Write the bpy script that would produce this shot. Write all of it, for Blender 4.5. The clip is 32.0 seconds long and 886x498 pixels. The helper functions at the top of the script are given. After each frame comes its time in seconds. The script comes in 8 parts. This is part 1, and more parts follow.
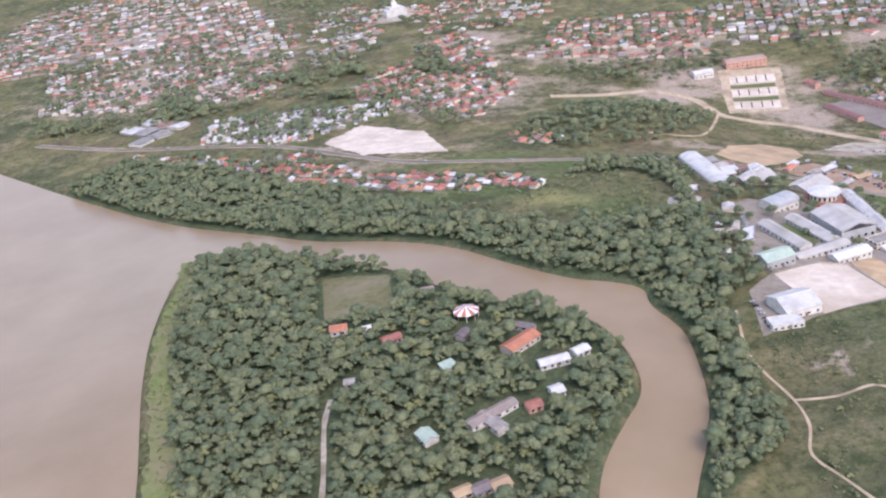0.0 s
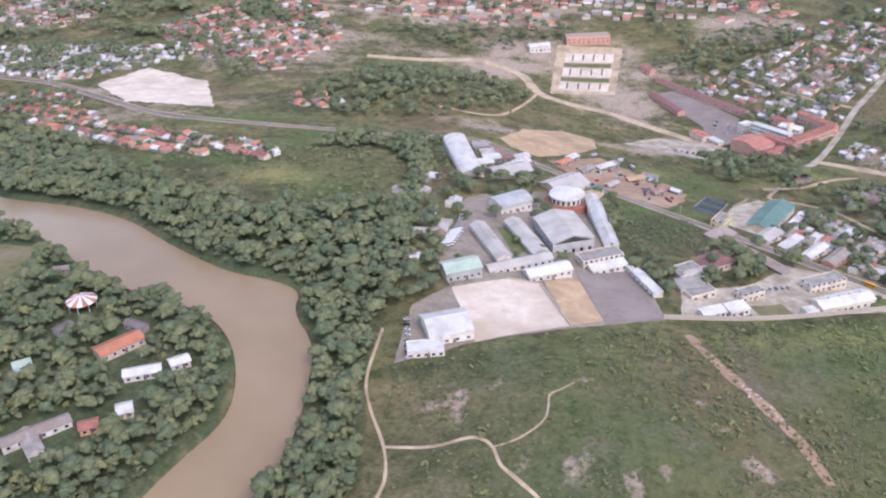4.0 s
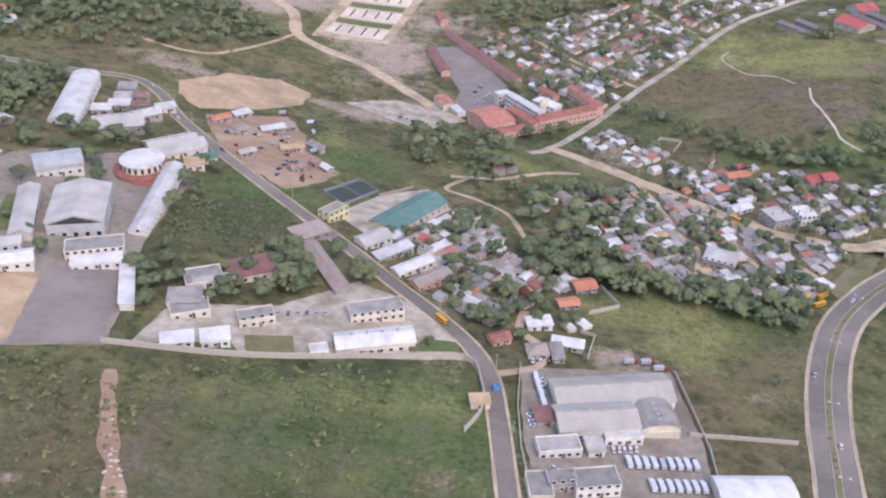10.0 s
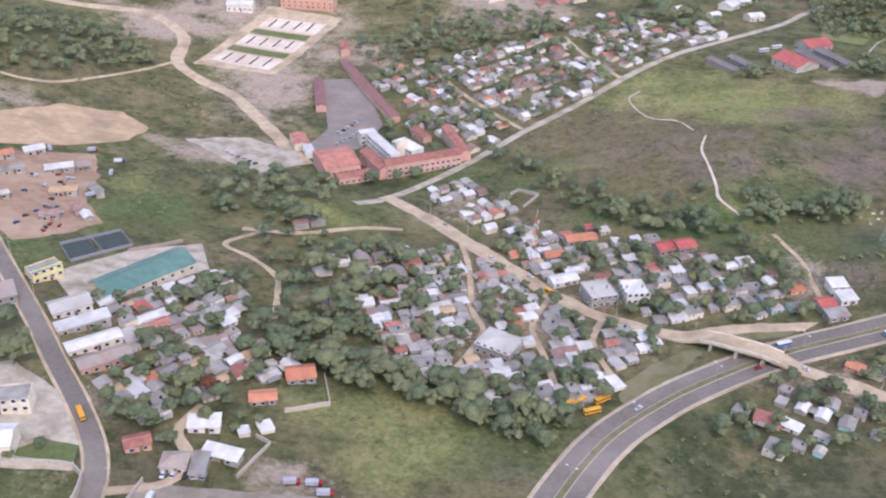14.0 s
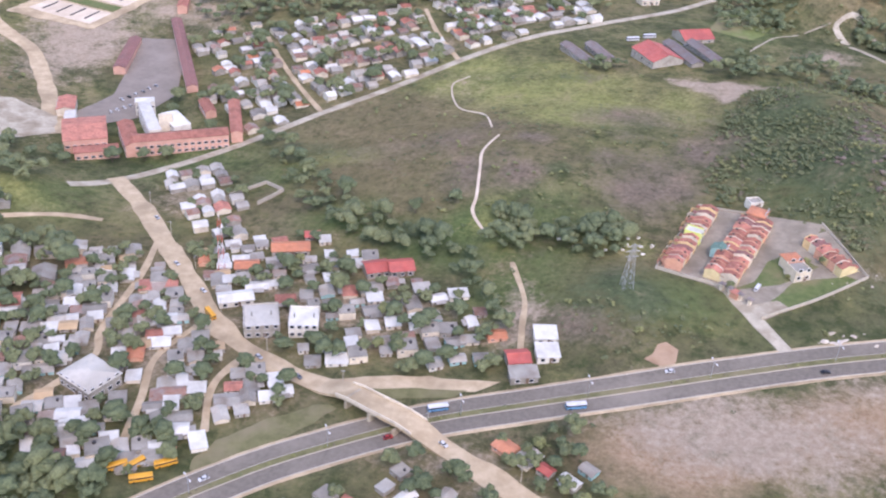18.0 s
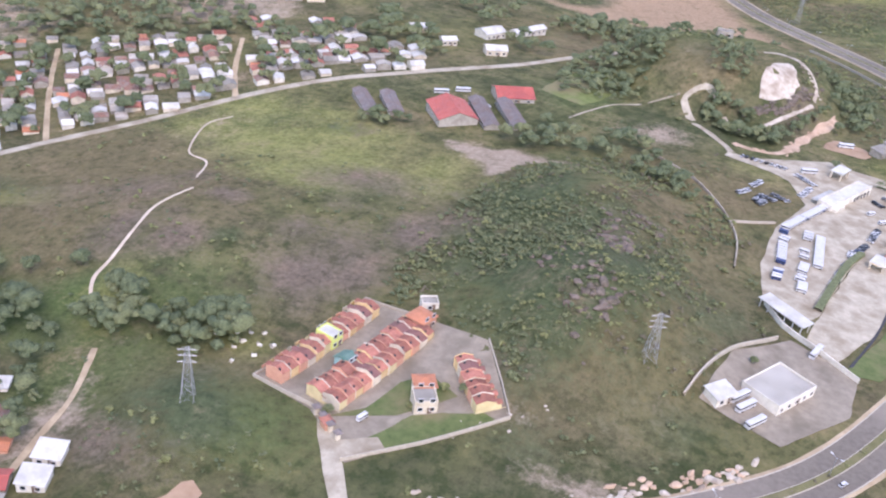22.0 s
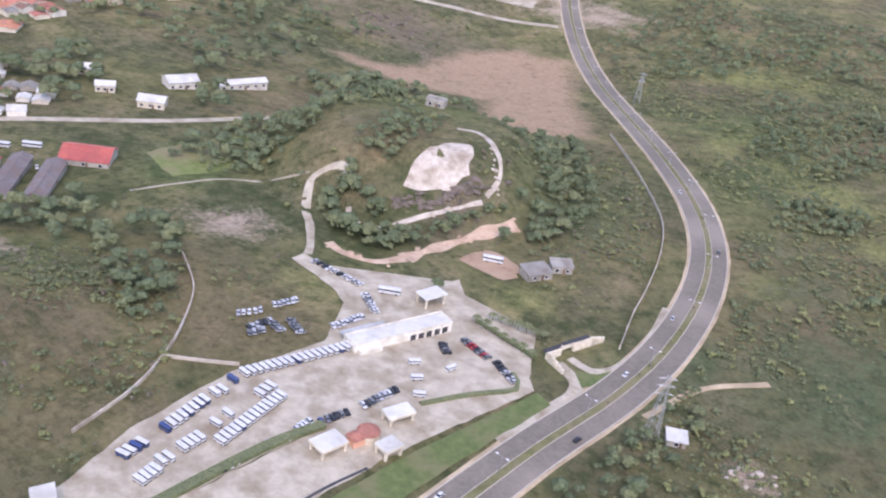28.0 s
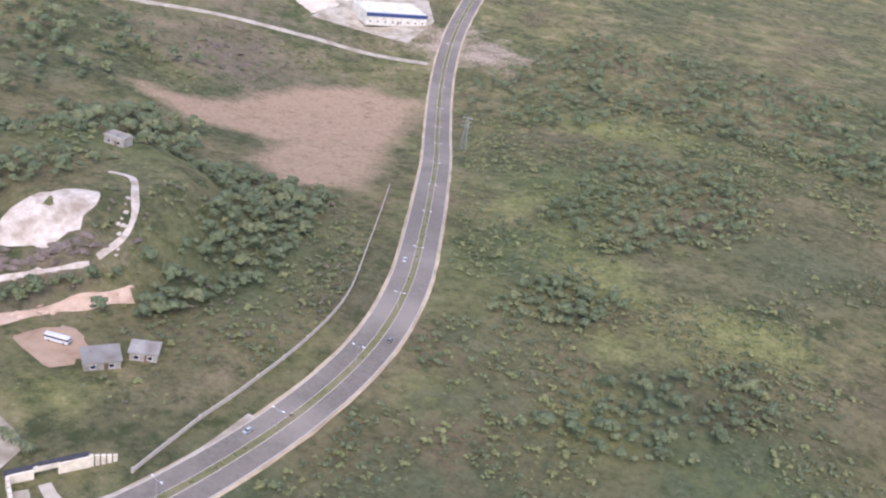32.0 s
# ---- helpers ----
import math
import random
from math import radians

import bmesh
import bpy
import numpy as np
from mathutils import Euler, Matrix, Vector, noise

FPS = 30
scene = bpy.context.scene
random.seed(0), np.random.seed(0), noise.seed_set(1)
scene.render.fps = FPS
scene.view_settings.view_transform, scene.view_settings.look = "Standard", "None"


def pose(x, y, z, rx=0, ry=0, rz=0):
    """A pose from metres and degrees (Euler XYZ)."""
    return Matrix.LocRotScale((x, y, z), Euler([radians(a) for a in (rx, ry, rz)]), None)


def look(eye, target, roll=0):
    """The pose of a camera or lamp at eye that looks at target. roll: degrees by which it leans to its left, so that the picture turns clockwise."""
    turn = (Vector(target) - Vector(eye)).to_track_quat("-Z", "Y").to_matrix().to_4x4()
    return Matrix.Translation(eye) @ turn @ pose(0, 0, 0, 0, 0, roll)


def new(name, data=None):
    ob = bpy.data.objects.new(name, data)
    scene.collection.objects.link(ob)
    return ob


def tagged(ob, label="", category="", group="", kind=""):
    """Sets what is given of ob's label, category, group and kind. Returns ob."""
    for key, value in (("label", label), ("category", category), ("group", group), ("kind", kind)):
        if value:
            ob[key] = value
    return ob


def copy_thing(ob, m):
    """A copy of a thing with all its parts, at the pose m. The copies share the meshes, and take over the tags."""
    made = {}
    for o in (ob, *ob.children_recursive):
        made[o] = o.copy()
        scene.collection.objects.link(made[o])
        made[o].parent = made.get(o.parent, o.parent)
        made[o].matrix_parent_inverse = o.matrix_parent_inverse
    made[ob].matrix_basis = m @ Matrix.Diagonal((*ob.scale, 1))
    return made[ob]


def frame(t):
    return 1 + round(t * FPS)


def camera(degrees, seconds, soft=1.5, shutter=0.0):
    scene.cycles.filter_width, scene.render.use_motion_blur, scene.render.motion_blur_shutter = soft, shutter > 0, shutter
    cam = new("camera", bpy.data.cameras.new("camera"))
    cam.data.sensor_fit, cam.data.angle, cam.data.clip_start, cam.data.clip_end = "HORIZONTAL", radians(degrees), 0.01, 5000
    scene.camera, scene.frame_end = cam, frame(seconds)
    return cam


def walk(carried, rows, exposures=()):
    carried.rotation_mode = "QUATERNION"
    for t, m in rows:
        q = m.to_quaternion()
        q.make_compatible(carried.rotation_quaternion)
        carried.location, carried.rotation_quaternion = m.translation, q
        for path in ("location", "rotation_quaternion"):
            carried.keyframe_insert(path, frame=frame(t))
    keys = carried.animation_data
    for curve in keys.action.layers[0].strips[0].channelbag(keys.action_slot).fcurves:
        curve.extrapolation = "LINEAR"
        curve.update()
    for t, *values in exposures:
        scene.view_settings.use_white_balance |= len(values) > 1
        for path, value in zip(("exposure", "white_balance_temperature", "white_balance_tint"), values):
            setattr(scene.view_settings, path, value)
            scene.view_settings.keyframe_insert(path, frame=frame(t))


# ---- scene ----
cam = camera(48.285, 32.0, soft=2.2)
ROWS = [
    (0, 0.00, 0.00, 254.88, 64.67, 7.86, 0.02),
    (0.5, 16.67, 7.94, 252.18, 63.02, 7.08, -0.24),
    (1, 33.35, 15.90, 249.48, 62.40, 6.08, -0.44),
    (1.5, 50.03, 23.89, 246.79, 62.02, 5.02, -0.15),
    (2, 66.71, 31.92, 244.10, 61.87, 4.11, 0.00),
    (2.5, 83.38, 39.98, 241.41, 62.34, 3.73, 0.04),
    (3, 100.03, 48.10, 238.74, 63.27, 3.34, -0.05),
    (3.5, 116.67, 56.28, 236.08, 62.70, 2.61, -0.02),
    (5.5, 182.92, 89.71, 225.60, 59.35, 0.95, 1.13),
    (6, 199.39, 98.29, 223.03, 59.32, -0.45, 1.24),
    (6.5, 215.80, 106.96, 220.48, 59.46, -0.65, 1.29),
    (7, 232.16, 115.73, 217.97, 60.48, -1.10, 1.59),
    (7.5, 248.46, 124.62, 215.48, 60.51, -1.16, 1.69),
    (8, 264.70, 133.62, 213.02, 59.62, -1.24, 2.04),
    (8.5, 280.87, 142.74, 210.59, 59.77, -1.49, 2.21),
    (9, 296.97, 151.99, 208.20, 59.30, -2.08, 2.80),
    (9.5, 312.99, 161.37, 205.84, 58.54, -2.31, 3.41),
    (10, 328.93, 170.88, 203.52, 58.04, -2.52, 3.94),
    (10.5, 344.79, 180.52, 201.24, 56.47, -2.56, 4.81),
    (11, 360.56, 190.31, 198.99, 55.91, -3.54, 5.79),
    (11.5, 376.24, 200.25, 196.79, 55.34, -3.57, 6.55),
    (12, 391.82, 210.33, 194.63, 56.20, -3.51, 7.49),
    (12.5, 407.30, 220.56, 192.52, 57.30, -2.86, 7.97),
    (13, 422.68, 230.95, 190.44, 58.60, -1.81, 8.10),
    (13.5, 437.95, 241.50, 188.42, 59.45, -1.45, 9.01),
    (15.5, 497.92, 285.28, 180.79, 59.04, -2.01, 11.00),
    (16, 512.62, 296.64, 179.01, 57.90, -2.60, 11.73),
    (16.5, 527.19, 308.16, 177.28, 57.52, -3.02, 12.32),
    (17, 541.63, 319.86, 175.60, 57.02, -3.48, 13.05),
    (17.5, 555.94, 331.71, 173.97, 57.32, -3.61, 13.80),
    (18, 570.12, 343.74, 172.40, 57.26, -3.71, 14.75),
    (18.5, 584.17, 355.94, 170.88, 57.45, -4.17, 15.48),
    (19, 598.08, 368.30, 169.42, 58.28, -4.57, 15.98),
    (19.5, 611.85, 380.83, 168.00, 59.16, -5.14, 16.58),
    (20, 625.47, 393.53, 166.65, 59.04, -4.56, 18.39),
    (20.5, 638.96, 406.39, 165.35, 59.23, -5.54, 18.66),
    (21, 652.30, 419.42, 164.10, 58.96, -5.88, 19.62),
    (21.5, 665.49, 432.61, 162.91, 59.48, -6.27, 19.75),
    (22, 678.53, 445.96, 161.77, 58.91, -6.96, 20.27),
    (22.5, 691.43, 459.47, 160.69, 57.93, -6.86, 21.18),
    (23, 704.17, 473.14, 159.66, 57.93, -6.44, 22.47),
    (23.5, 716.76, 486.96, 158.69, 58.01, -6.32, 23.32),
    (24, 729.19, 500.93, 157.78, 58.93, -6.59, 23.59),
    (24.5, 741.47, 515.06, 156.92, 59.63, -6.80, 24.07),
    (25, 753.59, 529.33, 156.11, 60.49, -7.07, 24.34),
    (25.5, 765.55, 543.74, 155.36, 61.30, -6.86, 25.24),
    (27.5, 811.81, 602.72, 152.88, 61.46, -8.48, 27.18),
    (28, 822.97, 617.78, 152.39, 61.38, -8.91, 27.49),
    (28.5, 833.97, 632.96, 151.96, 61.17, -9.02, 27.86),
    (29, 844.81, 648.24, 151.57, 61.79, -8.49, 28.38),
    (29.5, 855.49, 663.64, 151.23, 61.00, -8.84, 29.45),
    (30, 866.00, 679.13, 150.94, 61.57, -8.79, 29.67),
    (30.5, 876.35, 694.71, 150.69, 62.10, -9.23, 30.24),
    (31, 886.54, 710.38, 150.50, 62.64, -9.04, 30.71),
    (31.5, 896.57, 726.14, 150.34, 62.95, -9.52, 31.21),
    (32, 906.43, 741.96, 150.24, 63.05, -9.90, 31.53),
]
walk(cam, [(t, pose(x, y, z, rx, ry, rz)) for t, x, y, z, rx, ry, rz in ROWS], [(t, e, 6480, 31) for t, e in ((0, 1.15), (1, 1.45), (3, 1.35), (6, 0.65), (8, 0.75), (9, 0.93), (10, 0.98), (11, 0.72), (12, 1.08), (13, 1.12), (16, 1.15), (19, 1.3), (23, 1.32), (25, 1.34), (28, 1.2), (30, 1.2), (32, 1.26))])

# ---- light: a bright hazy, mostly overcast day ----
world = bpy.data.worlds.new("sky")
scene.world = world
world.use_nodes = True
wn = world.node_tree.nodes
sky = wn.new("ShaderNodeTexSky")
sky.sky_type, sky.sun_disc = "NISHITA", False
sky.sun_elevation, sky.sun_rotation = radians(52), radians(150)
sky.air_density, sky.dust_density = 1.4, 1.0
wn["Background"].inputs[1].default_value = 0.15
world.node_tree.links.new(sky.outputs[0], wn["Background"].inputs[0])
sun = new("sun", bpy.data.lights.new("sun", "SUN"))
sun.data.energy, sun.data.angle, sun.data.color = 0.8, radians(32), (1.0, 0.95, 0.88)
sun.matrix_basis = look((0, 0, 0), (-0.31, 0.53, -0.79))

# ---- the lie of the land ----
SWELLS = [(-60, 380, 23.2), (60, 620, 15.1), (180, 430, 8.1), (240, 800, -28.8), (340, 680, -17.3), (380, 450, 0.7), (520, 560, -15.4), (520, 760, 1.9), (640, 640, 11.3), (640, 860, 0.8), (780, 860, -5.4), (620, 1160, -42.1), (760, 1100, 14.4)]
HILLS = [(655, 688, 30, 30, 20), (640, 752, 30, 34, 13), (335, 630, 24, 20, 7), (110, 755, 55, 45, 16), (512, 690, 60, 50, 9), (572, 606, 22, 20, 6), (175, 315, 55, 65, 14)]
KNOLL = (668, 945, 30, 70, 22)
BANK = [(-480, 860), (-343, 735), (-225, 627), (-154, 574), (-108, 533), (-62, 512), (-26, 488), (3, 456), (32, 432), (50, 427), (66, 418), (64, 402), (75, 381), (76, 362), (75, 332), (69, 307), (61, 288), (52, 262), (44, 230), (36, 180), (28, 120)]
ISLE = [(2, 120), (12, 200), (19, 252), (23, 279), (27, 296), (38, 317), (50, 336), (50, 358), (43, 383), (28, 402), (-18, 423), (-50, 459), (-77, 488), (-138, 535), (-180, 546), (-192, 530), (-193, 507), (-188, 449), (-177, 395), (-166, 353), (-156, 314), (-143, 240), (-135, 120)]


def rounded(pts):
    """Cuts the corners of a line twice."""
    for _ in range(2):
        out = [pts[0]]
        for a, b in zip(pts[:-1], pts[1:]):
            out += [(a[0] * .75 + b[0] * .25, a[1] * .75 + b[1] * .25), (a[0] * .25 + b[0] * .75, a[1] * .25 + b[1] * .75)]
        pts = out + [pts[-1]]
    return pts


SOUTH = [(-128, -40), (-120, -200), (-34, -200), (-20, -60)]
RIVER = rounded(BANK + [(20, 60), (8, -60), (-6, -200)]) + rounded(SOUTH[2:] + [(-6, 60)] + ISLE + SOUTH[:2]) + [(-330, -200), (-420, 400), (-520, 700)]


def seg_dist(x, y, pts, closed=False):
    """Distance from each place to a line of points."""
    best = np.full(np.shape(x), 1e9)
    pts = list(pts) + ([pts[0]] if closed else [])
    for (ax, ay), (bx, by) in zip(pts[:-1], pts[1:]):
        dx, dy = bx - ax, by - ay
        k = np.clip(((x - ax) * dx + (y - ay) * dy) / (dx * dx + dy * dy + 1e-9), 0, 1)
        best = np.minimum(best, np.hypot(x - ax - k * dx, y - ay - k * dy))
    return best


def inside(x, y, poly):
    x, y = np.asarray(x, float), np.asarray(y, float)
    res = np.zeros(x.shape, bool)
    for (ax, ay), (bx, by) in zip(poly, poly[1:] + poly[:1]):
        cross = (ay > y) != (by > y)
        res ^= cross & (x < (bx - ax) * (y - ay) / ((by - ay) + 1e-12) + ax)
    return res


def land(x, y):
    x, y = np.asarray(x, float), np.asarray(y, float)
    z = sum(a * np.exp(-((x - cx) ** 2 + (y - cy) ** 2) / 45000.0) for cx, cy, a in SWELLS)
    z = z + sum(h * np.exp(-((x - cx) / sx) ** 2 - ((y - cy) / sy) ** 2) for cx, cy, sx, sy, h in HILLS)
    cx, cy, r0, r1, h = KNOLL
    q = np.clip((r1 - np.hypot(x - cx, y - cy)) / (r1 - r0), 0, 1)
    return z + h * q * q * (3 - 2 * q)


def H(x, y):
    return float(land(x, y))


# ---- materials ----
def node(nt, kind, **values):
    n = nt.nodes.new(kind)
    for key, value in values.items():
        n.inputs[key.replace("_", " ")].default_value = value
    return n


def ramp(nt, fac, stops):
    r = nt.nodes.new("ShaderNodeValToRGB")
    while len(r.color_ramp.elements) < len(stops):
        r.color_ramp.elements.new(0.5)
    for e, (p, c) in zip(r.color_ramp.elements, stops):
        e.position, e.color = p, (*c, 1)
    nt.links.new(fac, r.inputs[0])
    return r.outputs[0]


def mixc(nt, fac, a, b, kind="MIX"):
    m = nt.nodes.new("ShaderNodeMix")
    m.data_type, m.blend_type = "RGBA", kind
    for sock, value in ((m.inputs[0], fac), (m.inputs[6], a), (m.inputs[7], b)):
        if isinstance(value, (int, float)):
            sock.default_value = value
        elif isinstance(value, tuple):
            sock.default_value = (*value, 1)
        else:
            nt.links.new(value, sock)
    return m.outputs[2]


def math_node(nt, op, a, b=0.0, clamp=False):
    m = nt.nodes.new("ShaderNodeMath")
    m.operation, m.use_clamp = op, clamp
    for sock, value in ((m.inputs[0], a), (m.inputs[1], b)):
        if isinstance(value, (int, float)):
            sock.default_value = value
        else:
            nt.links.new(value, sock)
    return m.outputs[0]


def coords(nt, world_space=False):
    if world_space:
        return nt.nodes.new("ShaderNodeNewGeometry").outputs["Position"]
    return nt.nodes.new("ShaderNodeTexCoord").outputs["Object"]


def noise_tex(nt, vec, scale, detail=4.0, rough=0.6):
    n = node(nt, "ShaderNodeTexNoise", Scale=scale, Detail=detail, Roughness=rough)
    nt.links.new(vec, n.inputs["Vector"])
    return n.outputs["Fac"]


def material(name, a, b, scale=0.5, rough=0.85, bump=0.3, metal=0.0, stain=None, stain_scale=0.08, vary=0.0, world_space=True, waves=0.0, wave_axis="X"):
    """Two colours mixed by fine grain, large stains over them, a little change from piece to piece, relief or sheet ribs."""
    m = bpy.data.materials.new(name)
    m.use_nodes = True
    nt = m.node_tree
    bs = nt.nodes["Principled BSDF"]
    vec = coords(nt, world_space)
    fine = noise_tex(nt, vec, scale, 6.0, 0.65)
    col = ramp(nt, fine, [(0.32, a), (0.68, b)])
    if stain:
        big = noise_tex(nt, vec, stain_scale, 5.0, 0.6)
        f = ramp(nt, big, [(0.45, (0, 0, 0)), (0.68, (1, 1, 1))])
        col = mixc(nt, f, col, stain)
    if vary:
        oi = nt.nodes.new("ShaderNodeObjectInfo")
        gi = nt.nodes.new("ShaderNodeNewGeometry")
        r = math_node(nt, "ADD", oi.outputs["Random"], gi.outputs["Random Per Island"])
        r = math_node(nt, "FRACT", r)
        k = math_node(nt, "ADD", math_node(nt, "MULTIPLY", r, 2 * vary), 1 - vary)
        comb = nt.nodes.new("ShaderNodeCombineColor")
        for i in range(3):
            nt.links.new(k, comb.inputs[i])
        col = mixc(nt, 1.0, col, comb.outputs[0], "MULTIPLY")
    nt.links.new(col, bs.inputs["Base Color"])
    bs.inputs["Roughness"].default_value, bs.inputs["Metallic"].default_value = rough, metal
    bs.inputs["Specular IOR Level"].default_value = 0.2 if rough > 0.75 else 0.4
    if bump or waves:
        bp = node(nt, "ShaderNodeBump", Strength=bump if not waves else 0.5, Distance=0.15)
        if waves:
            w = nt.nodes.new("ShaderNodeTexWave")
            w.bands_direction = wave_axis
            w.inputs["Scale"].default_value = waves
            nt.links.new(coords(nt), w.inputs["Vector"])
            nt.links.new(w.outputs["Fac"], bp.inputs["Height"])
        else:
            nt.links.new(fine, bp.inputs["Height"])
        nt.links.new(bp.outputs[0], bs.inputs["Normal"])
    return m


def ground_material():
    m = bpy.data.materials.new("grassland")
    m.use_nodes = True
    nt = m.node_tree
    bs = nt.nodes["Principled BSDF"]
    vec = coords(nt, True)
    n_big, n_mid, n_fine = noise_tex(nt, vec, 0.011, 5), noise_tex(nt, vec, 0.045, 7, 0.68), noise_tex(nt, vec, 0.55, 6, 0.75)
    n_patch, n_tuft = noise_tex(nt, vec, 0.022, 6, 0.62), noise_tex(nt, vec, 0.30, 9, 0.80)
    green = ramp(nt, n_mid, [(0.30, (0.078, 0.082, 0.041)), (0.45, (0.134, 0.127, 0.060)), (0.58, (0.192, 0.169, 0.081)), (0.72, (0.258, 0.214, 0.112))])
    brown = ramp(nt, n_fine, [(0.3, (0.125, 0.094, 0.060)), (0.7, (0.215, 0.158, 0.102))])
    col = mixc(nt, ramp(nt, n_patch, [(0.44, (0, 0, 0)), (0.62, (0.85, 0.85, 0.85))]), green, brown)
    col = mixc(nt, ramp(nt, n_big, [(0.46, (0, 0, 0)), (0.64, (0.712, 0.714, 0.614))]), col, ramp(nt, n_mid, [(0.35, (0.062, 0.077, 0.039)), (0.65, (0.128, 0.137, 0.070))]))
    n_clump = noise_tex(nt, vec, 0.16, 8, 0.72)
    clump = ramp(nt, math_node(nt, "ADD", n_clump, math_node(nt, "MULTIPLY", math_node(nt, "SUBTRACT", n_big, 0.5), 0.5)), [(0.50, (0, 0, 0)), (0.60, (0.6, 0.6, 0.6))])
    col = mixc(nt, clump, col, (0.056, 0.074, 0.031))

    def layer(name, under, lo, hi, width=0.5):
        at = nt.nodes.new("ShaderNodeAttribute")
        at.attribute_name = name
        k = math_node(nt, "ADD", at.outputs["Fac"], math_node(nt, "MULTIPLY", math_node(nt, "SUBTRACT", n_mid, 0.5), 1.4))
        k = math_node(nt, "ADD", k, math_node(nt, "MULTIPLY", math_node(nt, "SUBTRACT", n_fine, 0.5), 0.7))
        f = ramp(nt, k, [(0.5 - width / 2, (0, 0, 0)), (0.5 + width / 2, (1, 1, 1))])
        return mixc(nt, f, under, ramp(nt, n_fine, [(0.3, lo), (0.7, hi)]))
    col = layer("lush", col, (0.068, 0.101, 0.036), (0.140, 0.173, 0.069))
    col = layer("dry", col, (0.130, 0.104, 0.058), (0.218, 0.172, 0.098), 0.7)
    col = layer("meadow", col, (0.168, 0.171, 0.060), (0.286, 0.276, 0.112), 0.6)
    # dark undergrowth green, with the shade under the crowns put into the colour
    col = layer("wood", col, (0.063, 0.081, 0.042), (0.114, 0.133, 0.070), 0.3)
    tuft = ramp(nt, n_tuft, [(0.34, (0.58, 0.64, 0.56)), (0.47, (1.08, 1.13, 1.06)), (0.58, (1.30, 1.31, 1.22)), (0.70, (1.78, 1.68, 1.50))])
    col = mixc(nt, 1.0, col, tuft, "MULTIPLY")
    col = layer("rock", col, (0.135, 0.104, 0.072), (0.262, 0.208, 0.155), 0.6)
    col = layer("pink", col, (0.320, 0.208, 0.122), (0.500, 0.362, 0.232), 0.9)
    col = layer("soil", col, (0.330, 0.250, 0.175), (0.520, 0.420, 0.310), 0.35)
    weeds = ramp(nt, math_node(nt, "ADD", math_node(nt, "MULTIPLY", n_clump, 0.6), math_node(nt, "MULTIPLY", n_tuft, 0.4)), [(0.50, (1, 1, 1)), (0.62, (0.66, 0.70, 0.64))])
    col = mixc(nt, 1.0, col, weeds, "MULTIPLY")
    nt.links.new(col, bs.inputs["Base Color"])
    bs.inputs["Specular IOR Level"].default_value = 0.08
    bs.inputs["Roughness"].default_value = 0.95
    bp = node(nt, "ShaderNodeBump", Strength=0.9, Distance=1.4)
    nt.links.new(n_tuft, bp.inputs["Height"])
    nt.links.new(bp.outputs[0], bs.inputs["Normal"])
    return m


def leaf_material(name, lo, hi):
    m = bpy.data.materials.new(name)
    m.use_nodes = True
    nt = m.node_tree
    bs = nt.nodes["Principled BSDF"]
    gi, vec = nt.nodes.new("ShaderNodeNewGeometry"), coords(nt, True)
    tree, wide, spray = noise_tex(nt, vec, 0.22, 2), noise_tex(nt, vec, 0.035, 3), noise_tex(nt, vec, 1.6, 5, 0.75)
    r = math_node(nt, "ADD", math_node(nt, "MULTIPLY", gi.outputs["Random Per Island"], 0.22), math_node(nt, "MULTIPLY", tree, 0.75))
    r = math_node(nt, "ADD", r, math_node(nt, "MULTIPLY", wide, 0.5))
    col = ramp(nt, math_node(nt, "SUBTRACT", r, 0.25), [(0.1, lo), (0.9, hi)])
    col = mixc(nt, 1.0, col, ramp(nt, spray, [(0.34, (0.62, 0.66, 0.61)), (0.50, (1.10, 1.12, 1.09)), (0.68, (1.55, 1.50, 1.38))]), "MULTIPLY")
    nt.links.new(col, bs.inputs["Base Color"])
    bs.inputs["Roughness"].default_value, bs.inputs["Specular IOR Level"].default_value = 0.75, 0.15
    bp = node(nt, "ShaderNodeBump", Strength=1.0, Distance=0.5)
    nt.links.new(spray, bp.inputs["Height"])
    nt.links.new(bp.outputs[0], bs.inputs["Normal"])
    return m


def water_material():
    m = bpy.data.materials.new("muddy_water")
    m.use_nodes = True
    nt = m.node_tree
    bs = nt.nodes["Principled BSDF"]
    vec = coords(nt, True)
    big = noise_tex(nt, vec, 0.02, 4)
    nt.links.new(ramp(nt, big, [(0.3, (0.270, 0.192, 0.104)), (0.7, (0.335, 0.245, 0.142))]), bs.inputs["Base Color"])
    bs.inputs["Roughness"].default_value, bs.inputs["IOR"].default_value = 0.3, 1.33
    bp = node(nt, "ShaderNodeBump", Strength=0.15, Distance=0.3)
    nt.links.new(noise_tex(nt, vec, 0.5, 4), bp.inputs["Height"])
    nt.links.new(bp.outputs[0], bs.inputs["Normal"])
    return m


M = {}
M["ground"] = ground_material()
M["water"] = water_material()
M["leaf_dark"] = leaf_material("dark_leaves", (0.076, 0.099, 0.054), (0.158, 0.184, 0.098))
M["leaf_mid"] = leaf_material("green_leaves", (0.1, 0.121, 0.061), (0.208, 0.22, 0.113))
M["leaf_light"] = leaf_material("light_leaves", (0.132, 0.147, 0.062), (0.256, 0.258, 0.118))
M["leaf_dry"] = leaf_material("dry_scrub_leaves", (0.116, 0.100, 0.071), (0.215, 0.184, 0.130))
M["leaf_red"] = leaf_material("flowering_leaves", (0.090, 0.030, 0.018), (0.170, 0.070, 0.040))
M["court_green"] = material("dark_green_court", (0.045, 0.062, 0.052), (0.070, 0.090, 0.076), 0.5)
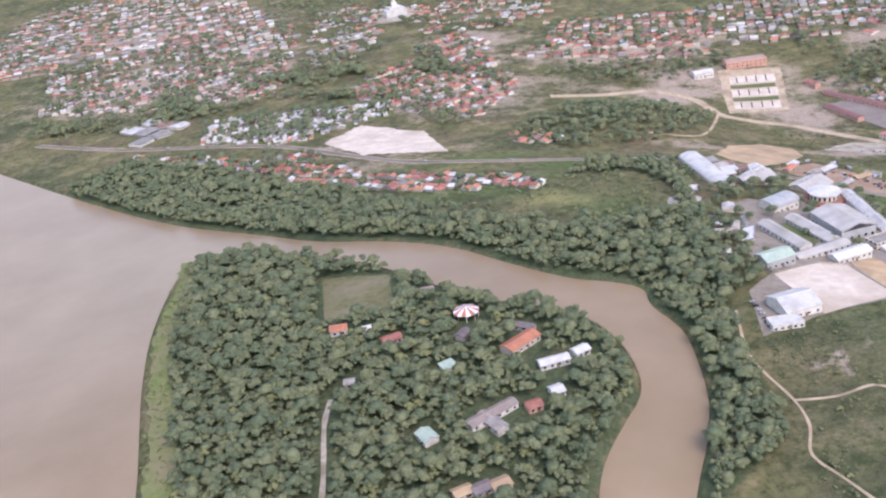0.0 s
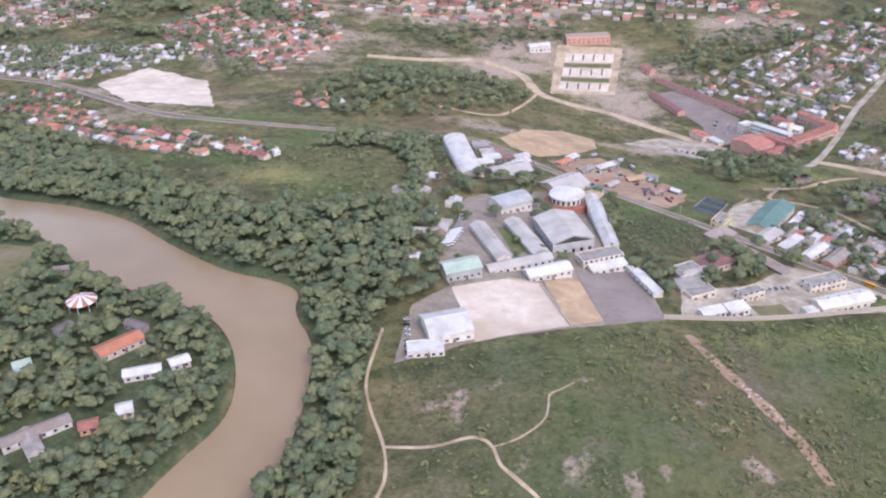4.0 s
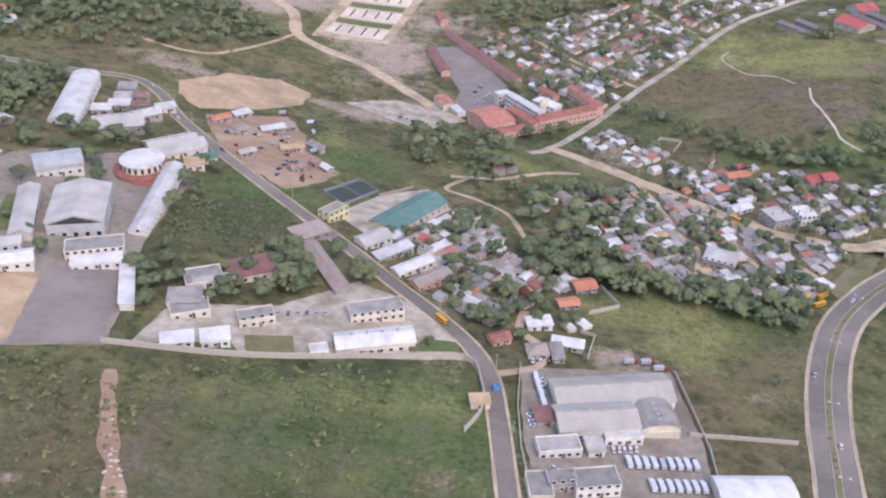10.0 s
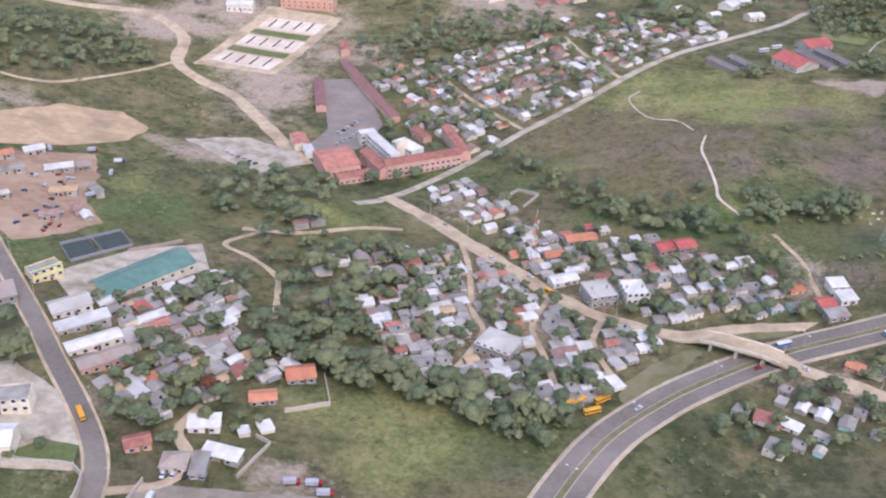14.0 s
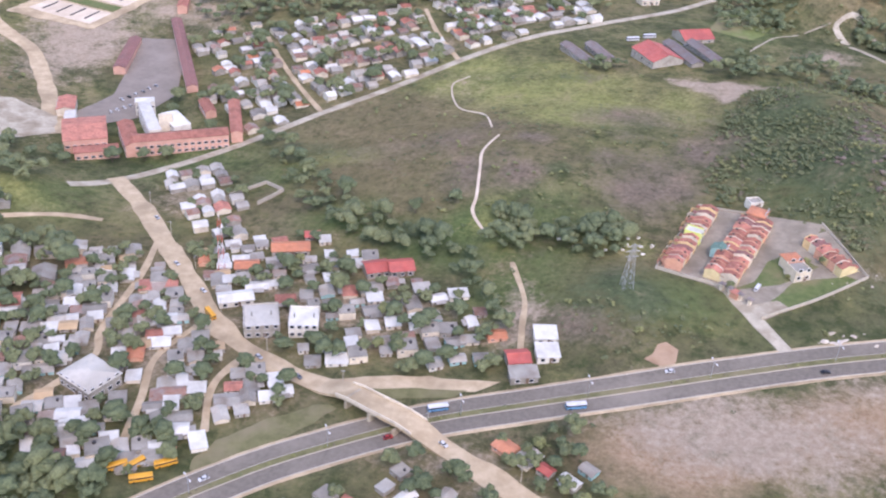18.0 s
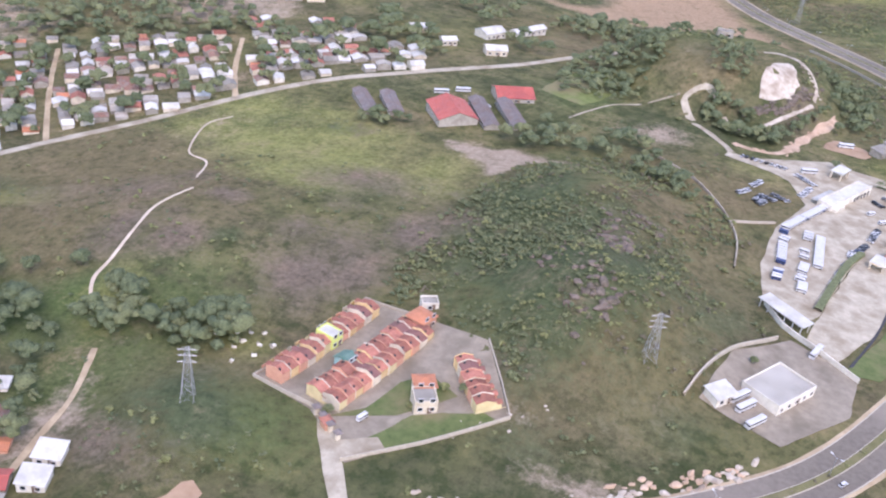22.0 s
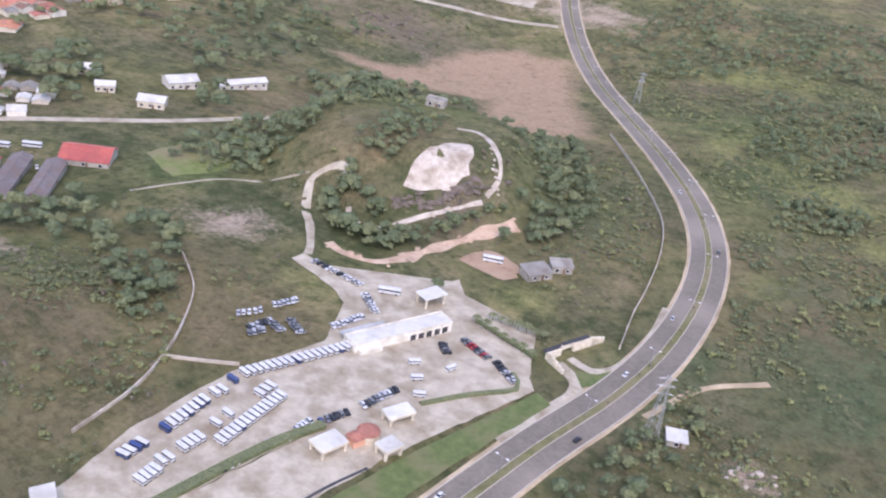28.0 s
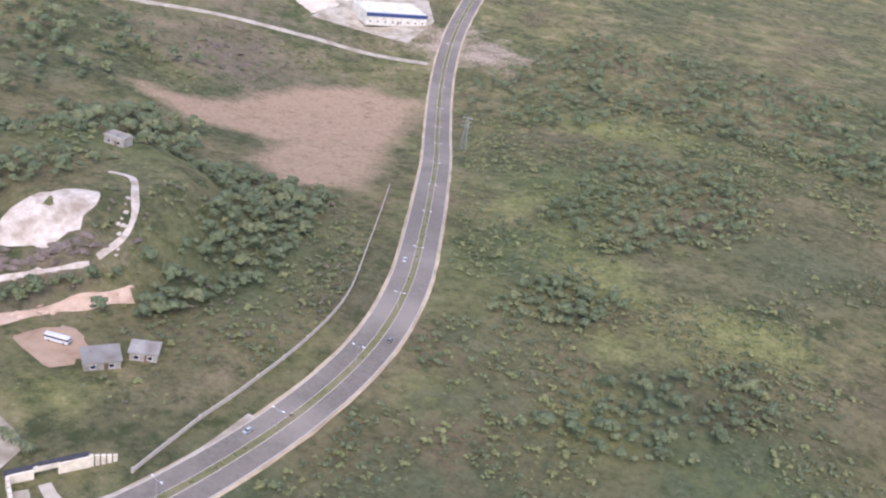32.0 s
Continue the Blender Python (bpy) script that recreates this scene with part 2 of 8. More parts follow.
M["bark"] = material("bark", (0.10, 0.075, 0.055), (0.17, 0.13, 0.10), 2.0)
M["street"] = material("grey_street_concrete", (0.245, 0.210, 0.155), (0.345, 0.295, 0.222), 0.4, stain=(0.196, 0.166, 0.120), stain_scale=0.09)
M["asphalt"] = material("grey_asphalt", (0.150, 0.129, 0.101), (0.210, 0.182, 0.144), 0.8, stain=(0.270, 0.232, 0.182), stain_scale=0.025)
M["court"] = material("dark_paved_court", (0.212, 0.178, 0.142), (0.258, 0.220, 0.178), 0.4, stain=(0.290, 0.246, 0.200), stain_scale=0.06)
M["concrete"] = material("pale_concrete", (0.365, 0.318, 0.232), (0.530, 0.470, 0.356), 0.30, stain=(0.270, 0.218, 0.145), stain_scale=0.11)
M["kerb"] = material("kerb_concrete", (0.371, 0.330, 0.261), (0.515, 0.460, 0.369), 1.2)
M["dirt"] = material("pale_dirt", (0.412, 0.312, 0.189), (0.577, 0.455, 0.297), 0.25, stain=(0.309, 0.235, 0.144), stain_scale=0.06)
M["sand"] = material("pale_sand", (0.560, 0.460, 0.340), (0.740, 0.640, 0.495), 0.15, stain=(0.490, 0.395, 0.285), stain_scale=0.04)
M["tan_soil"] = material("tan_soil", (0.412, 0.280, 0.149), (0.556, 0.400, 0.234), 0.22, stain=(0.319, 0.235, 0.144), stain_scale=0.06)
M["rock"] = material("weathered_rock", (0.105, 0.083, 0.066), (0.235, 0.190, 0.152), 0.5, bump=0.8, stain=(0.085, 0.078, 0.052), stain_scale=0.2)
M["pale_rock"] = material("pale_cut_rock", (0.400, 0.345, 0.270), (0.620, 0.550, 0.450), 0.4, bump=0.8, stain=(0.300, 0.240, 0.175), stain_scale=0.15)
M["worn_grass"] = material("worn_yellow_grass", (0.125, 0.122, 0.052), (0.205, 0.190, 0.088), 0.3, stain=(0.235, 0.195, 0.115), stain_scale=0.05)
M["bank_grass"] = material("bright_bank_grass", (0.125, 0.165, 0.045), (0.215, 0.235, 0.085), 0.3, stain=(0.24, 0.20, 0.11), stain_scale=0.05)
M["earth"] = material("brown_pink_earth", (0.278, 0.178, 0.108), (0.371, 0.248, 0.155), 0.2, stain=(0.433, 0.305, 0.198), stain_scale=0.05)
M["scarp"] = material("orange_cut_rock", (0.46, 0.32, 0.21), (0.62, 0.46, 0.33), 0.35, bump=0.8, stain=(0.36, 0.25, 0.165), stain_scale=0.15)
M["lawn"] = material("mown_grass", (0.082, 0.118, 0.038), (0.145, 0.172, 0.062), 0.5, stain=(0.19, 0.172, 0.085), stain_scale=0.08)
M["white_wall"] = material("white_render", (0.618, 0.585, 0.495), (0.783, 0.740, 0.630), 0.8, stain=(0.536, 0.490, 0.396), stain_scale=0.3, vary=0.10)
M["cream_wall"] = material("cream_render", (0.62, 0.54, 0.40), (0.74, 0.66, 0.52), 0.8, stain=(0.50, 0.43, 0.33), stain_scale=0.3, vary=0.10)
M["block_wall"] = material("bare_block", (0.309, 0.285, 0.239), (0.433, 0.400, 0.333), 0.8, stain=(0.247, 0.220, 0.180), stain_scale=0.3, vary=0.18)
M["pink_wall"] = material("salmon_render", (0.57, 0.32, 0.235), (0.69, 0.42, 0.32), 0.6, stain=(0.48, 0.275, 0.205), stain_scale=0.15)
M["yellow_wall"] = material("yellow_render", (0.62, 0.51, 0.26), (0.72, 0.61, 0.36), 0.8, stain=(0.55, 0.46, 0.25), stain_scale=0.3)
M["ochre_wall"] = material("ochre_render", (0.60, 0.42, 0.20), (0.72, 0.54, 0.30), 0.8, vary=0.15)
M["coral_wall"] = material("coral_render", (0.56, 0.29, 0.19), (0.66, 0.38, 0.26), 0.8, vary=0.15)
M["aqua_wall"] = material("aqua_render", (0.24, 0.42, 0.40), (0.36, 0.54, 0.51), 0.8, vary=0.15)
M["lime_wall"] = material("lime_render", (0.60, 0.68, 0.18), (0.70, 0.76, 0.28), 0.8)
M["red_wall"] = material("brick_red_render", (0.36, 0.15, 0.10), (0.46, 0.21, 0.15), 0.8)
M["zinc"] = material("grey_zinc_sheet", (0.365, 0.335, 0.280), (0.540, 0.500, 0.425), 0.5, 0.55, 0.2, 0.1, stain=(0.290, 0.235, 0.180), stain_scale=0.25, vary=0.34, waves=4.0)
M["white_roof"] = material("white_sheet_roof", (0.640, 0.620, 0.555), (0.775, 0.755, 0.680), 0.4, 0.5, 0.2, stain=(0.530, 0.500, 0.430), stain_scale=0.15, vary=0.12, waves=2.5)
M["grey_roof"] = material("pale_grey_sheet_roof", (0.500, 0.465, 0.395), (0.635, 0.595, 0.510), 0.4, 0.5, 0.2, stain=(0.400, 0.365, 0.300), stain_scale=0.1, vary=0.08, waves=2.5)
M["blue_grey_roof"] = material("blue_grey_sheet_roof", (0.440, 0.445, 0.415), (0.570, 0.570, 0.530), 0.4, 0.45, 0.2, 0.1, stain=(0.380, 0.375, 0.340), stain_scale=0.15, waves=3.0)
M["green_roof"] = material("green_sheet_roof", (0.080, 0.190, 0.148), (0.128, 0.245, 0.195), 0.4, 0.5, 0.2, stain=(0.160, 0.270, 0.225), stain_scale=0.12, waves=2.5)
M["pale_green_roof"] = material("pale_green_sheet_roof", (0.42, 0.53, 0.39), (0.52, 0.63, 0.48), 0.4, 0.5, 0.2, stain=(0.37, 0.46, 0.35), stain_scale=0.12, waves=2.5)
M["tile"] = material("clay_tile", (0.40, 0.155, 0.110), (0.54, 0.240, 0.170), 1.0, 0.8, 0.4, stain=(0.30, 0.130, 0.095), stain_scale=0.3, vary=0.25, waves=3.0)
M["orange_roof"] = material("orange_sheet_roof", (0.56, 0.205, 0.10), (0.68, 0.285, 0.155), 0.5, 0.6, 0.2, stain=(0.46, 0.19, 0.11), stain_scale=0.2, vary=0.12, waves=3.0)
M["red_roof"] = material("red_sheet_roof", (0.50, 0.105, 0.080), (0.62, 0.165, 0.125), 0.5, 0.55, 0.2, stain=(0.42, 0.11, 0.09), stain_scale=0.2, vary=0.12, waves=3.0)
M["rust"] = material("rusted_sheet", (0.25, 0.135, 0.095), (0.37, 0.22, 0.16), 0.7, 0.8, 0.2, stain=(0.33, 0.28, 0.245), stain_scale=0.3, vary=0.25, waves=4.0)
M["maroon_roof"] = material("maroon_sheet_roof", (0.26, 0.115, 0.095), (0.33, 0.16, 0.135), 0.5, 0.7, 0.2, stain=(0.23, 0.12, 0.10), stain_scale=0.2, waves=3.0)
M["old_roof"] = material("weathered_brown_grey_roof", (0.19, 0.165, 0.155), (0.27, 0.24, 0.225), 0.5, 0.85, 0.3, stain=(0.23, 0.17, 0.14), stain_scale=0.2, vary=0.12, waves=3.0)
M["taupe_roof"] = material("dusty_taupe_sheet_roof", (0.425, 0.388, 0.312), (0.535, 0.490, 0.398), 0.4, 0.6, 0.2, stain=(0.350, 0.315, 0.250), stain_scale=0.1, waves=2.5)
M["faded_roof"] = material("faded_pinkish_sheet_roof", (0.330, 0.250, 0.198), (0.433, 0.340, 0.275), 0.5, 0.8, 0.2, stain=(0.371, 0.330, 0.270), stain_scale=0.2, vary=0.15, waves=4.0)
M["slab"] = material("concrete_roof_slab", (0.258, 0.240, 0.203), (0.371, 0.345, 0.288), 0.6, stain=(0.206, 0.190, 0.158), stain_scale=0.3, vary=0.15)
M["glass"] = material("dark_window_glass", (0.022, 0.027, 0.032), (0.040, 0.048, 0.056), 0.5, 0.12, 0.0, world_space=False)
M["frame"] = material("window_frame_paint", (0.55, 0.54, 0.52), (0.66, 0.65, 0.63), 2.0, 0.6, 0.0)
M["door"] = material("brown_door_paint", (0.11, 0.07, 0.045), (0.18, 0.12, 0.08), 2.0, 0.7, 0.1, vary=0.3)
M["dark_trim"] = material("dark_trim", (0.035, 0.034, 0.036), (0.065, 0.062, 0.062), 1.0, 0.7)
M["steel"] = material("galvanised_steel", (0.36, 0.37, 0.375), (0.47, 0.48, 0.485), 1.0, 0.5, 0.1, 0.5)
M["mast_red"] = material("red_mast_paint", (0.50, 0.10, 0.07), (0.58, 0.14, 0.10), 1.0, 0.6)
M["mast_white"] = material("white_mast_paint", (0.68, 0.68, 0.66), (0.78, 0.78, 0.76), 1.0, 0.6)
M["tyre"] = material("tyre_rubber", (0.020, 0.020, 0.020), (0.032, 0.032, 0.032), 3.0, 0.9)
for key, c in (("white", (0.62, 0.62, 0.61)), ("silver", (0.42, 0.43, 0.44)), ("grey", (0.17, 0.175, 0.18)), ("black", (0.028, 0.028, 0.030)), ("red", (0.36, 0.030, 0.030)), ("blue", (0.045, 0.075, 0.19)), ("yellow", (0.70, 0.34, 0.030)), ("sky", (0.10, 0.26, 0.42))):
    M["paint_" + key] = material(key + "_vehicle_paint", tuple(0.93 * v for v in c), c, 1.5, 0.28, 0.0, stain=tuple(0.82 * v for v in c), stain_scale=0.6)


# ---- mesh building ----
def geo(verts, faces):
    return [tuple(v) for v in verts], [tuple(f) for f in faces]


def join(*pieces):
    verts, faces = [], []
    for v, f in pieces:
        n = len(verts)
        verts += v
        faces += [tuple(i + n for i in face) for face in f]
    return verts, faces


def box(x0, x1, y0, y1, z0, z1, cut=0.0):
    """A block; cut bevels its four upright corners and draws the top in."""
    if not cut:
        v = [(x, y, z) for z in (z0, z1) for x, y in ((x0, y0), (x1, y0), (x1, y1), (x0, y1))]
        return geo(v, [(3, 2, 1, 0), (4, 5, 6, 7), (0, 1, 5, 4), (1, 2, 6, 5), (2, 3, 7, 6), (3, 0, 4, 7)])
    c = cut
    ring = [(x0 + c, y0), (x1 - c, y0), (x1, y0 + c), (x1, y1 - c), (x1 - c, y1), (x0 + c, y1), (x0, y1 - c), (x0, y0 + c)]
    v = [(*p, z0) for p in ring] + [(*p, z1 - c) for p in ring]
    mx, my = (x0 + x1) / 2, (y0 + y1) / 2
    v += [(p[0] + (c if p[0] < mx else -c), p[1] + (c if p[1] < my else -c), z1) for p in ring]
    f = [tuple(range(7, -1, -1)), tuple(range(16, 24))]
    for k in (0, 8):
        f += [(k + i, k + (i + 1) % 8, k + 8 + (i + 1) % 8, k + 8 + i) for i in range(8)]
    return geo(v, f)


def extrude(section, y0, y1):
    """A section in x and z pulled along y."""
    n = len(section)
    v = [(x, y0, z) for x, z in section] + [(x, y1, z) for x, z in section]
    f = [tuple(range(n - 1, -1, -1)), tuple(range(n, 2 * n))] + [(i, (i + 1) % n, n + (i + 1) % n, n + i) for i in range(n)]
    return geo(v, [tuple(reversed(k)) for k in f])


def swap(g):
    """Turns a piece by a quarter, so that what ran along y runs along x."""
    return [(y, -x, z) for x, y, z in g[0]], g[1]


def shift(g, x=0, y=0, z=0, turn=0.0):
    c, s = math.cos(turn), math.sin(turn)
    return [(a * c - b * s + x, a * s + b * c + y, h + z) for a, b, h in g[0]], g[1]


def tube(x, y, z0, z1, r0, r1=None, n=10):
    r1 = r0 if r1 is None else r1
    v = [(x + r * math.cos(6.2832 * i / n), y + r * math.sin(6.2832 * i / n), z) for r, z in ((r0, z0), (r1, z1)) for i in range(n)]
    return geo(v, [tuple(range(n - 1, -1, -1)), tuple(range(n, 2 * n))] + [(i, (i + 1) % n, n + (i + 1) % n, n + i) for i in range(n)])


def beam(a, b, r):
    """A thin four-sided bar from a to b."""
    a, b = Vector(a), Vector(b)
    d = (b - a).normalized()
    u = d.cross(Vector((0, 0, 1)) if abs(d.z) < 0.9 else Vector((1, 0, 0))).normalized() * r
    w = d.cross(u)
    v = [tuple(p + q) for p in (a, b) for q in (u, w, -u, -w)]
    return geo(v, [(3, 2, 1, 0), (4, 5, 6, 7), (0, 1, 5, 4), (1, 2, 6, 5), (2, 3, 7, 6), (3, 0, 4, 7)])


def gable(w, d, z, rise, over=0.4, thick=0.18):
    """A pitched roof with its ridge along x."""
    hy = d / 2 + over
    s = [(-hy, z - over * rise / (d / 2)), (0, z + rise), (hy, z - over * rise / (d / 2))]
    sec = [(y, h) for y, h in s] + [(y, h + thick) for y, h in reversed(s)]
    v, f = extrude([(p[0], p[1]) for p in sec], -w / 2 - over, w / 2 + over)
    return [(b, a, h) for a, b, h in v], [tuple(reversed(k)) for k in f]


def gable_wall(w, d, h, rise, base=-1.2):
    s = [(-d / 2, base), (d / 2, base), (d / 2, h), (0, h + rise), (-d / 2, h)]
    v, f = extrude(s, -w / 2, w / 2)
    return [(b, a, z) for a, b, z in v], [tuple(reversed(k)) for k in f]


def hip(w, d, z, rise, over=0.4, thick=0.18):
    x, y = w / 2 + over, d / 2 + over
    r = max(w / 2 - d / 2, 0.05)
    v = []
    for t in (0, thick):
        v += [(-x, -y, z + t), (x, -y, z + t), (x, y, z + t), (-x, y, z + t), (-r, 0, z + rise + t), (r, 0, z + rise + t)]
    f = [(6, 7, 11, 10), (8, 9, 10, 11), (7, 8, 11), (9, 6, 10), (0, 4, 5, 1), (2, 5, 4, 3), (1, 5, 2), (3, 4, 0), (0, 1, 7, 6), (1, 2, 8, 7), (2, 3, 9, 8), (3, 0, 6, 9)]
    return geo(v, f)


def mono(w, d, z, rise, over=0.35, thick=0.12):
    x, y = w / 2 + over, d / 2 + over
    v = [(-x, -y, z), (x, -y, z), (x, y, z + rise), (-x, y, z + rise)]
    v += [(a, b, c + thick) for a, b, c in v]
    return geo(v, [(3, 2, 1, 0), (4, 5, 6, 7), (0, 1, 5, 4), (1, 2, 6, 5), (2, 3, 7, 6), (3, 0, 4, 7)])


def vault(w, d, z, rise, over=0.3, thick=0.15, n=9):
    """A barrel roof with its axis along x."""
    hy = d / 2 + over
    s = [(-hy * math.cos(math.pi * i / n), z + rise * math.sin(math.pi * i / n)) for i in range(n + 1)]
    sec = s + [(y, h + thick) for y, h in reversed(s)]
    v, f = extrude(sec, -w / 2 - over, w / 2 + over)
    return [(b, a, h) for a, b, h in v], [tuple(reversed(k)) for k in f]


def parapet(w, d, z, high=0.5, t=0.25):
    x, y = w / 2, d / 2
    return join(box(-x, x, -y, -y + t, z, z + high), box(-x, x, y - t, y, z, z + high), box(-x, -x + t, -y + t, y - t, z, z + high), box(x - t, x, -y + t, y - t, z, z + high))


def mesh_of(name, g, *mats):
    me = bpy.data.meshes.new(name)
    me.from_pydata(g[0], [], g[1])
    for m in mats:
        me.materials.append(m)
    return me


def part(name, g, mat, parent=None, label="", at=None):
    """Links a piece as one mesh object under a thing or a part. g: a piece, or a mesh that is shared."""
    me = g if isinstance(g, bpy.types.Mesh) else mesh_of(name, g, mat)
    ob = new(name, me)
    ob.parent = parent
    if at is not None:
        ob.matrix_basis = at
    return tagged(ob, label)


def thing(name, x, y, ang=0.0, label="", category="", group="", z=None):
    ob = new(name)
    ob.empty_display_size = 0.5
    ob.matrix_basis = pose(x, y, H(x, y) if z is None else z, 0, 0, ang)
    return tagged(ob, label, category, group)


def smooth_line(pts, step=5.0):
    """A rounded line through the points, in even steps."""
    p = [Vector(q) for q in pts]
    p = [p[0] * 2 - p[1]] + p + [p[-1] * 2 - p[-2]]
    out = []
    for i in range(1, len(p) - 2):
        n = max(2, int((p[i + 1] - p[i]).length / step))
        for k in range(n):
            t = k / n
            out.append(0.5 * (2 * p[i] + (p[i + 1] - p[i - 1]) * t + (2 * p[i - 1] - 5 * p[i] + 4 * p[i + 1] - p[i + 2]) * t * t + (3 * p[i] - p[i - 1] - 3 * p[i + 1] + p[i + 2]) * t ** 3))
    return out + [p[-2]]


def side_line(pts, off):
    """The line moved sideways by off metres, to the left of its way."""
    out = []
    for i, q in enumerate(pts):
        d = (pts[min(i + 1, len(pts) - 1)] - pts[max(i - 1, 0)]).normalized()
        out.append(q + Vector((-d.y, d.x)) * off)
    return out


def ribbon(pts, width, up, thick=0.6, lift=None, wander=0.0):
    """A strip of the given width along a line, laid on the land, with skirts down its sides."""
    v, f = [], []
    for i, q in enumerate(pts):
        d = (pts[min(i + 1, len(pts) - 1)] - pts[max(i - 1, 0)]).normalized()
        n = Vector((-d.y, d.x))
        half = width / 2 * (1 + wander * noise.noise((q.x * 0.11, q.y * 0.11, 3.0)))
        zc = lift(q) if lift else 0.0
        for o, dz in ((half, -thick), (half, 0), (0, 0.02), (-half, 0), (-half, -thick)):
            a = q + n * o
            v.append((a.x, a.y, H(a.x, a.y) + up + dz + zc))
    for i in range(len(pts) - 1):
        f += [(5 * i + k, 5 * i + k + 5, 5 * i + k + 6, 5 * i + k + 1)[::-1] for k in range(4)]
    return geo(v, f)


def pad(name, poly, mat, up=0.14, ragged=0.0, label="", kind="structure", category="", parent=None):
    """A flat area that follows the land, its rim as uneven as asked for."""
    rim = []
    for a, b in zip(poly, poly[1:] + poly[:1]):
        n = max(1, int(math.dist(a, b) / 3.0)) if ragged else max(1, int(math.dist(a, b) / 8.0))
        for k in range(n):
            x, y = a[0] + (b[0] - a[0]) * k / n, a[1] + (b[1] - a[1]) * k / n
            w = ragged
            rim.append((x + w * noise.noise((x * 0.15, y * 0.15, 1.7)) + 0.5 * w * noise.noise((x * 0.5, y * 0.5, 5.1)), y + w * noise.noise((x * 0.15, y * 0.15, 9.3)) + 0.5 * w * noise.noise((x * 0.5, y * 0.5, 2.4))))
    bm = bmesh.new()
    face = bm.faces.new([bm.verts.new((x, y, 0)) for x, y in rim])
    if face.normal.z < 0 or sum(a[0] * b[1] - b[0] * a[1] for a, b in zip(rim, rim[1:] + rim[:1])) < 0:
        bmesh.ops.reverse_faces(bm, faces=bm.faces[:])
    bmesh.ops.triangulate(bm, faces=bm.faces[:])
    for _ in range(5):
        long = [e for e in bm.edges if e.calc_length() > (15 if name == "water" else 9)]
        if not long:
            break
        bmesh.ops.subdivide_edges(bm, edges=long, cuts=1)
        bmesh.ops.triangulate(bm, faces=bm.faces[:])
    for v in bm.verts:
        v.co.z = H(v.co.x, v.co.y) + up
    me = bpy.data.meshes.new(name)
    bm.to_mesh(me)
    bm.free()
    me.materials.append(mat)
    ob = new(name, me)
    ob.parent = parent
    return tagged(ob, label, category, kind=kind)


# ---- ground: one sheet out to the horizon ----
SOIL_AND_HAZE = [(380, 447, 11, 7, .85), (392, 437, 8, 4, .6), (652, 848, 13, 10, .6), (130, 341, 2.5, 5, .95), (129, 332, 1.5, 4, .8), (122, 340, 2.5, 2.5, .8), (145, 352, 2, 3, .7), (173, 350, 2.5, 3, .95), (167, 336, 3, 2, .75), (167, 304, 3, 6, 1.0), (184, 297, 3, 6, .95), (149, 307, 3, 3, .7), (119, 308, 2, 3, .65), (194, 303, 2.5, 4, .85), (215, 344, 2, 3, .8), (220, 331, 2, 3, .7), (226, 315, 4, 4, .9), (229, 311, 4, 3, .8), (228, 327, 2.5, 2.5, .65), (430, 556, 38, 40, .5), (485, 588, 40, 20, .5), (318, 508, 20, 30, .5), (545, 517, 24, 16, .45), (400, 650, 20, 18, .45), (190, 900, 40, 30, .8)]
SOIL_AND_HAZE += [(170, 860, 40, 25, .9), (150, 690, 30, 14, .7), (260, 790, 34, 45, .75), (300, 850, 40, 30, .6), (240, 880, 60, 50, .6), (268, 690, 34, 24, .7), (215, 610, 30, 28, .55), (385, 443, 16, 8, .7), (540, 595, 8, 22, .65), (650, 852, 14, 14, .62), (600, 790, 25, 8, .6)]
SOIL_AND_HAZE += [(405, 405, 8, 6, .4), (425, 430, 5, 4, .5), (390, 930, 45, 40, .75), (365, 545, 10, 8, .6), (640, 640, 22, 6, .45), (672, 622, 26, 4, .6), (826, 832, 9, 8, .75), (610, 1310, 50, 40, .6), (-120, 745, 30, 30, .5), (60, 905, 40, 20, .5), (90, 880, 40, 14, .5), (590, 575, 40, 6, .4), (610, 555, 45, 18, .72), (660, 580, 30, 10, .6), (318, 470, 30, 40, .36), (450, 560, 60, 60, .30), (420, 800, 80, 70, .26), (357, 385, 22, 26, .55), (545, 515, 30, 22, .3)]
# last five: bare far-town soil, strengthened to put the distance haze into ground colour
SOIL_AND_HAZE += [(480, 880, 50, 40, .3), (-100, 680, 90, 30, .5), (-20, 880, 70, 90, .75), (-330, 1060, 150, 130, .72), (140, 990, 130, 50, .75), (-10, 1060, 60, 50, .75), (-430, 1320, 200, 130, .7)]
ROCKY = [(575, 690, 20, 24, .6), (600, 728, 12, 12, .6), (562, 725, 14, 10, .5), (505, 675, 9, 14, .85), (524, 677, 8, 9, .85), (523, 709, 10, 7, .8), (503, 722, 8, 8, .7), (570, 677, 13, 16, .85), (556, 698, 9, 9, .75), (590, 714, 10, 12, .85), (583, 680, 10, 12, .75), (515, 690, 10, 8, .5), (560, 745, 26, 14, .6), (490, 705, 18, 14, .6), (655, 716, 10, 34, .5), (560, 590, 22, 8, .7), (705, 905, 10, 30, .6), (240, 365, 5, 38, .55), (470, 690, 30, 20, .34), (625, 650, 18, 10, .4), (540, 1180, 90, 40, .6), (470, 1240, 70, 40, .5)]
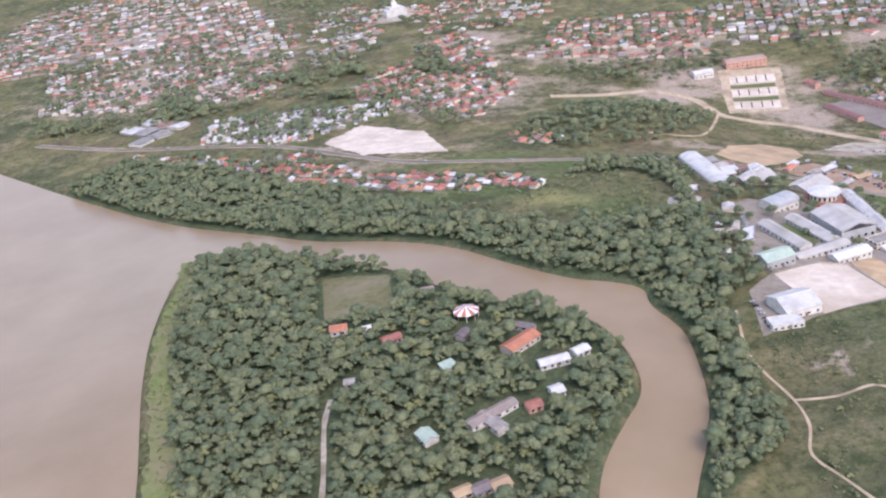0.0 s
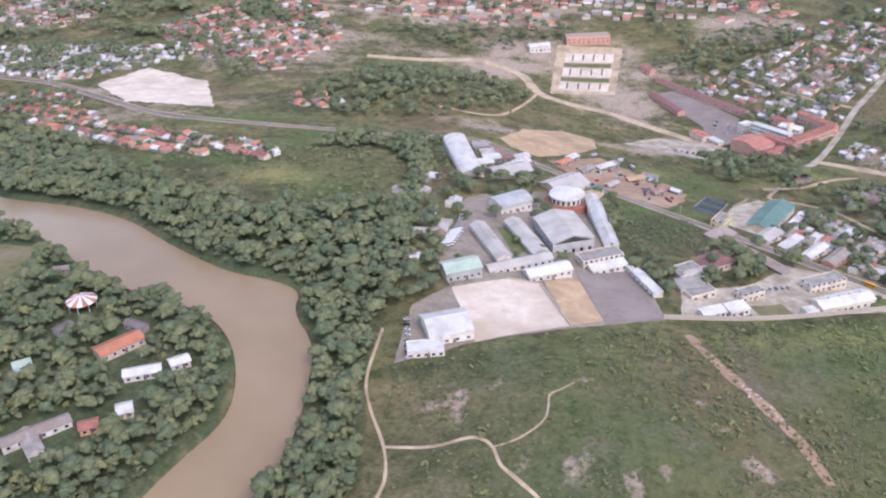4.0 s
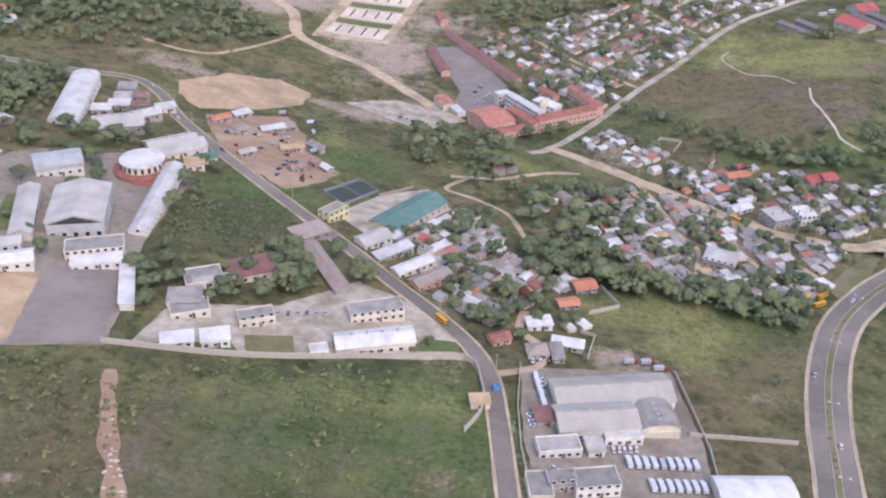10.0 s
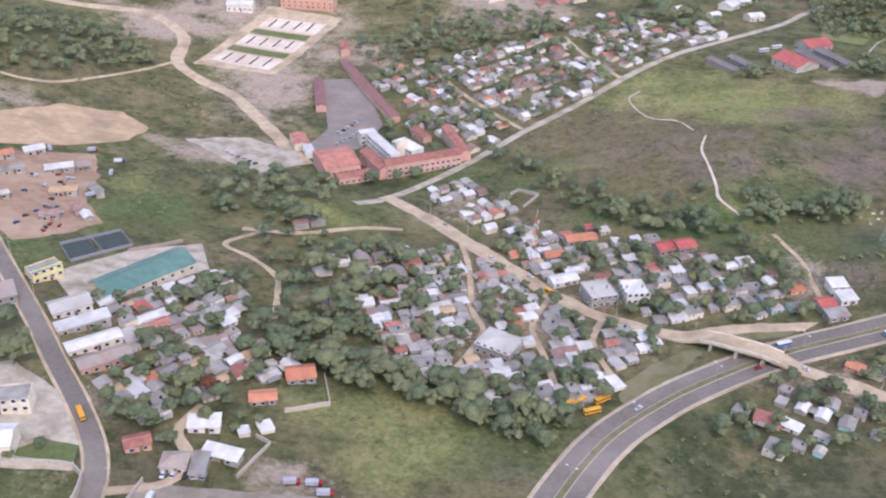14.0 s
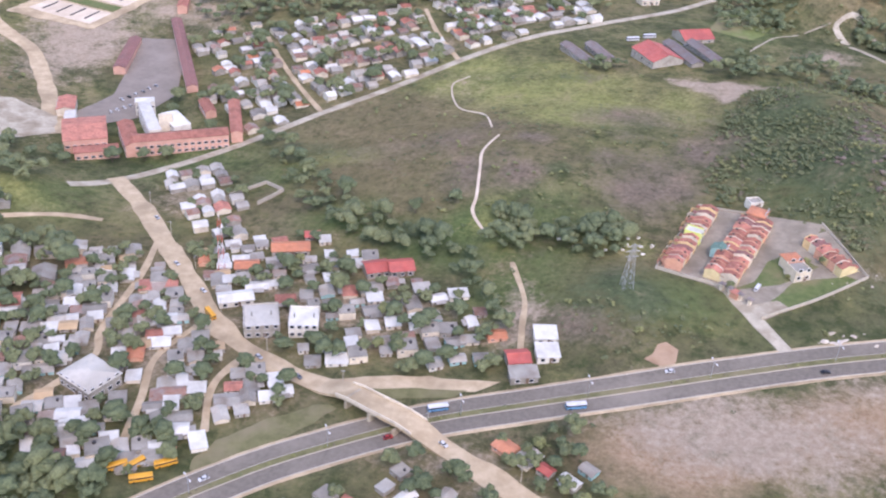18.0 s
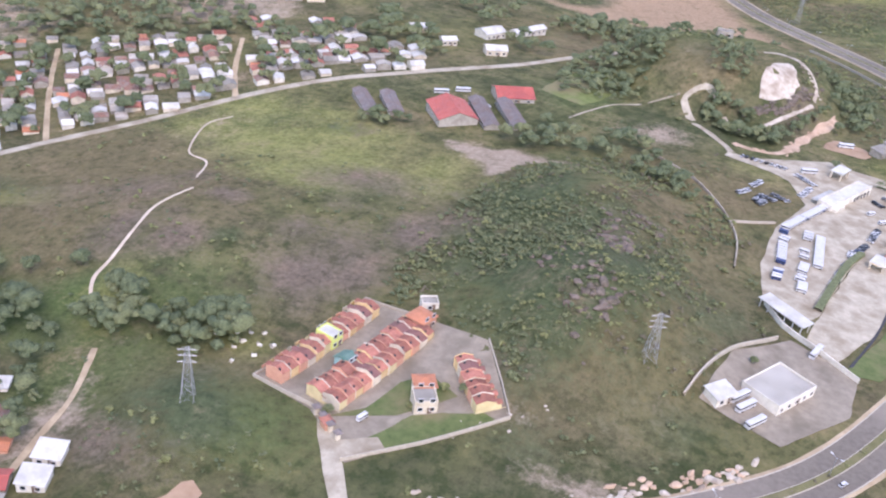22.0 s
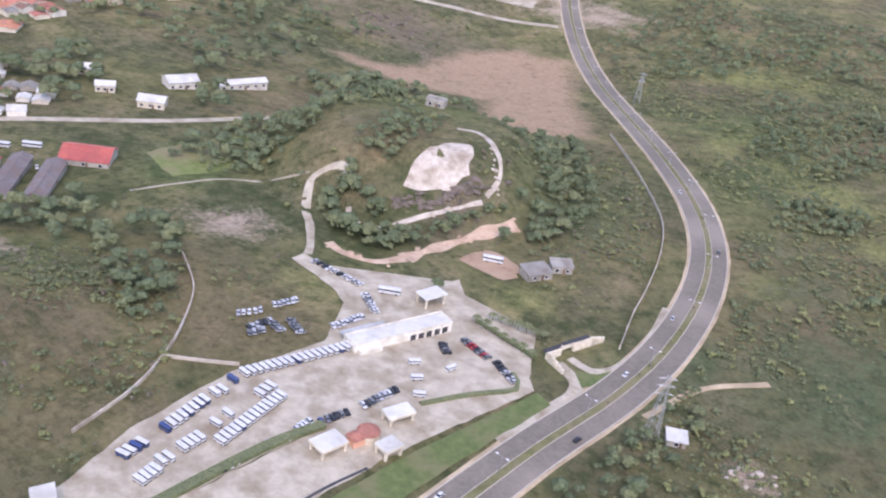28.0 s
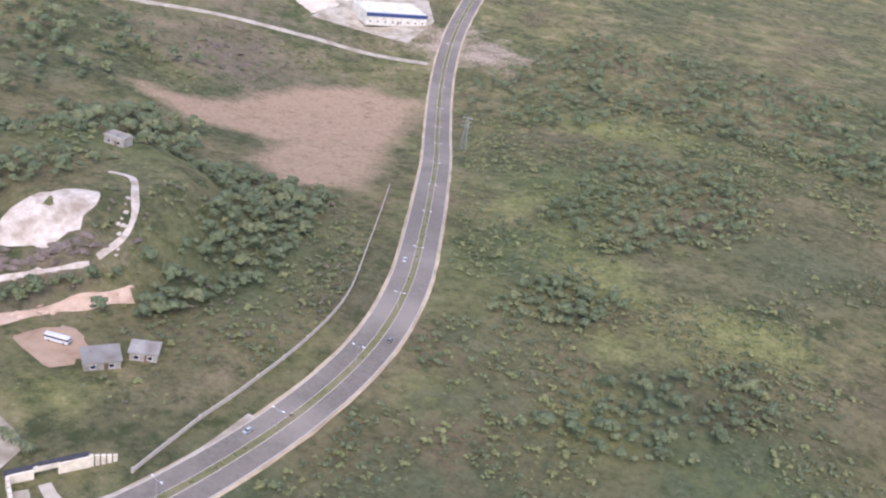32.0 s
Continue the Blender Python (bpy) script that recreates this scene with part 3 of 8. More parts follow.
DRY = [(676, 705, 20, 50, .85), (668, 738, 16, 36, .8), (662, 660, 22, 12, .8), (652, 640, 20, 12, .7), (666, 922, 24, 34, .7), (468, 678, 34, 22, .85), (491, 657, 16, 12, .8), (567, 765, 18, 14, .8), (819, 983, 14, 12, .6), (817, 908, 10, 20, .6), (830, 936, 12, 10, .6), (430, 560, 60, 50, .66), (490, 590, 50, 30, .6), (320, 505, 30, 40, .6), (410, 800, 60, 60, .5), (540, 515, 30, 20, .55), (675, 700, 22, 60, .5), (690, 805, 20, 20, .9), (880, 940, 30, 40, .55), (860, 860, 26, 20, .6), (835, 980, 22, 22, .75), (800, 930, 10, 30, .6), (700, 760, 10, 20, .5)]
DRY += [(840, 1020, 26, 40, .7), (812, 900, 22, 30, .7), (870, 900, 30, 26, .62), (760, 1080, 30, 22, .5), (410, 490, 20, 12, .6), (300, 345, 22, 26, .6), (215, 350, 24, 20, .5), (180, 345, 20, 16, .45), (555, 1040, 30, 30, .6), (520, 740, 26, 26, .6), (470, 715, 60, 40, .8), (585, 760, 40, 40, .5), (560, 620, 26, 30, .6), (690, 800, 25, 25, .85), (672, 668, 22, 14, .5), (250, 340, 30, 40, .5), (140, 330, 50, 40, .45), (60, 560, 30, 26, .6), (30, 545, 26, 22, .6)]
DRY += [(400, 470, 30, 20, .5), (880, 1000, 70, 50, .55), (850, 920, 60, 45, .6), (830, 1060, 50, 40, .4), (740, 930, 30, 40, .5), (600, 1000, 50, 60, .4), (455, 740, 40, 30, .6), (335, 640, 20, 14, .5), (175, 740, 60, 30, .5), (310, 350, 40, 30, .35), (900, 1150, 120, 90, .5), (410, 395, 50, 25, .5), (430, 450, 30, 30, .45), (-177, 430, 10, 130, .55)]
MEADOW = [(510, 770, 26, 24, .85), (545, 760, 24, 18, .9), (575, 765, 20, 18, .7), (530, 785, 30, 14, .8), (855, 960, 16, 20, .6), (840, 1000, 12, 12, .6), (815, 1050, 20, 14, .7), (810, 940, 10, 14, .5), (470, 775, 26, 12, .7), (560, 770, 16, 10, .6), (600, 760, 10, 14, .5), (532, 742, 26, 16, .85), (582, 750, 14, 10, .7), (485, 801, 26, 14, .8), (400, 482, 24, 14, .8), (416, 468, 16, 10, .8), (545, 749, 20, 10, .7), (523, 644, 8, 14, .9), (516, 803, 16, 8, .7), (447, 692, 18, 8, .6), (251, 392, 24, 10, .6), (289, 370, 16, 10, .6), (384, 480, 14, 10, .7)]
MEADOW += [(409, 457, 16, 12, .75), (829, 1036, 14, 12, .8), (874, 1038, 22, 16, .85), (796, 1078, 16, 14, .7), (754, 1239, 50, 20, .7), (761, 1097, 14, 30, .6), (336, 622, 16, 8, .9), (252, 626, 10, 16, .7), (850, 1010, 20, 20, .5), (745, 875, 14, 12, .5), (690, 835, 18, 12, .4), (900, 960, 40, 20, .6), (640, 775, 12, 24, .4), (570, 640, 14, 6, .6), (300, 400, 40, 14, .55), (35, 545, 24, 20, .6)]
LUSH = [(430, 680, 16, 22, .8), (470, 645, 22, 14, .85), (505, 626, 20, 14, .85), (530, 600, 14, 18, .8), (60, 545, 30, 40, .8), (70, 560, 30, 30, .7), (-20, 580, 40, 20, .8), (20, 560, 30, 20, .6), (170, 330, 50, 70, .62), (260, 320, 40, 60, .62), (310, 370, 50, 50, .8), (628, 700, 24, 60, .5), (625, 790, 30, 24, .5), (655, 960, 40, 40, .6), (730, 950, 30, 50, .55), (320, 395, 50, 26, .85), (285, 380, 40, 40, .7), (270, 600, 26, 30, .8), (340, 630, 34, 24, .7), (545, 625, 26, 40, .9), (520, 640, 26, 16, .9), (585, 610, 24, 18, .7), (60, 625, 40, 14, .9), (-10, 660, 50, 12, .8), (-185, 400, 12, 140, .9), (66, 422, 12, 9, 1.0), (610, 890, 18, 26, .8)]
LUSH += [(420, 480, 40, 26, .75), (790, 1050, 30, 60, .6), (770, 1130, 40, 60, .6), (385, 690, 50, 30, .6), (500, 775, 40, 30, .5), (455, 425, 30, 40, .5), (840, 990, 60, 40, .5), (790, 860, 20, 40, .4), (240, 535, 30, 26, .8), (20, 600, 50, 26, .6), (560, 740, 26, 26, .5)]


def zone(x, y, blobs):
    res = np.zeros(x.shape)
    for cx, cy, rx, ry, s in blobs:
        res = np.maximum(res, s * np.exp(-(((x - cx) / rx) ** 2 + ((y - cy) / ry) ** 2) * 0.7))
    return res


def axis(a, lo, hi, b, fine):
    out = list(np.linspace(a, lo - 60, 14)) + list(np.arange(lo, hi + 0.1, fine)) + list(np.linspace(hi + 60, b, 14))
    return np.array(out)


gx, gy = axis(-4800, -460, 960, 4800, 5.0), axis(-4800, -240, 1420, 4800, 5.0)
X, Y = np.meshgrid(gx, gy)
Z = land(X, Y)
near = (X > -560) & (X < 130) & (Y > -260) & (Y < 900)
rim_d = np.full(X.shape, -50.0)
rim_d[near] = np.where(inside(X[near], Y[near], RIVER), 1, -1) * seg_dist(X[near], Y[near], RIVER, True)
Z -= 5.0 * np.clip((rim_d + 2.5) / 7, 0, 1)
rough = np.array([noise.noise((x * 0.05, y * 0.05, 0.3)) * 0.5 + noise.noise((x * 0.016, y * 0.016, 4.0)) * 0.5 for x, y in zip(X.ravel(), Y.ravel())]).reshape(X.shape)
far = np.clip((np.hypot(X - 300, Y - 700) - 1100) / 1200, 0, 1)
Z += far * 60 * (rough + 0.3)
ny, nx = X.shape
idx = np.arange(nx * ny).reshape(ny, nx)
quads = np.stack([idx[:-1, :-1], idx[:-1, 1:], idx[1:, 1:], idx[1:, :-1]], -1).reshape(-1, 4)
me = bpy.data.meshes.new("ground")
me.from_pydata(np.stack([X, Y, Z], -1).reshape(-1, 3).tolist(), [], quads.tolist())
for key, blobs in (("soil", SOIL_AND_HAZE), ("rock", ROCKY), ("dry", DRY), ("lush", LUSH), ("meadow", MEADOW)):
    at = me.attributes.new(key, "FLOAT", "POINT")
    at.data.foreach_set("value", zone(X, Y, blobs).ravel())
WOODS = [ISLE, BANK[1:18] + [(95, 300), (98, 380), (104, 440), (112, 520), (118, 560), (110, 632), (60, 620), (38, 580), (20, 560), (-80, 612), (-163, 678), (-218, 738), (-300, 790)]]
# ground beneath the trees takes that crown-shaded green
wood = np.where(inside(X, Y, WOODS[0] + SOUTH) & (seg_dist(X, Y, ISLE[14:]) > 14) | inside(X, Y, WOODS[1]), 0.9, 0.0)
# more areas of the darker green; the first two darken ground east of the highway
SCRUB = [(850, 890, 50, 70, .62), (890, 960, 40, 60, .6), (820, 950, 26, 60, .45), (180, 300, 60, 30, .5), (270, 380, 60, 24, .5), (240, 350, 50, 40, .45), (648, 700, 38, 60, .78), (620, 735, 26, 54, .76), (572, 606, 24, 20, .72), (690, 700, 20, 40, .5), (610, 630, 24, 10, .5), (545, 630, 14, 12, .5), (864, 985, 18, 16, .6), (884, 950, 24, 22, .62), (792, 1027, 16, 12, .55), (800, 973, 8, 16, .55), (803, 876, 8, 24, .62), (736, 946, 26, 34, .58), (720, 990, 26, 30, .55), (604, 890, 20, 30, .55), (280, 345, 40, 30, .52)]
SCRUB += [(200, 320, 46, 40, .5), (310, 392, 22, 12, .5), (150, 360, 30, 24, .45), (430, 700, 36, 12, .5), (539, 683, 7, 10, .6), (416, 669, 14, 14, .5), (524, 790, 18, 9, .5), (492, 634, 18, 12, .65), (511, 627, 16, 10, .65), (870, 1110, 60, 50, .5), (700, 1020, 36, 34, .55), (440, 470, 20, 16, .45), (545, 500, 40, 14, .45), (650, 630, 26, 14, .5), (690, 650, 16, 14, .5), (640, 790, 20, 14, .5), (850, 880, 40, 20, .5), (660, 930, 14, 30, .4), (265, 500, 30, 40, .5)]
SCRUB += [(232, 505, 24, 26, .7), (640, 1000, 40, 30, .5), (500, 1060, 50, 60, .45), (110, 750, 60, 44, .6)]
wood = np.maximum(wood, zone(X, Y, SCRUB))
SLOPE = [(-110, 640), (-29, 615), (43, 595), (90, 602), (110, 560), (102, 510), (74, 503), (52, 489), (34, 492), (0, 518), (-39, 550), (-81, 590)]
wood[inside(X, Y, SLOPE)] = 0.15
BARE = {"pink": [[(534, 1096), (560, 1104), (577, 1130), (577, 1182), (606, 1210), (638, 1214), (672, 1130), (692, 1092), (701, 1062), (678, 1041), (648, 1060), (634, 1094), (584, 1081)], [(566, 541), (577, 555), (604, 560), (640, 580), (662, 588), (676, 572), (664, 556), (625, 545), (600, 527), (580, 531)]],
        "soil": [[(566, 799), (579, 795), (592, 792), (600, 797), (612, 790), (625, 794), (624, 790), (608, 783), (603, 766), (598, 766), (594, 780), (586, 786), (575, 790)]]}
for key in BARE:
    edge = np.full(X.shape, -50.0)
    for poly in BARE[key]:
        edge = np.maximum(edge, np.where(inside(X, Y, poly), 1, -1) * seg_dist(X, Y, poly, True))
    bare = np.clip(0.5 + edge / (14.0 if key == "pink" else 6.0), 0, 1.1)
    if key == "soil":
        bare = np.maximum(bare, zone(X, Y, SOIL_AND_HAZE))
        me.attributes["soil"].data.foreach_set("value", bare.ravel())
    else:
        me.attributes.new(key, "FLOAT", "POINT").data.foreach_set("value", bare.ravel())
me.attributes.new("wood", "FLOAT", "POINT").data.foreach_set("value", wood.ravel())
me.materials.append(M["ground"])
me.polygons.foreach_set("use_smooth", [True] * len(me.polygons))
tagged(new("ground", me), "green and dry grassland with bare soil and scrub over rolling land", "ground", kind="structure")

# ---- river ----
water = pad("water", RIVER, M["water"], -1.3, label="wide muddy brown river bending round a wooded spit", category="river")

# ---- roads ----
HWY = smooth_line([(428, 330), (440, 387), (446, 419), (455, 452), (468, 483), (484, 505), (500, 521), (525, 540), (554, 555), (582, 568), (625, 588), (672, 608), (702, 629), (724, 652), (742, 684), (758, 722), (766, 750), (772, 780), (778, 808), (787, 843), (792, 878), (792, 916), (786, 953), (772, 992), (748, 1040), (728, 1078), (700, 1130), (672, 1178), (626, 1258), (593, 1324), (565, 1395), (545, 1450)], 5.0)
TOWN = smooth_line([(-420, 880), (-320, 830), (-226, 800), (-167, 772), (-115, 726), (-62, 678), (-8, 652), (40, 640), (80, 638), (107, 641), (125, 648), (143, 652), (162, 634), (177, 609), (210, 570), (238, 540), (261, 516), (282, 494), (298, 476), (314, 459), (329, 440), (336, 423), (339, 402), (341, 383), (343, 362), (346, 320), (350, 270), (352, 180), (350, 60), (344, -120), (330, -400)], 5.0)
BRIDGE_AT = Vector((512, 539))


def hump(q):
    return 3.6 * math.exp(-((q - BRIDGE_AT).length / 17) ** 4)


def road(name, g, mat, label):
    return tagged(new(name, mesh_of(name, g, mat)), label, "road", kind="structure")


hwy = road("road_highway", ribbon(side_line(HWY, 3.8), 5.2, 0.20), M["asphalt"], "grey asphalt carriageway of a divided highway")
hwy2 = road("road_highway_far_side", ribbon(side_line(HWY, -3.8), 5.2, 0.20), M["asphalt"], "grey asphalt carriageway of a divided highway")
for off, w, up, m, nm in ((0, 2.0, 0.42, "worn_grass", "median_grass"), (1.1, 0.24, 0.38, "kerb", "kerb"), (-1.1, 0.24, 0.38, "kerb", "kerb"), (6.55, 0.35, 0.3, "kerb", "kerb"), (-6.55, 0.35, 0.3, "kerb", "kerb"), (7.2, 1.0, 0.14, "dirt", "shoulder"), (-7.2, 1.0, 0.14, "dirt", "shoulder")):
    part(nm, ribbon(side_line(HWY, off), w, up, 0.3, wander=0.7 if nm == "shoulder" else 0.0), M[m], hwy if off >= 0 else hwy2)
town_road = road("road_town", ribbon(TOWN, 5.6, 0.18, wander=0.08), M["asphalt"], "worn grey asphalt road through the town")
part("shoulder", ribbon(side_line(TOWN, 3.3), 0.9, 0.22, 0.3, wander=0.6), M["dirt"], town_road)
part("shoulder", ribbon(side_line(TOWN, -3.3), 0.9, 0.22, 0.3, wander=0.6), M["dirt"], town_road)
DIRT_ROAD = smooth_line([(362, 658), (387, 636), (404, 618), (430, 591), (448, 571), (465, 559), (481, 552), (497, 547), (512, 540), (530, 533), (549, 523), (566, 513), (590, 503), (630, 486)], 4.0)
road("road_dirt_main", ribbon(DIRT_ROAD, 7.2, 0.22, 0.8, hump, 0.4), M["dirt"], "pale dirt street with worn edges through the settlement")
road("road_pale", ribbon(smooth_line([(352, 640), (369, 663), (397, 705), (418, 738), (447, 774), (475, 813), (500, 842), (530, 868), (568, 908), (592, 952), (612, 990)], 5), 4.6, 0.17, wander=0.1), M["concrete"], "narrow pale concrete road past houses and grassland")
road("road_dirt_upper", ribbon(smooth_line([(60, 855), (103, 858), (150, 868), (185, 845), (197, 806), (219, 787), (244, 774), (262, 755), (282, 731), (300, 708), (314, 690)], 5), 8.0, 0.19, wander=0.3), M["dirt"], "wide pale dirt road over cleared land")
AREA_ROWS_1 = [("track_hill", [(313, 600), (339, 604), (363, 618), (378, 622)], 2.6, "dirt"),
    ("track_creek", [(324, 604), (312, 583), (326, 574), (340, 562), (345, 550), (351, 528)], 2.4, "dirt"),
    ("track_field", [(101, 390), (97, 359), (99, 342), (105, 321), (106, 306), (102, 291), (109, 278), (118, 262)], 1.1, "dirt"),
    ("track_field_branch", [(105, 321), (121, 319), (132, 321), (137, 320), (141, 315), (143, 307), (148, 300), (155, 290), (160, 275), (164, 258)], 1.3, "dirt"),
    ("path_marsh", [(611, 847), (618, 864), (626, 879), (640, 888), (652, 893)], 0.9, "concrete"),
    ("track_field_spur", [(141, 315), (150, 318), (158, 325), (160.5, 333), (161.5, 340), (166, 343.5), (173, 350)], 0.8, "dirt"),
    ("footpath_upper", [(480, 787), (474, 775), (484, 747), (498, 737), (505, 719)], 0.8, "sand"),
    ("footpath", [(510, 709), (507, 692), (509, 678), (512, 660), (513, 650), (521, 638)], 1.1, "sand"),
    ("footpath_lower", [(533, 624), (541, 604), (543, 590), (545, 577)], 2.0, "dirt")]
AREA_ROWS_1 += [("track_north", [(196, 806), (170, 735), (150, 715), (120, 712)], 2.2, "dirt"),
    ("track_spit", [(-77, 240), (-78, 295), (-79, 312), (-81, 336), (-80, 352)], 2.2, "concrete"),
    ("road_estate", [(622, 592), (613, 606), (606, 617), (603, 622)], 4.4, "concrete"),
    ("lane_village", [(336, 425), (352, 434), (353, 446), (346, 456), (348, 470)], 3.2, "dirt"),
    ("road_far_east", [(440, 1175), (482, 1218), (533, 1245), (570, 1256), (606, 1272)], 5.0, "concrete"),
    ("road_hill_foot", [(669, 893), (662, 897), (655, 892), (656, 887), (662, 877), (669, 869), (678, 856), (681, 850)], 2.8, "concrete"),
    ("ramp_knoll", [(683, 946), (691, 948), (702, 939), (708, 933), (711, 926), (711, 917)], 1.8, "pale_rock")]
AREA_ROWS_1 += [("ramp_knoll_lower", [(674, 885), (678, 880), (685, 880), (690, 885), (697, 894), (704, 903), (711, 914)], 1.4, "pale_rock"),
    ("scarp_band", [(705, 870), (708, 881), (712, 893), (718, 906), (724, 918)], 4.6, "scarp"),
    ("scarp_band_west", [(681, 862), (689, 859), (699, 861), (705, 870)], 3.0, "scarp"),
    ("slip_road", [(768, 846), (773, 843), (776, 840), (777, 834), (775, 826), (772, 814), (769, 803)], 4.0, "concrete"),
    ("slip_road_north", [(770, 851), (777, 849), (782, 854), (785, 866), (786, 882), (785, 900)], 2.8, "concrete"),
    ("gully", [(222, 396), (225, 386), (229, 375), (233, 364), (237, 356), (240, 348), (243, 340), (247, 328), (250, 310)], 4.6, "gully"),
    ("drainage_trench", [(729, 703), (737, 727), (742, 749), (745, 762), (749, 774)], 0.8, "dark_trim")]
AREA_ROWS_1 += [("lane_upper", [(420, 742), (398, 770), (372, 805), (352, 835)], 2.4, "dirt"),
    ("lane_upper_east", [(470, 806), (450, 840), (432, 878)], 2.4, "dirt"),
    ("track_east_field", [(796, 838), (806, 862), (822, 878)], 2.0, "dirt"),
    ("lane_slum_west", [(404, 617), (412, 590), (418, 556), (424, 540), (418, 512)], 2.4, "dirt"),
    ("lane_slum_east", [(446, 572), (441, 548), (447, 528), (452, 510)], 2.4, "dirt"),
    ("lane_slum_south", [(466, 558), (463, 540), (470, 520)], 2.4, "dirt")]
for nm, pts, w, m in AREA_ROWS_1:
    road(nm, ribbon(smooth_line(pts, 2.5), w, 0.3 if nm == "drainage_trench" else 0.16, 0.5, wander=0 if "slip" in nm else 0.9 if m in ("pale_rock", "gully", "scarp") else 0.35), M["earth" if m == "gully" else m], {"gully": "ragged gully of bare brown earth through the field", "scarp": "scarp of bare pale orange rock", "dark_trim": "dark drainage trench along the frontage", "concrete": "narrow pale paved lane", "pale_rock": "band of bare pale orange rock", "rock": "band of bare grey rock face"}.get(m, "narrow worn unpaved track"))

# bridge over the highway
bridge = thing("bridge", 512, 539, -27, "concrete overbridge carrying the dirt street over the highway", "bridge", z=H(512, 539))
span = [q for q in DIRT_ROAD if (q - BRIDGE_AT).length < 17]
inv = bridge.matrix_basis.inverted()


def local(g, m):
    return [tuple(m @ Vector(v)) for v in g[0]], g[1]


part("deck", local(ribbon(span, 7.2, 0.12, 0.7, hump), inv), M["concrete"], bridge)
for s in (3.5, -3.5):
    part("parapet", local(ribbon(side_line(span, s), 0.3, 1.0, 1.0, hump), inv), M["cream_wall"], bridge)
for x in (-9, 0, 9):
    part("pier", box(x - 0.5, x + 0.5, -3, 3, -1, 2.9, 0.15), M["concrete"], bridge)

# ---- what stands where: a coarse map of taken ground ----
CELL = 2.0
TAKEN = np.zeros((1100, 900), bool)
MX, MY = np.meshgrid(-700 + CELL * np.arange(900), -200 + CELL * np.arange(1100))


def take_line(pts, r):
    xs, ys = [p[0] for p in pts], [p[1] for p in pts]
    i0, i1 = int((min(xs) - r + 700) / CELL), int((max(xs) + r + 700) / CELL) + 2
    j0, j1 = int((min(ys) - r + 200) / CELL), int((max(ys) + r + 200) / CELL) + 2
    i0, j0 = max(i0, 0), max(j0, 0)
    TAKEN[j0:j1, i0:i1] |= seg_dist(MX[j0:j1, i0:i1], MY[j0:j1, i0:i1], [tuple(p) for p in pts]) < r


def take_poly(poly, grow=0.0):
    xs, ys = [p[0] for p in poly], [p[1] for p in poly]
    i0, i1 = max(int((min(xs) + 694) / CELL), 0), int((max(xs) + 706) / CELL)
    j0, j1 = max(int((min(ys) + 194) / CELL), 0), int((max(ys) + 206) / CELL)
    TAKEN[j0:j1, i0:i1] |= inside(MX[j0:j1, i0:i1], MY[j0:j1, i0:i1], poly)
    if grow:
        take_line(poly + poly[:1], grow)


def free(x, y, r=1.5):
    for dx, dy in ((0, 0), (r, 0), (-r, 0), (0, r), (0, -r)):
        i, j = int((x + dx + 700) / CELL + 0.5), int((y + dy + 200) / CELL + 0.5)
        if not (0 <= i < 900 and 0 <= j < 1100) or TAKEN[j, i]:
            return False
    return True


take_poly(RIVER, 1.5)
for k in range(0, len(HWY) - 6, 6):
    take_line(HWY[k:k + 7], 10)
for k in range(0, len(TOWN) - 6, 6):
    take_line(TOWN[k:k + 7], 5)
take_line(DIRT_ROAD, 4.6)
take_line([(352, 640), (369, 663), (397, 705), (418, 738), (447, 774), (475, 813), (500, 842), (530, 868), (568, 908), (592, 952)], 4)
take_line([(103, 858), (150, 868), (185, 845), (197, 806), (219, 787), (244, 774), (262, 755), (282, 731), (300, 708), (314, 690)], 6)
take_line([(-77, 240), (-78, 295), (-80, 352)], 2.5)
take_line([(622, 592), (613, 606), (603, 622)], 3.5)
for lane in ([(101, 390), (99, 342), (105, 321), (102, 291)], [(105, 321), (132, 321), (143, 307), (160, 275)], [(313, 600), (339, 604), (363, 618)], [(324, 604), (312, 583), (340, 562), (351, 528)], [(510, 709), (509, 678), (513, 650), (521, 638)], [(474, 775), (484, 747), (505, 719)], [(404, 617), (412, 590), (418, 556), (424, 540), (418, 512)], [(446, 572), (441, 548), (447, 528), (452, 510)], [(466, 558), (463, 540), (470, 520)], [(336, 425), (353, 440), (348, 470)], [(420, 742), (372, 805), (352, 835)], [(470, 806), (432, 878)], [(660, 905), (662, 876), (681, 853)]):
    take_line(lane, 2.2)

# ---- paved and cleared areas ----
PADS = [("yard_campus", [(106, 366), (134, 379), (176, 393), (216, 407), (213, 440), (207, 470), (207, 530), (196, 548), (172, 545), (152, 530), (136, 500), (122, 452), (126, 424), (112, 408)], "street", 0.10, 0.8, "grey paved grounds of a school campus"), ("field_sand", [(128, 424), (152, 434), (166, 431), (176, 395), (137, 380)], "sand", 0.22, 0.5, "bare pale sand sports field"), ("field_tan", [(168, 434), (183, 440), (189, 401), (175, 395)], "tan_soil", 0.24, 0.3, "small tan dirt playing field"), ("court_grey", [(183, 445), (207, 453), (215, 408), (190, 400)], "court", 0.26, 0.0, "dark grey paved sports court"), ("quad_lawn", [(150, 487), (155, 489), (163, 463), (156, 459)], "lawn", 0.28, 0.0, "green lawn in a school courtyard"), ("yard_round", [(131, 508), (140, 500), (152, 512), (156, 528), (146, 534), (135, 524)], "street", 0.2, 1.0, "grey paved turning yard")]
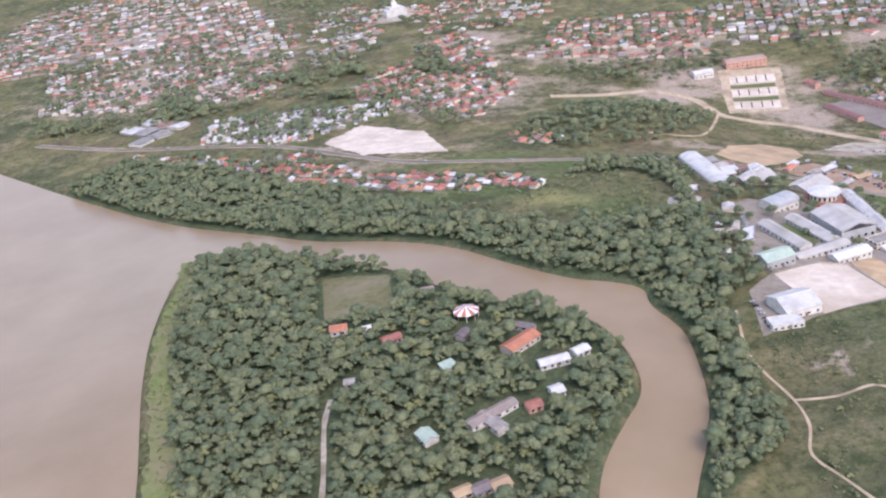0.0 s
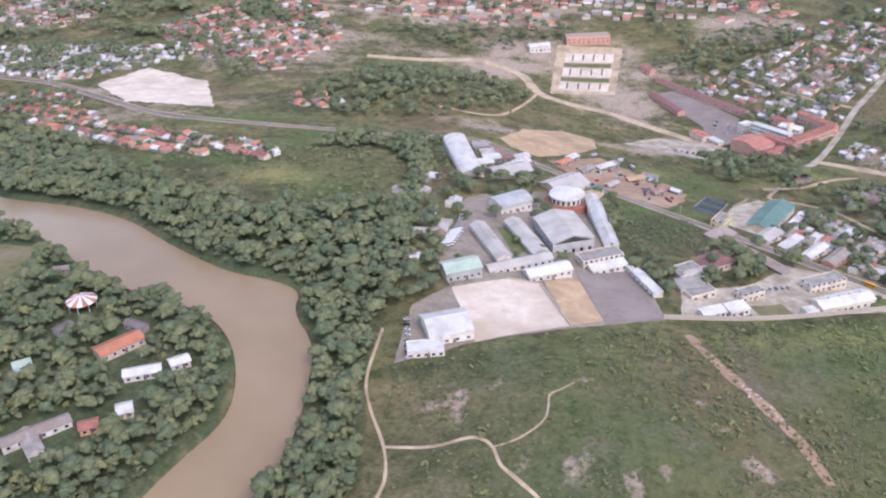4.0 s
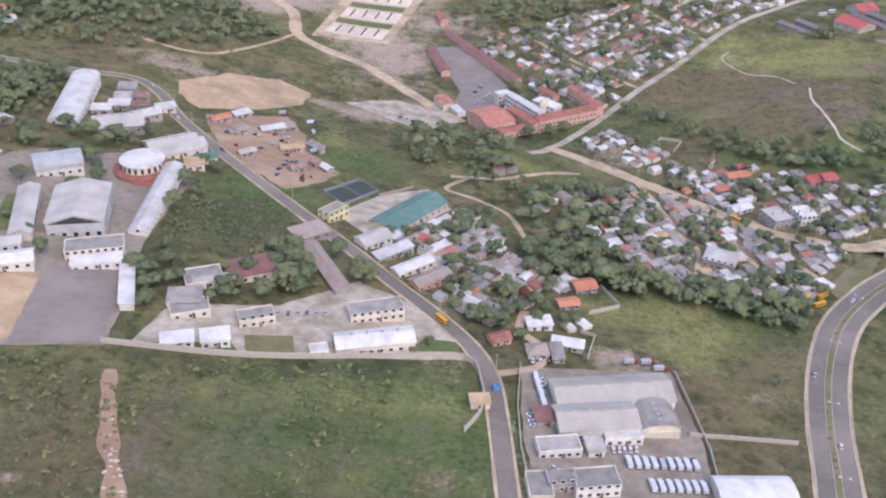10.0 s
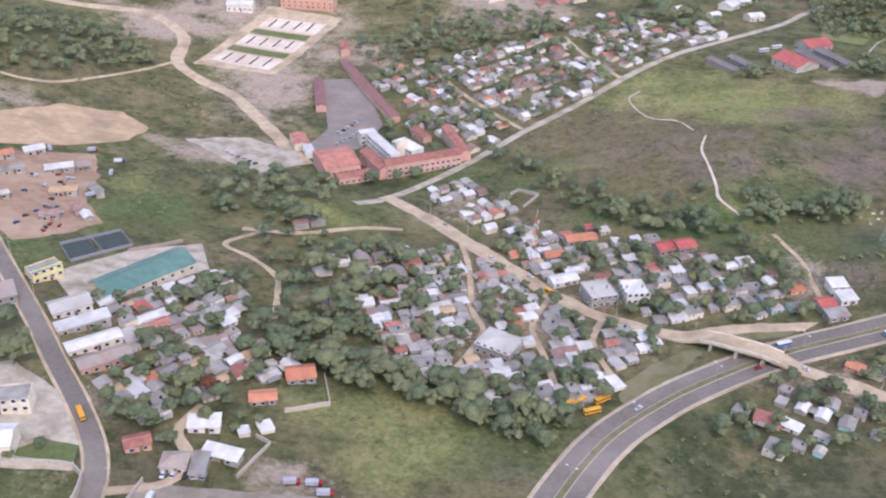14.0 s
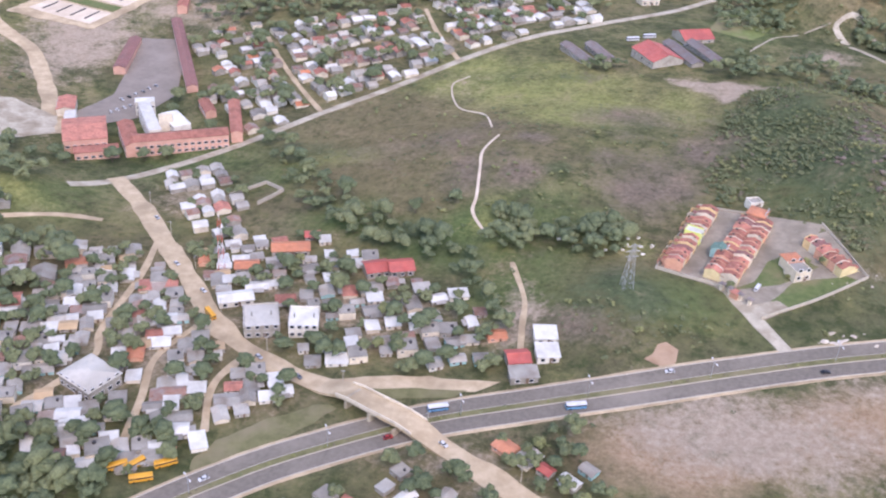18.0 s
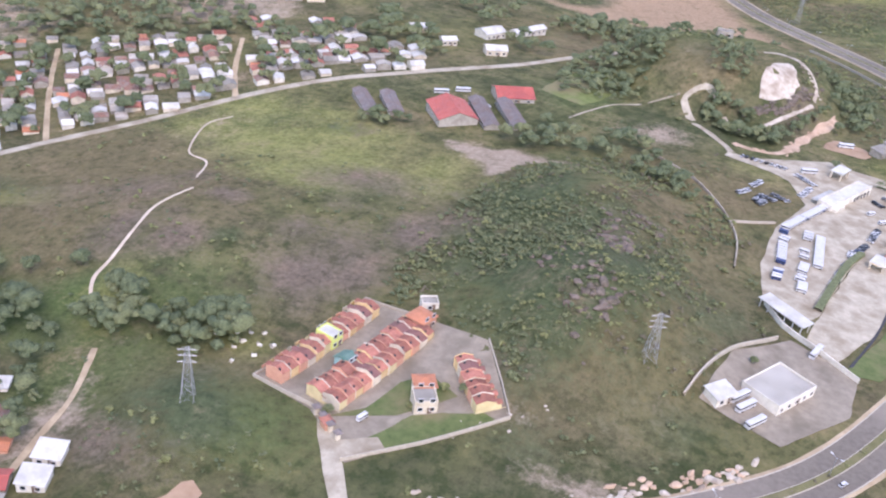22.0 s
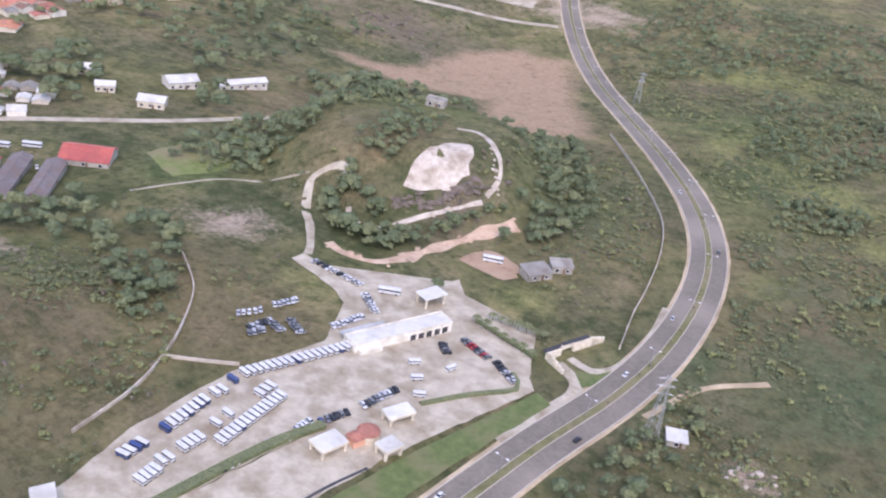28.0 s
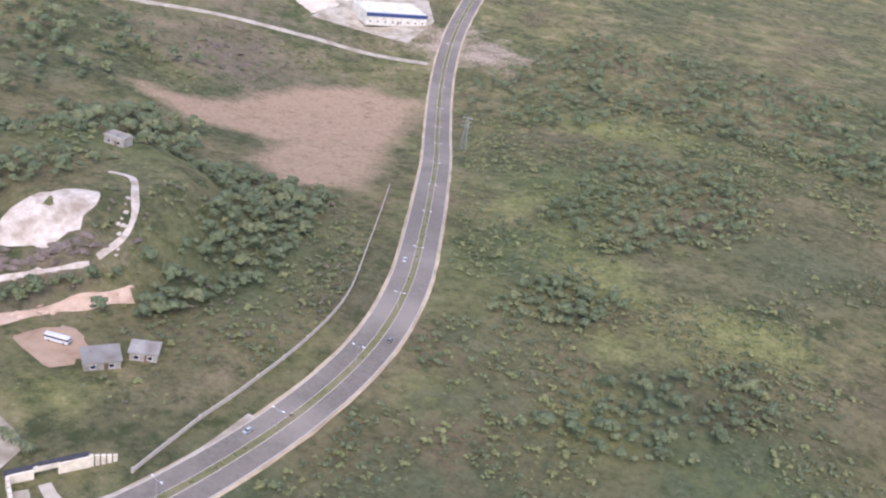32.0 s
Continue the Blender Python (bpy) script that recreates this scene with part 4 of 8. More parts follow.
PADS += [("cleared_pad", [(160, 668), (178, 702), (205, 714), (226, 702), (225, 676), (207, 650), (182, 628), (166, 645)], "tan_soil", 0.2, 2.0, "levelled tan soil building pad"), ("sand_lot", [(-134, 765), (-105, 805), (-50, 760), (-30, 690), (-97, 716)], "sand", 0.2, 3.0, "large bare pale sand lot"), ("graveyard_lawn", [(-250, 803), (-250, 883), (-153, 874), (-79, 872), (-80, 825), (-137, 790), (-150, 772)], "lawn", 0.12, 1.0, "pale lawn with rows of white markers"), ("plots_base", [(222, 912), (278, 905), (258, 812), (206, 808)], "dirt", 0.2, 1.5, "graded dirt with unsold building plots"), ("school_plaza", [(288, 812), (313, 818), (340, 752), (336, 720), (318, 700), (306, 712), (311, 742)], "court", 0.3, 0.4, "large dark paved school forecourt"), ("school_parking", [(246, 698), (262, 688), (276, 679), (294, 667), (312, 690), (303, 707), (272, 716)], "concrete", 0.26, 1.5, "grey gravel parking ground")]
PADS += [("warehouse_yard", [(346, 432), (398, 441), (403, 400), (402, 376), (352, 362), (347, 395)], "street", 0.16, 0.8, "dusty yard round a warehouse"), ("depot_yard", [(222, 410), (282, 420), (327, 431), (322, 446), (308, 462), (286, 472), (262, 446), (228, 436)], "concrete", 0.14, 0.8, "grey paved depot yard"), ("market_yard", [(268, 528), (284, 512), (296, 520), (316, 556), (304, 578), (284, 560)], "concrete", 0.14, 0.6, "pale paved yard beside a long hall"), ("clinic_yard", [(690, 664), (696, 690), (712, 708), (731, 699), (729, 678), (712, 657)], "street", 0.2, 0.4, "pale paved yard round a white building")]
PADS += [("bus_yard", [(702, 727), (714, 717), (720, 728), (728, 762), (734, 782), (748, 803), (766, 828), (764, 836), (757, 857), (731, 862), (725, 870), (716, 850), (697, 844), (680, 850), (679, 844), (697, 838), (706, 832), (710, 820), (713, 811), (703, 783), (700, 752)], "concrete", 0.2, 0.5, "large pale concrete bus and car yard"), ("frontage", [(716, 711), (724, 701), (736, 724), (743, 750), (751, 781), (768, 829), (765, 833), (748, 804), (733, 780), (724, 744)], "concrete", 0.26, 0.8, "stained concrete frontage beside the yard wall"), ("verge_lawn", [(727, 699), (737, 700), (748, 722), (758, 760), (765, 792), (774, 826), (769, 829), (753, 781), (745, 750), (738, 724)], "lawn", 0.22, 0.3, "mown green verge along the highway")]
PADS += [("slip_lawn", [(773, 846), (779, 848), (782, 853), (780, 842), (778, 839)], "lawn", 0.24, 0.2, "small green traffic island"), ("estate_streets", [(580, 627), (592, 672), (614, 668), (633, 661), (647, 637), (615, 608), (599, 622)], "street", 0.12, 0.3, "pale paved streets of a small walled estate"), ("estate_lawn", [(617, 618), (624, 630), (640, 637), (645, 635), (618, 611)], "lawn", 0.24, 0.5, "green plot inside the estate wall"), ("store_yard", [(512, 1272), (578, 1290), (570, 1335), (545, 1365), (500, 1330)], "concrete", 0.2, 0.5, "paved yard of a large white store"), ("store_soil", [(470, 1290), (510, 1275), (512, 1340), (480, 1350)], "sand", 0.2, 2.0, "bare pale soil beside the store")]
PADS += [("knoll_bare", [(688, 901), (686, 906), (686, 915), (688, 926), (695, 931), (701, 926), (703, 918), (699, 909), (692, 902)], "pale_rock", 0.25, 3.2, "bare pale rock on top of the knoll"), ("spit_field", [(-97, 471), (-60, 460), (-56, 425), (-58, 417), (-90, 420)], "worn_grass", 0.2, 0.8, "worn grass sports field among trees"), ("quarry_floor", [(722, 880), (734, 880), (738, 890), (728, 897), (720, 890)], "earth", 0.2, 4.5, "small bare dirt clearing"), ("estate_apron", [(612, 607), (623, 615), (619, 619), (610, 614)], "concrete", 0.26, 0.2, "pale paved apron inside the estate gate"), ("pond", [(590, 878), (594, 905), (600, 923), (612, 924), (624, 897), (613, 866)], "bank_grass", 0.12, 1.5, "bright green marshy hollow")]
PADS += [("bank_strip", [(-196, 545), (-187, 500), (-184, 443), (-170, 384), (-158, 338), (-140, 240), (-126, 240), (-145, 336), (-156, 380), (-170, 430), (-178, 494), (-184, 540)], "bank_grass", 0.12, 2.5, "bright green grassy strip along the river"), ("depot_lawn", [(255, 425), (270, 429), (273, 419), (258, 416)], "worn_grass", 0.26, 0.4, "worn lawn plot inside the depot wall"), ("depot_lawn_corner", [(308, 432), (313, 441), (324, 441), (326, 433)], "lawn", 0.26, 0.5, "green corner plot beside the road"), ("depot_lawn_edge", [(226, 412), (252, 420), (256, 415), (228, 410)], "lawn", 0.26, 0.5, "strip of grass inside the depot wall")]
PADS += [("service_dirt", [(484, 549), (492, 550), (503, 556), (522, 560), (542, 562), (536, 556), (517, 552), (500, 546)], "dirt", 0.14, 1.0, "bare dirt service lane above the highway"), ("service_island", [(503, 549), (520, 554), (534, 556), (530, 552), (516, 548), (508, 546)], "worn_grass", 0.18, 0.6, "dull grass island beside the service lane"), ("embankment", [(470, 508), (480, 526), (494, 540), (500, 539), (497, 531), (487, 520), (476, 504)], "worn_grass", 0.14, 2.5, "dull brown embankment between houses and highway"), ("bank_cut", [(582, 579), (586, 588), (590, 587), (591, 582), (588, 578)], "earth", 0.12, 3.5, "bare pinkish cut at the foot of the mound"), ("estate_garden", [(604, 621), (612, 628), (616, 641), (622, 646), (632, 640), (620, 628)], "lawn", 0.2, 0.5, "small lawn between the rows"), ("scrap_yard", [(187, 620), (222, 650), (237, 623), (242, 600), (262, 578), (258, 562), (244, 543), (227, 557), (204, 582)], "earth", 0.14, 2.0, "dusty scrapyard ground")]
for nm, poly, mat, up, rag, lab in PADS:
    pad(nm, poly, M[mat], up, rag, lab)
    if nm not in ("bank_strip", "graveyard_lawn", "pond"):
        take_poly(poly, 1.0)

for area in BARE["pink"]:
    take_poly(area)

# plots of the unsold land: pale terraces between strips of grass
for k in range(3):
    a, b = k / 3 + 0.03, k / 3 + 0.23
    quad = [(212 + 17 * t + 40 * s + 2 * t * s, 816 + 88 * t - 2 * s) for t, s in ((a, 0.02), (a, 1.0), (b, 1.0), (b, 0.02))]
    base = pad("plot_terrace", quad, M["sand"], 0.32, 0.3, "pale graded plot terrace")
    for s in (0.18, 0.40, 0.62, 0.84):
        (x0, y0), (x1, y1) = [(212 + 17 * t + 40 * s, 816 + 88 * t) for t in (a + 0.03, b - 0.03)]
        part("plot_divider", ribbon(smooth_line([(x0, y0), (x1, y1)], 5), 1.0, 0.55, 0.4), M["dark_trim"], base)
    if k < 2:
        g0, g1 = b + 0.02, k / 3 + 0.34
        quad = [(212 + 17 * t + 40 * s, 816 + 88 * t - 2 * s) for t, s in ((g0, 0.02), (g0, 1.0), (g1, 1.0), (g1, 0.02))]
        pad("plot_verge", quad, M["lawn"], 0.36, 0.3, "strip of dark grass between plots")

for line in ([(683, 946), (691, 948), (702, 939), (711, 926), (711, 917)], [(674, 885), (678, 880), (685, 880), (697, 894), (711, 914)], [(681, 862), (689, 859), (699, 861), (705, 870), (708, 881), (712, 893), (718, 906), (724, 918)], [(655, 892), (662, 877), (678, 856)], [(774, 846), (778, 834), (772, 814)], [(770, 851), (777, 849), (786, 870), (785, 900)]):
    take_line(line, 3)


# ---- buildings ----
WIN_MESH = {}


def window_mesh(w, h):
    key = (round(w, 1), round(h, 1))
    if key not in WIN_MESH:
        w, h = key
        o, i = [(-w / 2 - .1, -h / 2 - .12), (w / 2 + .1, -h / 2 - .12), (w / 2 + .1, h / 2 + .1), (-w / 2 - .1, h / 2 + .1)], [(-w / 2, -h / 2), (w / 2, -h / 2), (w / 2, h / 2), (-w / 2, h / 2)]
        v = [(x, y, z) for ring, y in ((o, -0.04), (o, 0.12), (i, 0.12), (i, 0.04)) for x, z in ring]
        f = [(4 * k + j, 4 * k + 4 + j, 4 * k + 4 + (j + 1) % 4, 4 * k + (j + 1) % 4) for k in range(3) for j in range(4)] + [(15, 14, 13, 12)]
        me = mesh_of("window", geo(v, f), M["frame"], M["glass"])
        me.polygons.foreach_set("material_index", [0] * 12 + [1])
        WIN_MESH[key] = me
    return WIN_MESH[key]


def windows(root, w, d, z, n, sides="fb", size=(1.2, 1.1), rows=1, storey=2.8):
    base = math.degrees(root.matrix_basis.to_euler().z)
    for side in sides:
        out = radians(base + {"f": -90, "b": 90, "l": 180, "r": 0}[side])
        if math.sin(out) > 0.3:  # walls that face away to the north stay blank
            continue
        length = w if side in "fb" else d
        count = n if side in "fb" else max(1, int(n * d / w))
        for r in range(rows):
            for i in range(count):
                o = (i + 0.5) / count * length - length / 2
                if side == "f":
                    m = pose(o, -d / 2, z + r * storey, 0, 0, 180)
                elif side == "b":
                    m = pose(o, d / 2, z + r * storey)
                elif side == "l":
                    m = pose(-w / 2, o, z + r * storey, 0, 0, 90)
                else:
                    m = pose(w / 2, o, z + r * storey, 0, 0, -90)
                part("window", window_mesh(*size), None, root, at=m)


def building(name, x, y, w, d, ang, h, roof, wall, cover, label, category="building", rise=None, wins=0, sides="fb", rows=1, size=(1.2, 1.1), doors=1, group="", wall_label="", z=None, over=0.4):
    """A building with walls, roof, windows and doors; its length lies along ang."""
    root = thing(name, x, y, ang, label, category, group, z)
    rise = rise if rise is not None else 0.18 * d
    if roof == "gable":
        part("wall", gable_wall(w, d, h, rise * 0.98), M[wall], root)
        part("roof", gable(w, d, h, rise, over), M[cover], root)
        part("ridge_cap", box(-w / 2 - over, w / 2 + over, -0.25, 0.25, h + rise + 0.1, h + rise + 0.26), M[cover], root)
    elif roof == "vault":
        part("wall", join(box(-w / 2, w / 2, -d / 2, d / 2, -1.2, h)), M[wall], root)
        part("roof", vault(w, d, h, rise, over), M[cover], root)
        for s in (-1, 1):
            arc = [(d / 2 * math.cos(math.pi * i / 9), h + rise * 0.97 * math.sin(math.pi * i / 9)) for i in range(10)]
            g = extrude(arc, s * (w / 2 - 0.3) - 0.1, s * (w / 2 - 0.3) + 0.1)
            part("end_wall", ([(b, a, c) for a, b, c in g[0]], g[1]), M[wall], root)
    elif roof == "hip":
        part("wall", box(-w / 2, w / 2, -d / 2, d / 2, -1.2, h), M[wall], root)
        part("roof", hip(w, d, h, rise, over), M[cover], root)
    elif roof == "mono":
        v, f = box(-w / 2, w / 2, -d / 2, d / 2, -1.2, h)
        part("wall", ([(a, b, c + (rise if b > 0 and c > 0 else 0)) for a, b, c in v], f), M[wall], root)
        part("roof", mono(w, d, h + 0.02, rise, over), M[cover], root)
    else:
        part("wall", box(-w / 2, w / 2, -d / 2, d / 2, -1.2, h), M[wall], root)
        part("roof", box(-w / 2 + 0.26, w / 2 - 0.26, -d / 2 + 0.26, d / 2 - 0.26, h, h + 0.15), M[cover], root)
        part("parapet", parapet(w, d, h + 0.003, 0.55), M[wall], root)
    if wins:
        windows(root, w, d, min(1.6, h * 0.5) if rows == 1 else 1.6, wins, sides, size, rows)
    for k in range(doors):
        part("door", box(-0.55, 0.55, -0.06, 0.06, 0.0, 2.1), M["door"], root, at=pose(-w / 2 + (k + 0.5) / doors * w + 0.9, -d / 2 - 0.02, 0))
    c, s = math.cos(radians(ang)), math.sin(radians(ang))
    take_poly([(x + a * c - b * s, y + a * s + b * c) for a, b in ((-w / 2, -d / 2), (w / 2, -d / 2), (w / 2, d / 2), (-w / 2, d / 2))], 2.0)
    return root


def roof_vents(root, n, w, z, mat="steel"):
    for i in range(n):
        part("roof_vent", join(tube((i + 0.5) / n * w - w / 2, 0, z, z + 0.7, 0.35), tube((i + 0.5) / n * w - w / 2, 0, z + 0.7, z + 0.95, 0.6, 0.1)), M[mat], root)


def extrude_x(section, x0, x1):
    g = extrude(section, x0, x1)
    return [(b, a, c) for a, b, c in g[0]], g[1]


# school campus
gym = building("gymnasium", 181, 480, 28, 20, 104, 7.0, "gable", "blue_grey_roof", "grey_roof", "large school gymnasium with a pale grey pitched roof and blue-grey walls", "gymnasium", rise=2.6, wins=8, sides="fblr", size=(1.6, 1.8), doors=2)
part("gable_truss", extrude_x([(-9.4, 6.0), (9.4, 6.0), (0, 8.9)], -14.12, -14.03), M["dark_trim"], gym)
dome = thing("auditorium", 188, 528, 0, "round white-roofed auditorium with a brick-red ring of wings", "auditorium")
part("ring_wing", tube(0, 0, -1, 3.4, 11.5, n=28), M["red_wall"], dome)
part("ring_roof", tube(0, 0, 3.4, 4.0, 12.0, 9.0, 28), M["tile"], dome)
part("drum", tube(0, 0, 3.6, 7.2, 8.6, n=32), M["cream_wall"], dome)
for i in range(20):
    a = 6.2832 * i / 20
    part("drum_window", box(-0.55, 0.55, -0.1, 0.1, 4.4, 6.6), M["glass"], dome, at=pose(8.62 * math.cos(a), 8.62 * math.sin(a), 0, 0, 0, math.degrees(a) + 90))
part("roof", join(tube(0, 0, 7.2, 7.6, 9.2, n=32), tube(0, 0, 7.6, 8.9, 9.0, 3.0, 32), tube(0, 0, 8.9, 9.3, 3.0, 0.4, 32)), M["white_roof"], dome)
take_line([(188, 528), (188.1, 528)], 14)
AREA_ROWS_2 = [("classroom_wing", 202, 503, 55, 7, 93, 5.6, "gable", "white_wall", "white_roof", "long white two-storey classroom wing with a pale sheet roof", 14, 2),
    ("classroom_wing", 146, 466, 36, 7, 108, 4.6, "gable", "white_wall", "grey_roof", "long grey-roofed classroom wing beside a lawn court", 10, 1),
    ("classroom_wing", 163, 474, 36, 7.5, 108, 4.6, "gable", "white_wall", "grey_roof", "long grey-roofed classroom wing beside a lawn court", 10, 1),
    ("classroom_wing", 158, 446, 30, 6, 19, 4.2, "gable", "white_wall", "grey_roof", "grey-roofed wing closing the lawn court", 9, 1),
    ("classroom_block", 170, 440, 20, 8, 20, 4.6, "gable", "white_wall", "white_roof", "white-roofed classroom block beside the sand field", 6, 1),
    ("classroom_block", 195, 457, 20, 9, 19, 6.4, "flat", "cream_wall", "slab", "cream two-storey classroom block with rows of windows", 8, 2),
    ("classroom_block", 198, 450, 17, 5, 19, 3.6, "mono", "white_wall", "white_roof", "low white-roofed annex in front of the classroom block", 5, 1),
    ("sports_hall", 132, 436, 16, 11, 19, 6.5, "gable", "blue_grey_roof", "pale_green_roof", "sports hall with a pale green pitched roof", 5, 1),
    ("workshop_hall", 126, 388, 17, 17, 15, 6.0, "gable", "white_wall", "white_roof", "white workshop hall with a low white sheet roof", 4, 1),
    ("office_block", 118, 374, 14, 8, 5, 3.4, "flat", "white_wall", "white_roof", "low white office beside the workshop hall", 5, 1),
    ("classroom_block", 135, 590, 56, 13, 100, 5.5, "vault", "white_wall", "white_roof", "tall white-roofed block with lines of roof vents", 10, 2)]
AREA_ROWS_2 += [("vaulted_hall", 158, 516, 18, 13, 28, 5.6, "vault", "white_wall", "blue_grey_roof", "hall with a curved blue-grey sheet roof", 5, 1),
    ("storage_hall", 161, 574, 22, 15, 22, 5.0, "gable", "block_wall", "grey_roof", "storage hall with a dusty grey-tan roof", 4, 1),
    ("storage_hall", 190, 560, 22, 18, 35, 4.6, "gable", "cream_wall", "grey_roof", "large low storage hall with a beige roof", 4, 1),
    ("storage_hall", 166, 592, 16, 8, 40, 4.6, "gable", "block_wall", "white_roof", "small white-roofed store beside the halls", 3, 1),
    ("shed_row", 212, 440, 27, 4.5, 108, 3.6, "mono", "white_wall", "white_roof", "long narrow white-roofed shed beside the court", 7, 1),
    ("workshop", 248, 464, 17, 12, 28, 4.6, "hip", "cream_wall", "maroon_roof", "workshop with a maroon hipped sheet roof", 5, 1),
    ("workshop", 234, 453, 13, 10, 24, 3.6, "flat", "white_wall", "slab", "flat-roofed grey workshop with white parapets", 4, 1),
    ("store", 235, 433, 13, 8, 22, 3.2, "flat", "cream_wall", "slab", "low beige flat-roofed store", 3, 1),
    ("warehouse", 297, 431, 26, 9, 16, 5.4, "gable", "cream_wall", "white_roof", "long white-roofed warehouse with cream walls", 8, 1),
    ("office_block", 295, 450, 19, 8, 20, 5.6, "flat", "cream_wall", "slab", "cream two-storey office with dark flat roof", 7, 2),
    ("storage_shed", 273, 476, 35, 6, 121, 3.4, "gable", "block_wall", "faded_roof", "long shed with a faded pinkish sheet roof", 7, 1)]
AREA_ROWS_2 += [("roadside_shed", 287, 506, 13, 8, 43, 4.4, "gable", "white_wall", "grey_roof", "long roadside shed with a dull grey sheet roof", 4, 1),
    ("roadside_shed", 296, 497.5, 17, 4.5, 43, 4.0, "mono", "block_wall", "white_roof", "narrow white-roofed shed beside a small bus court", 4, 1),
    ("roadside_shed", 304.5, 488, 17, 5.5, 43, 4.2, "gable", "cream_wall", "white_roof", "long white-roofed roadside shed", 5, 1),
    ("roadside_shed", 312, 480, 16, 6.5, 43, 4.4, "gable", "coral_wall", "faded_roof", "long shed with a faded pinkish sheet roof", 5, 1)]
AREA_ROWS_2 += [("plot_office", 205, 901, 18, 10, 8, 4.6, "gable", "white_wall", "white_roof", "white-roofed pavilion beside the unsold plots", 5, 1),
    ("plot_block", 249, 919, 38, 12, 2, 6.0, "flat", "coral_wall", "faded_roof", "long salmon block with a dull flat roof above the plots", 9, 2)]
AREA_ROWS_2 += [("low_store", 236.5, 414.5, 10, 5, 18, 3.2, "mono", "white_wall", "white_roof", "low white-roofed store along the boundary wall", 3, 1),
    ("low_store", 247.5, 418.5, 9, 6, 18, 4.2, "mono", "white_wall", "white_roof", "white-roofed store with a small upper floor", 3, 1),
    ("village_house", 352.7, 459.6, 9, 5, 15, 3.4, "mono", "white_wall", "white_roof", "house with a bright white sheet roof", 2, 1),
    ("village_house", 362.5, 448, 11, 4, -8, 3.2, "mono", "block_wall", "white_roof", "long house with a white sheet roof", 2, 1),
    ("village_house", 351.7, 441, 7, 6, 10, 3.4, "hip", "cream_wall", "faded_roof", "cream house with a faded hipped roof", 2, 1),
    ("village_house", 358.5, 441.5, 4, 8, 8, 3.2, "mono", "block_wall", "zinc", "narrow house with a grey zinc roof", 2, 1),
    ("village_house", 338.6, 446, 7, 5, 30, 3.2, "gable", "coral_wall", "tile", "house with a red tile roof at the lane", 2, 1)]
AREA_ROWS_2 += [("gatehouse", 257, 434, 12, 6.5, 24, 4.6, "flat", "cream_wall", "slab", "cream gatehouse with a dark flat roof", 4, 2),
    ("store", 280, 422, 6, 4.5, 19, 3.2, "flat", "white_wall", "white_roof", "small white store in the depot yard", 2, 1),
    ("market_hall", 298, 538, 36, 14, 54, 4.6, "gable", "cream_wall", "green_roof", "long hall with a green pitched roof and pale yellow gable", 9, 1),
    ("office_block", 268, 524, 11, 7, 52, 5.6, "flat", "yellow_wall", "slab", "bright yellow two-storey office with green-edged frames", 4, 2),
    ("row_shops", 262, 502, 14, 9, 38, 3.4, "mono", "block_wall", "faded_roof", "low roadside shops with worn pinkish roofs", 4, 1),
    ("warehouse", 375, 419, 38, 14, 12, 7.0, "gable", "white_wall", "taupe_roof", "large warehouse with a pale grey pitched roof", 9, 1),
    ("warehouse", 369, 405, 25, 12, 11, 6.0, "gable", "white_wall", "taupe_roof", "warehouse bay with a beige-grey roof", 6, 1),
    ("warehouse", 388, 409, 12, 13, 100, 4.4, "vault", "cream_wall", "slab", "warehouse bay with a curved grey roof", 3, 1),
    ("showroom", 377, 400, 12, 5, 11, 4.2, "flat", "white_wall", "white_roof", "white flat-roofed showroom front", 4, 1),
    ("quonset_store", 413, 379, 22, 15, 6, 2.6, "vault", "white_wall", "white_roof", "store with a curved pale blue-white roof", 3, 1),
    ("office_block", 367, 377, 13, 8, 12, 5.6, "flat", "white_wall", "slab", "white two-storey office with dark window bands", 5, 2)]
AREA_ROWS_2 += [("office_block", 357, 376, 8, 5.5, 12, 5.0, "flat", "block_wall", "slab", "grey two-storey office beside the white one", 3, 2),
    ("barn", 566, 820, 20, 17, 126, 4.6, "gable", "block_wall", "red_roof", "large barn with a bright red pitched roof and grey walls", 3, 1),
    ("barn", 582, 858, 17, 14, 30, 3.4, "gable", "block_wall", "red_roof", "barn with a red sheet roof", 3, 1),
    ("poultry_shed", 527, 818, 24, 6, 128, 3.2, "gable", "block_wall", "old_roof", "long weathered shed with a dark brown-grey roof", 6, 1),
    ("poultry_shed", 538, 821, 22, 6, 124, 3.2, "gable", "block_wall", "old_roof", "long weathered shed with a dark brown-grey roof", 6, 1),
    ("poultry_shed", 578, 827, 30, 6.5, 122, 3.4, "gable", "block_wall", "old_roof", "long weathered shed with a dark brown-grey roof", 7, 1),
    ("poultry_shed", 589, 832, 28, 6.5, 122, 3.4, "gable", "block_wall", "old_roof", "long weathered shed with a dark brown-grey roof", 7, 1),
    ("clinic", 709.5, 679, 17, 12, 58, 3.6, "flat", "white_wall", "grey_roof", "white commercial building with a pale grey roof", 5, 1),
    ("shed", 695, 667, 7, 5, 50, 3.2, "mono", "white_wall", "white_roof", "small white shed beside the paved yard", 2, 1),
    ("hut", 611, 674, 5, 4, 29, 2.8, "flat", "white_wall", "slab", "small pale concrete hut at the hill foot", 1, 1),
    ("hut", 662, 969, 8, 5, 10, 3.0, "flat", "block_wall", "slab", "roofless pale concrete hut on the knoll", 2, 1)]
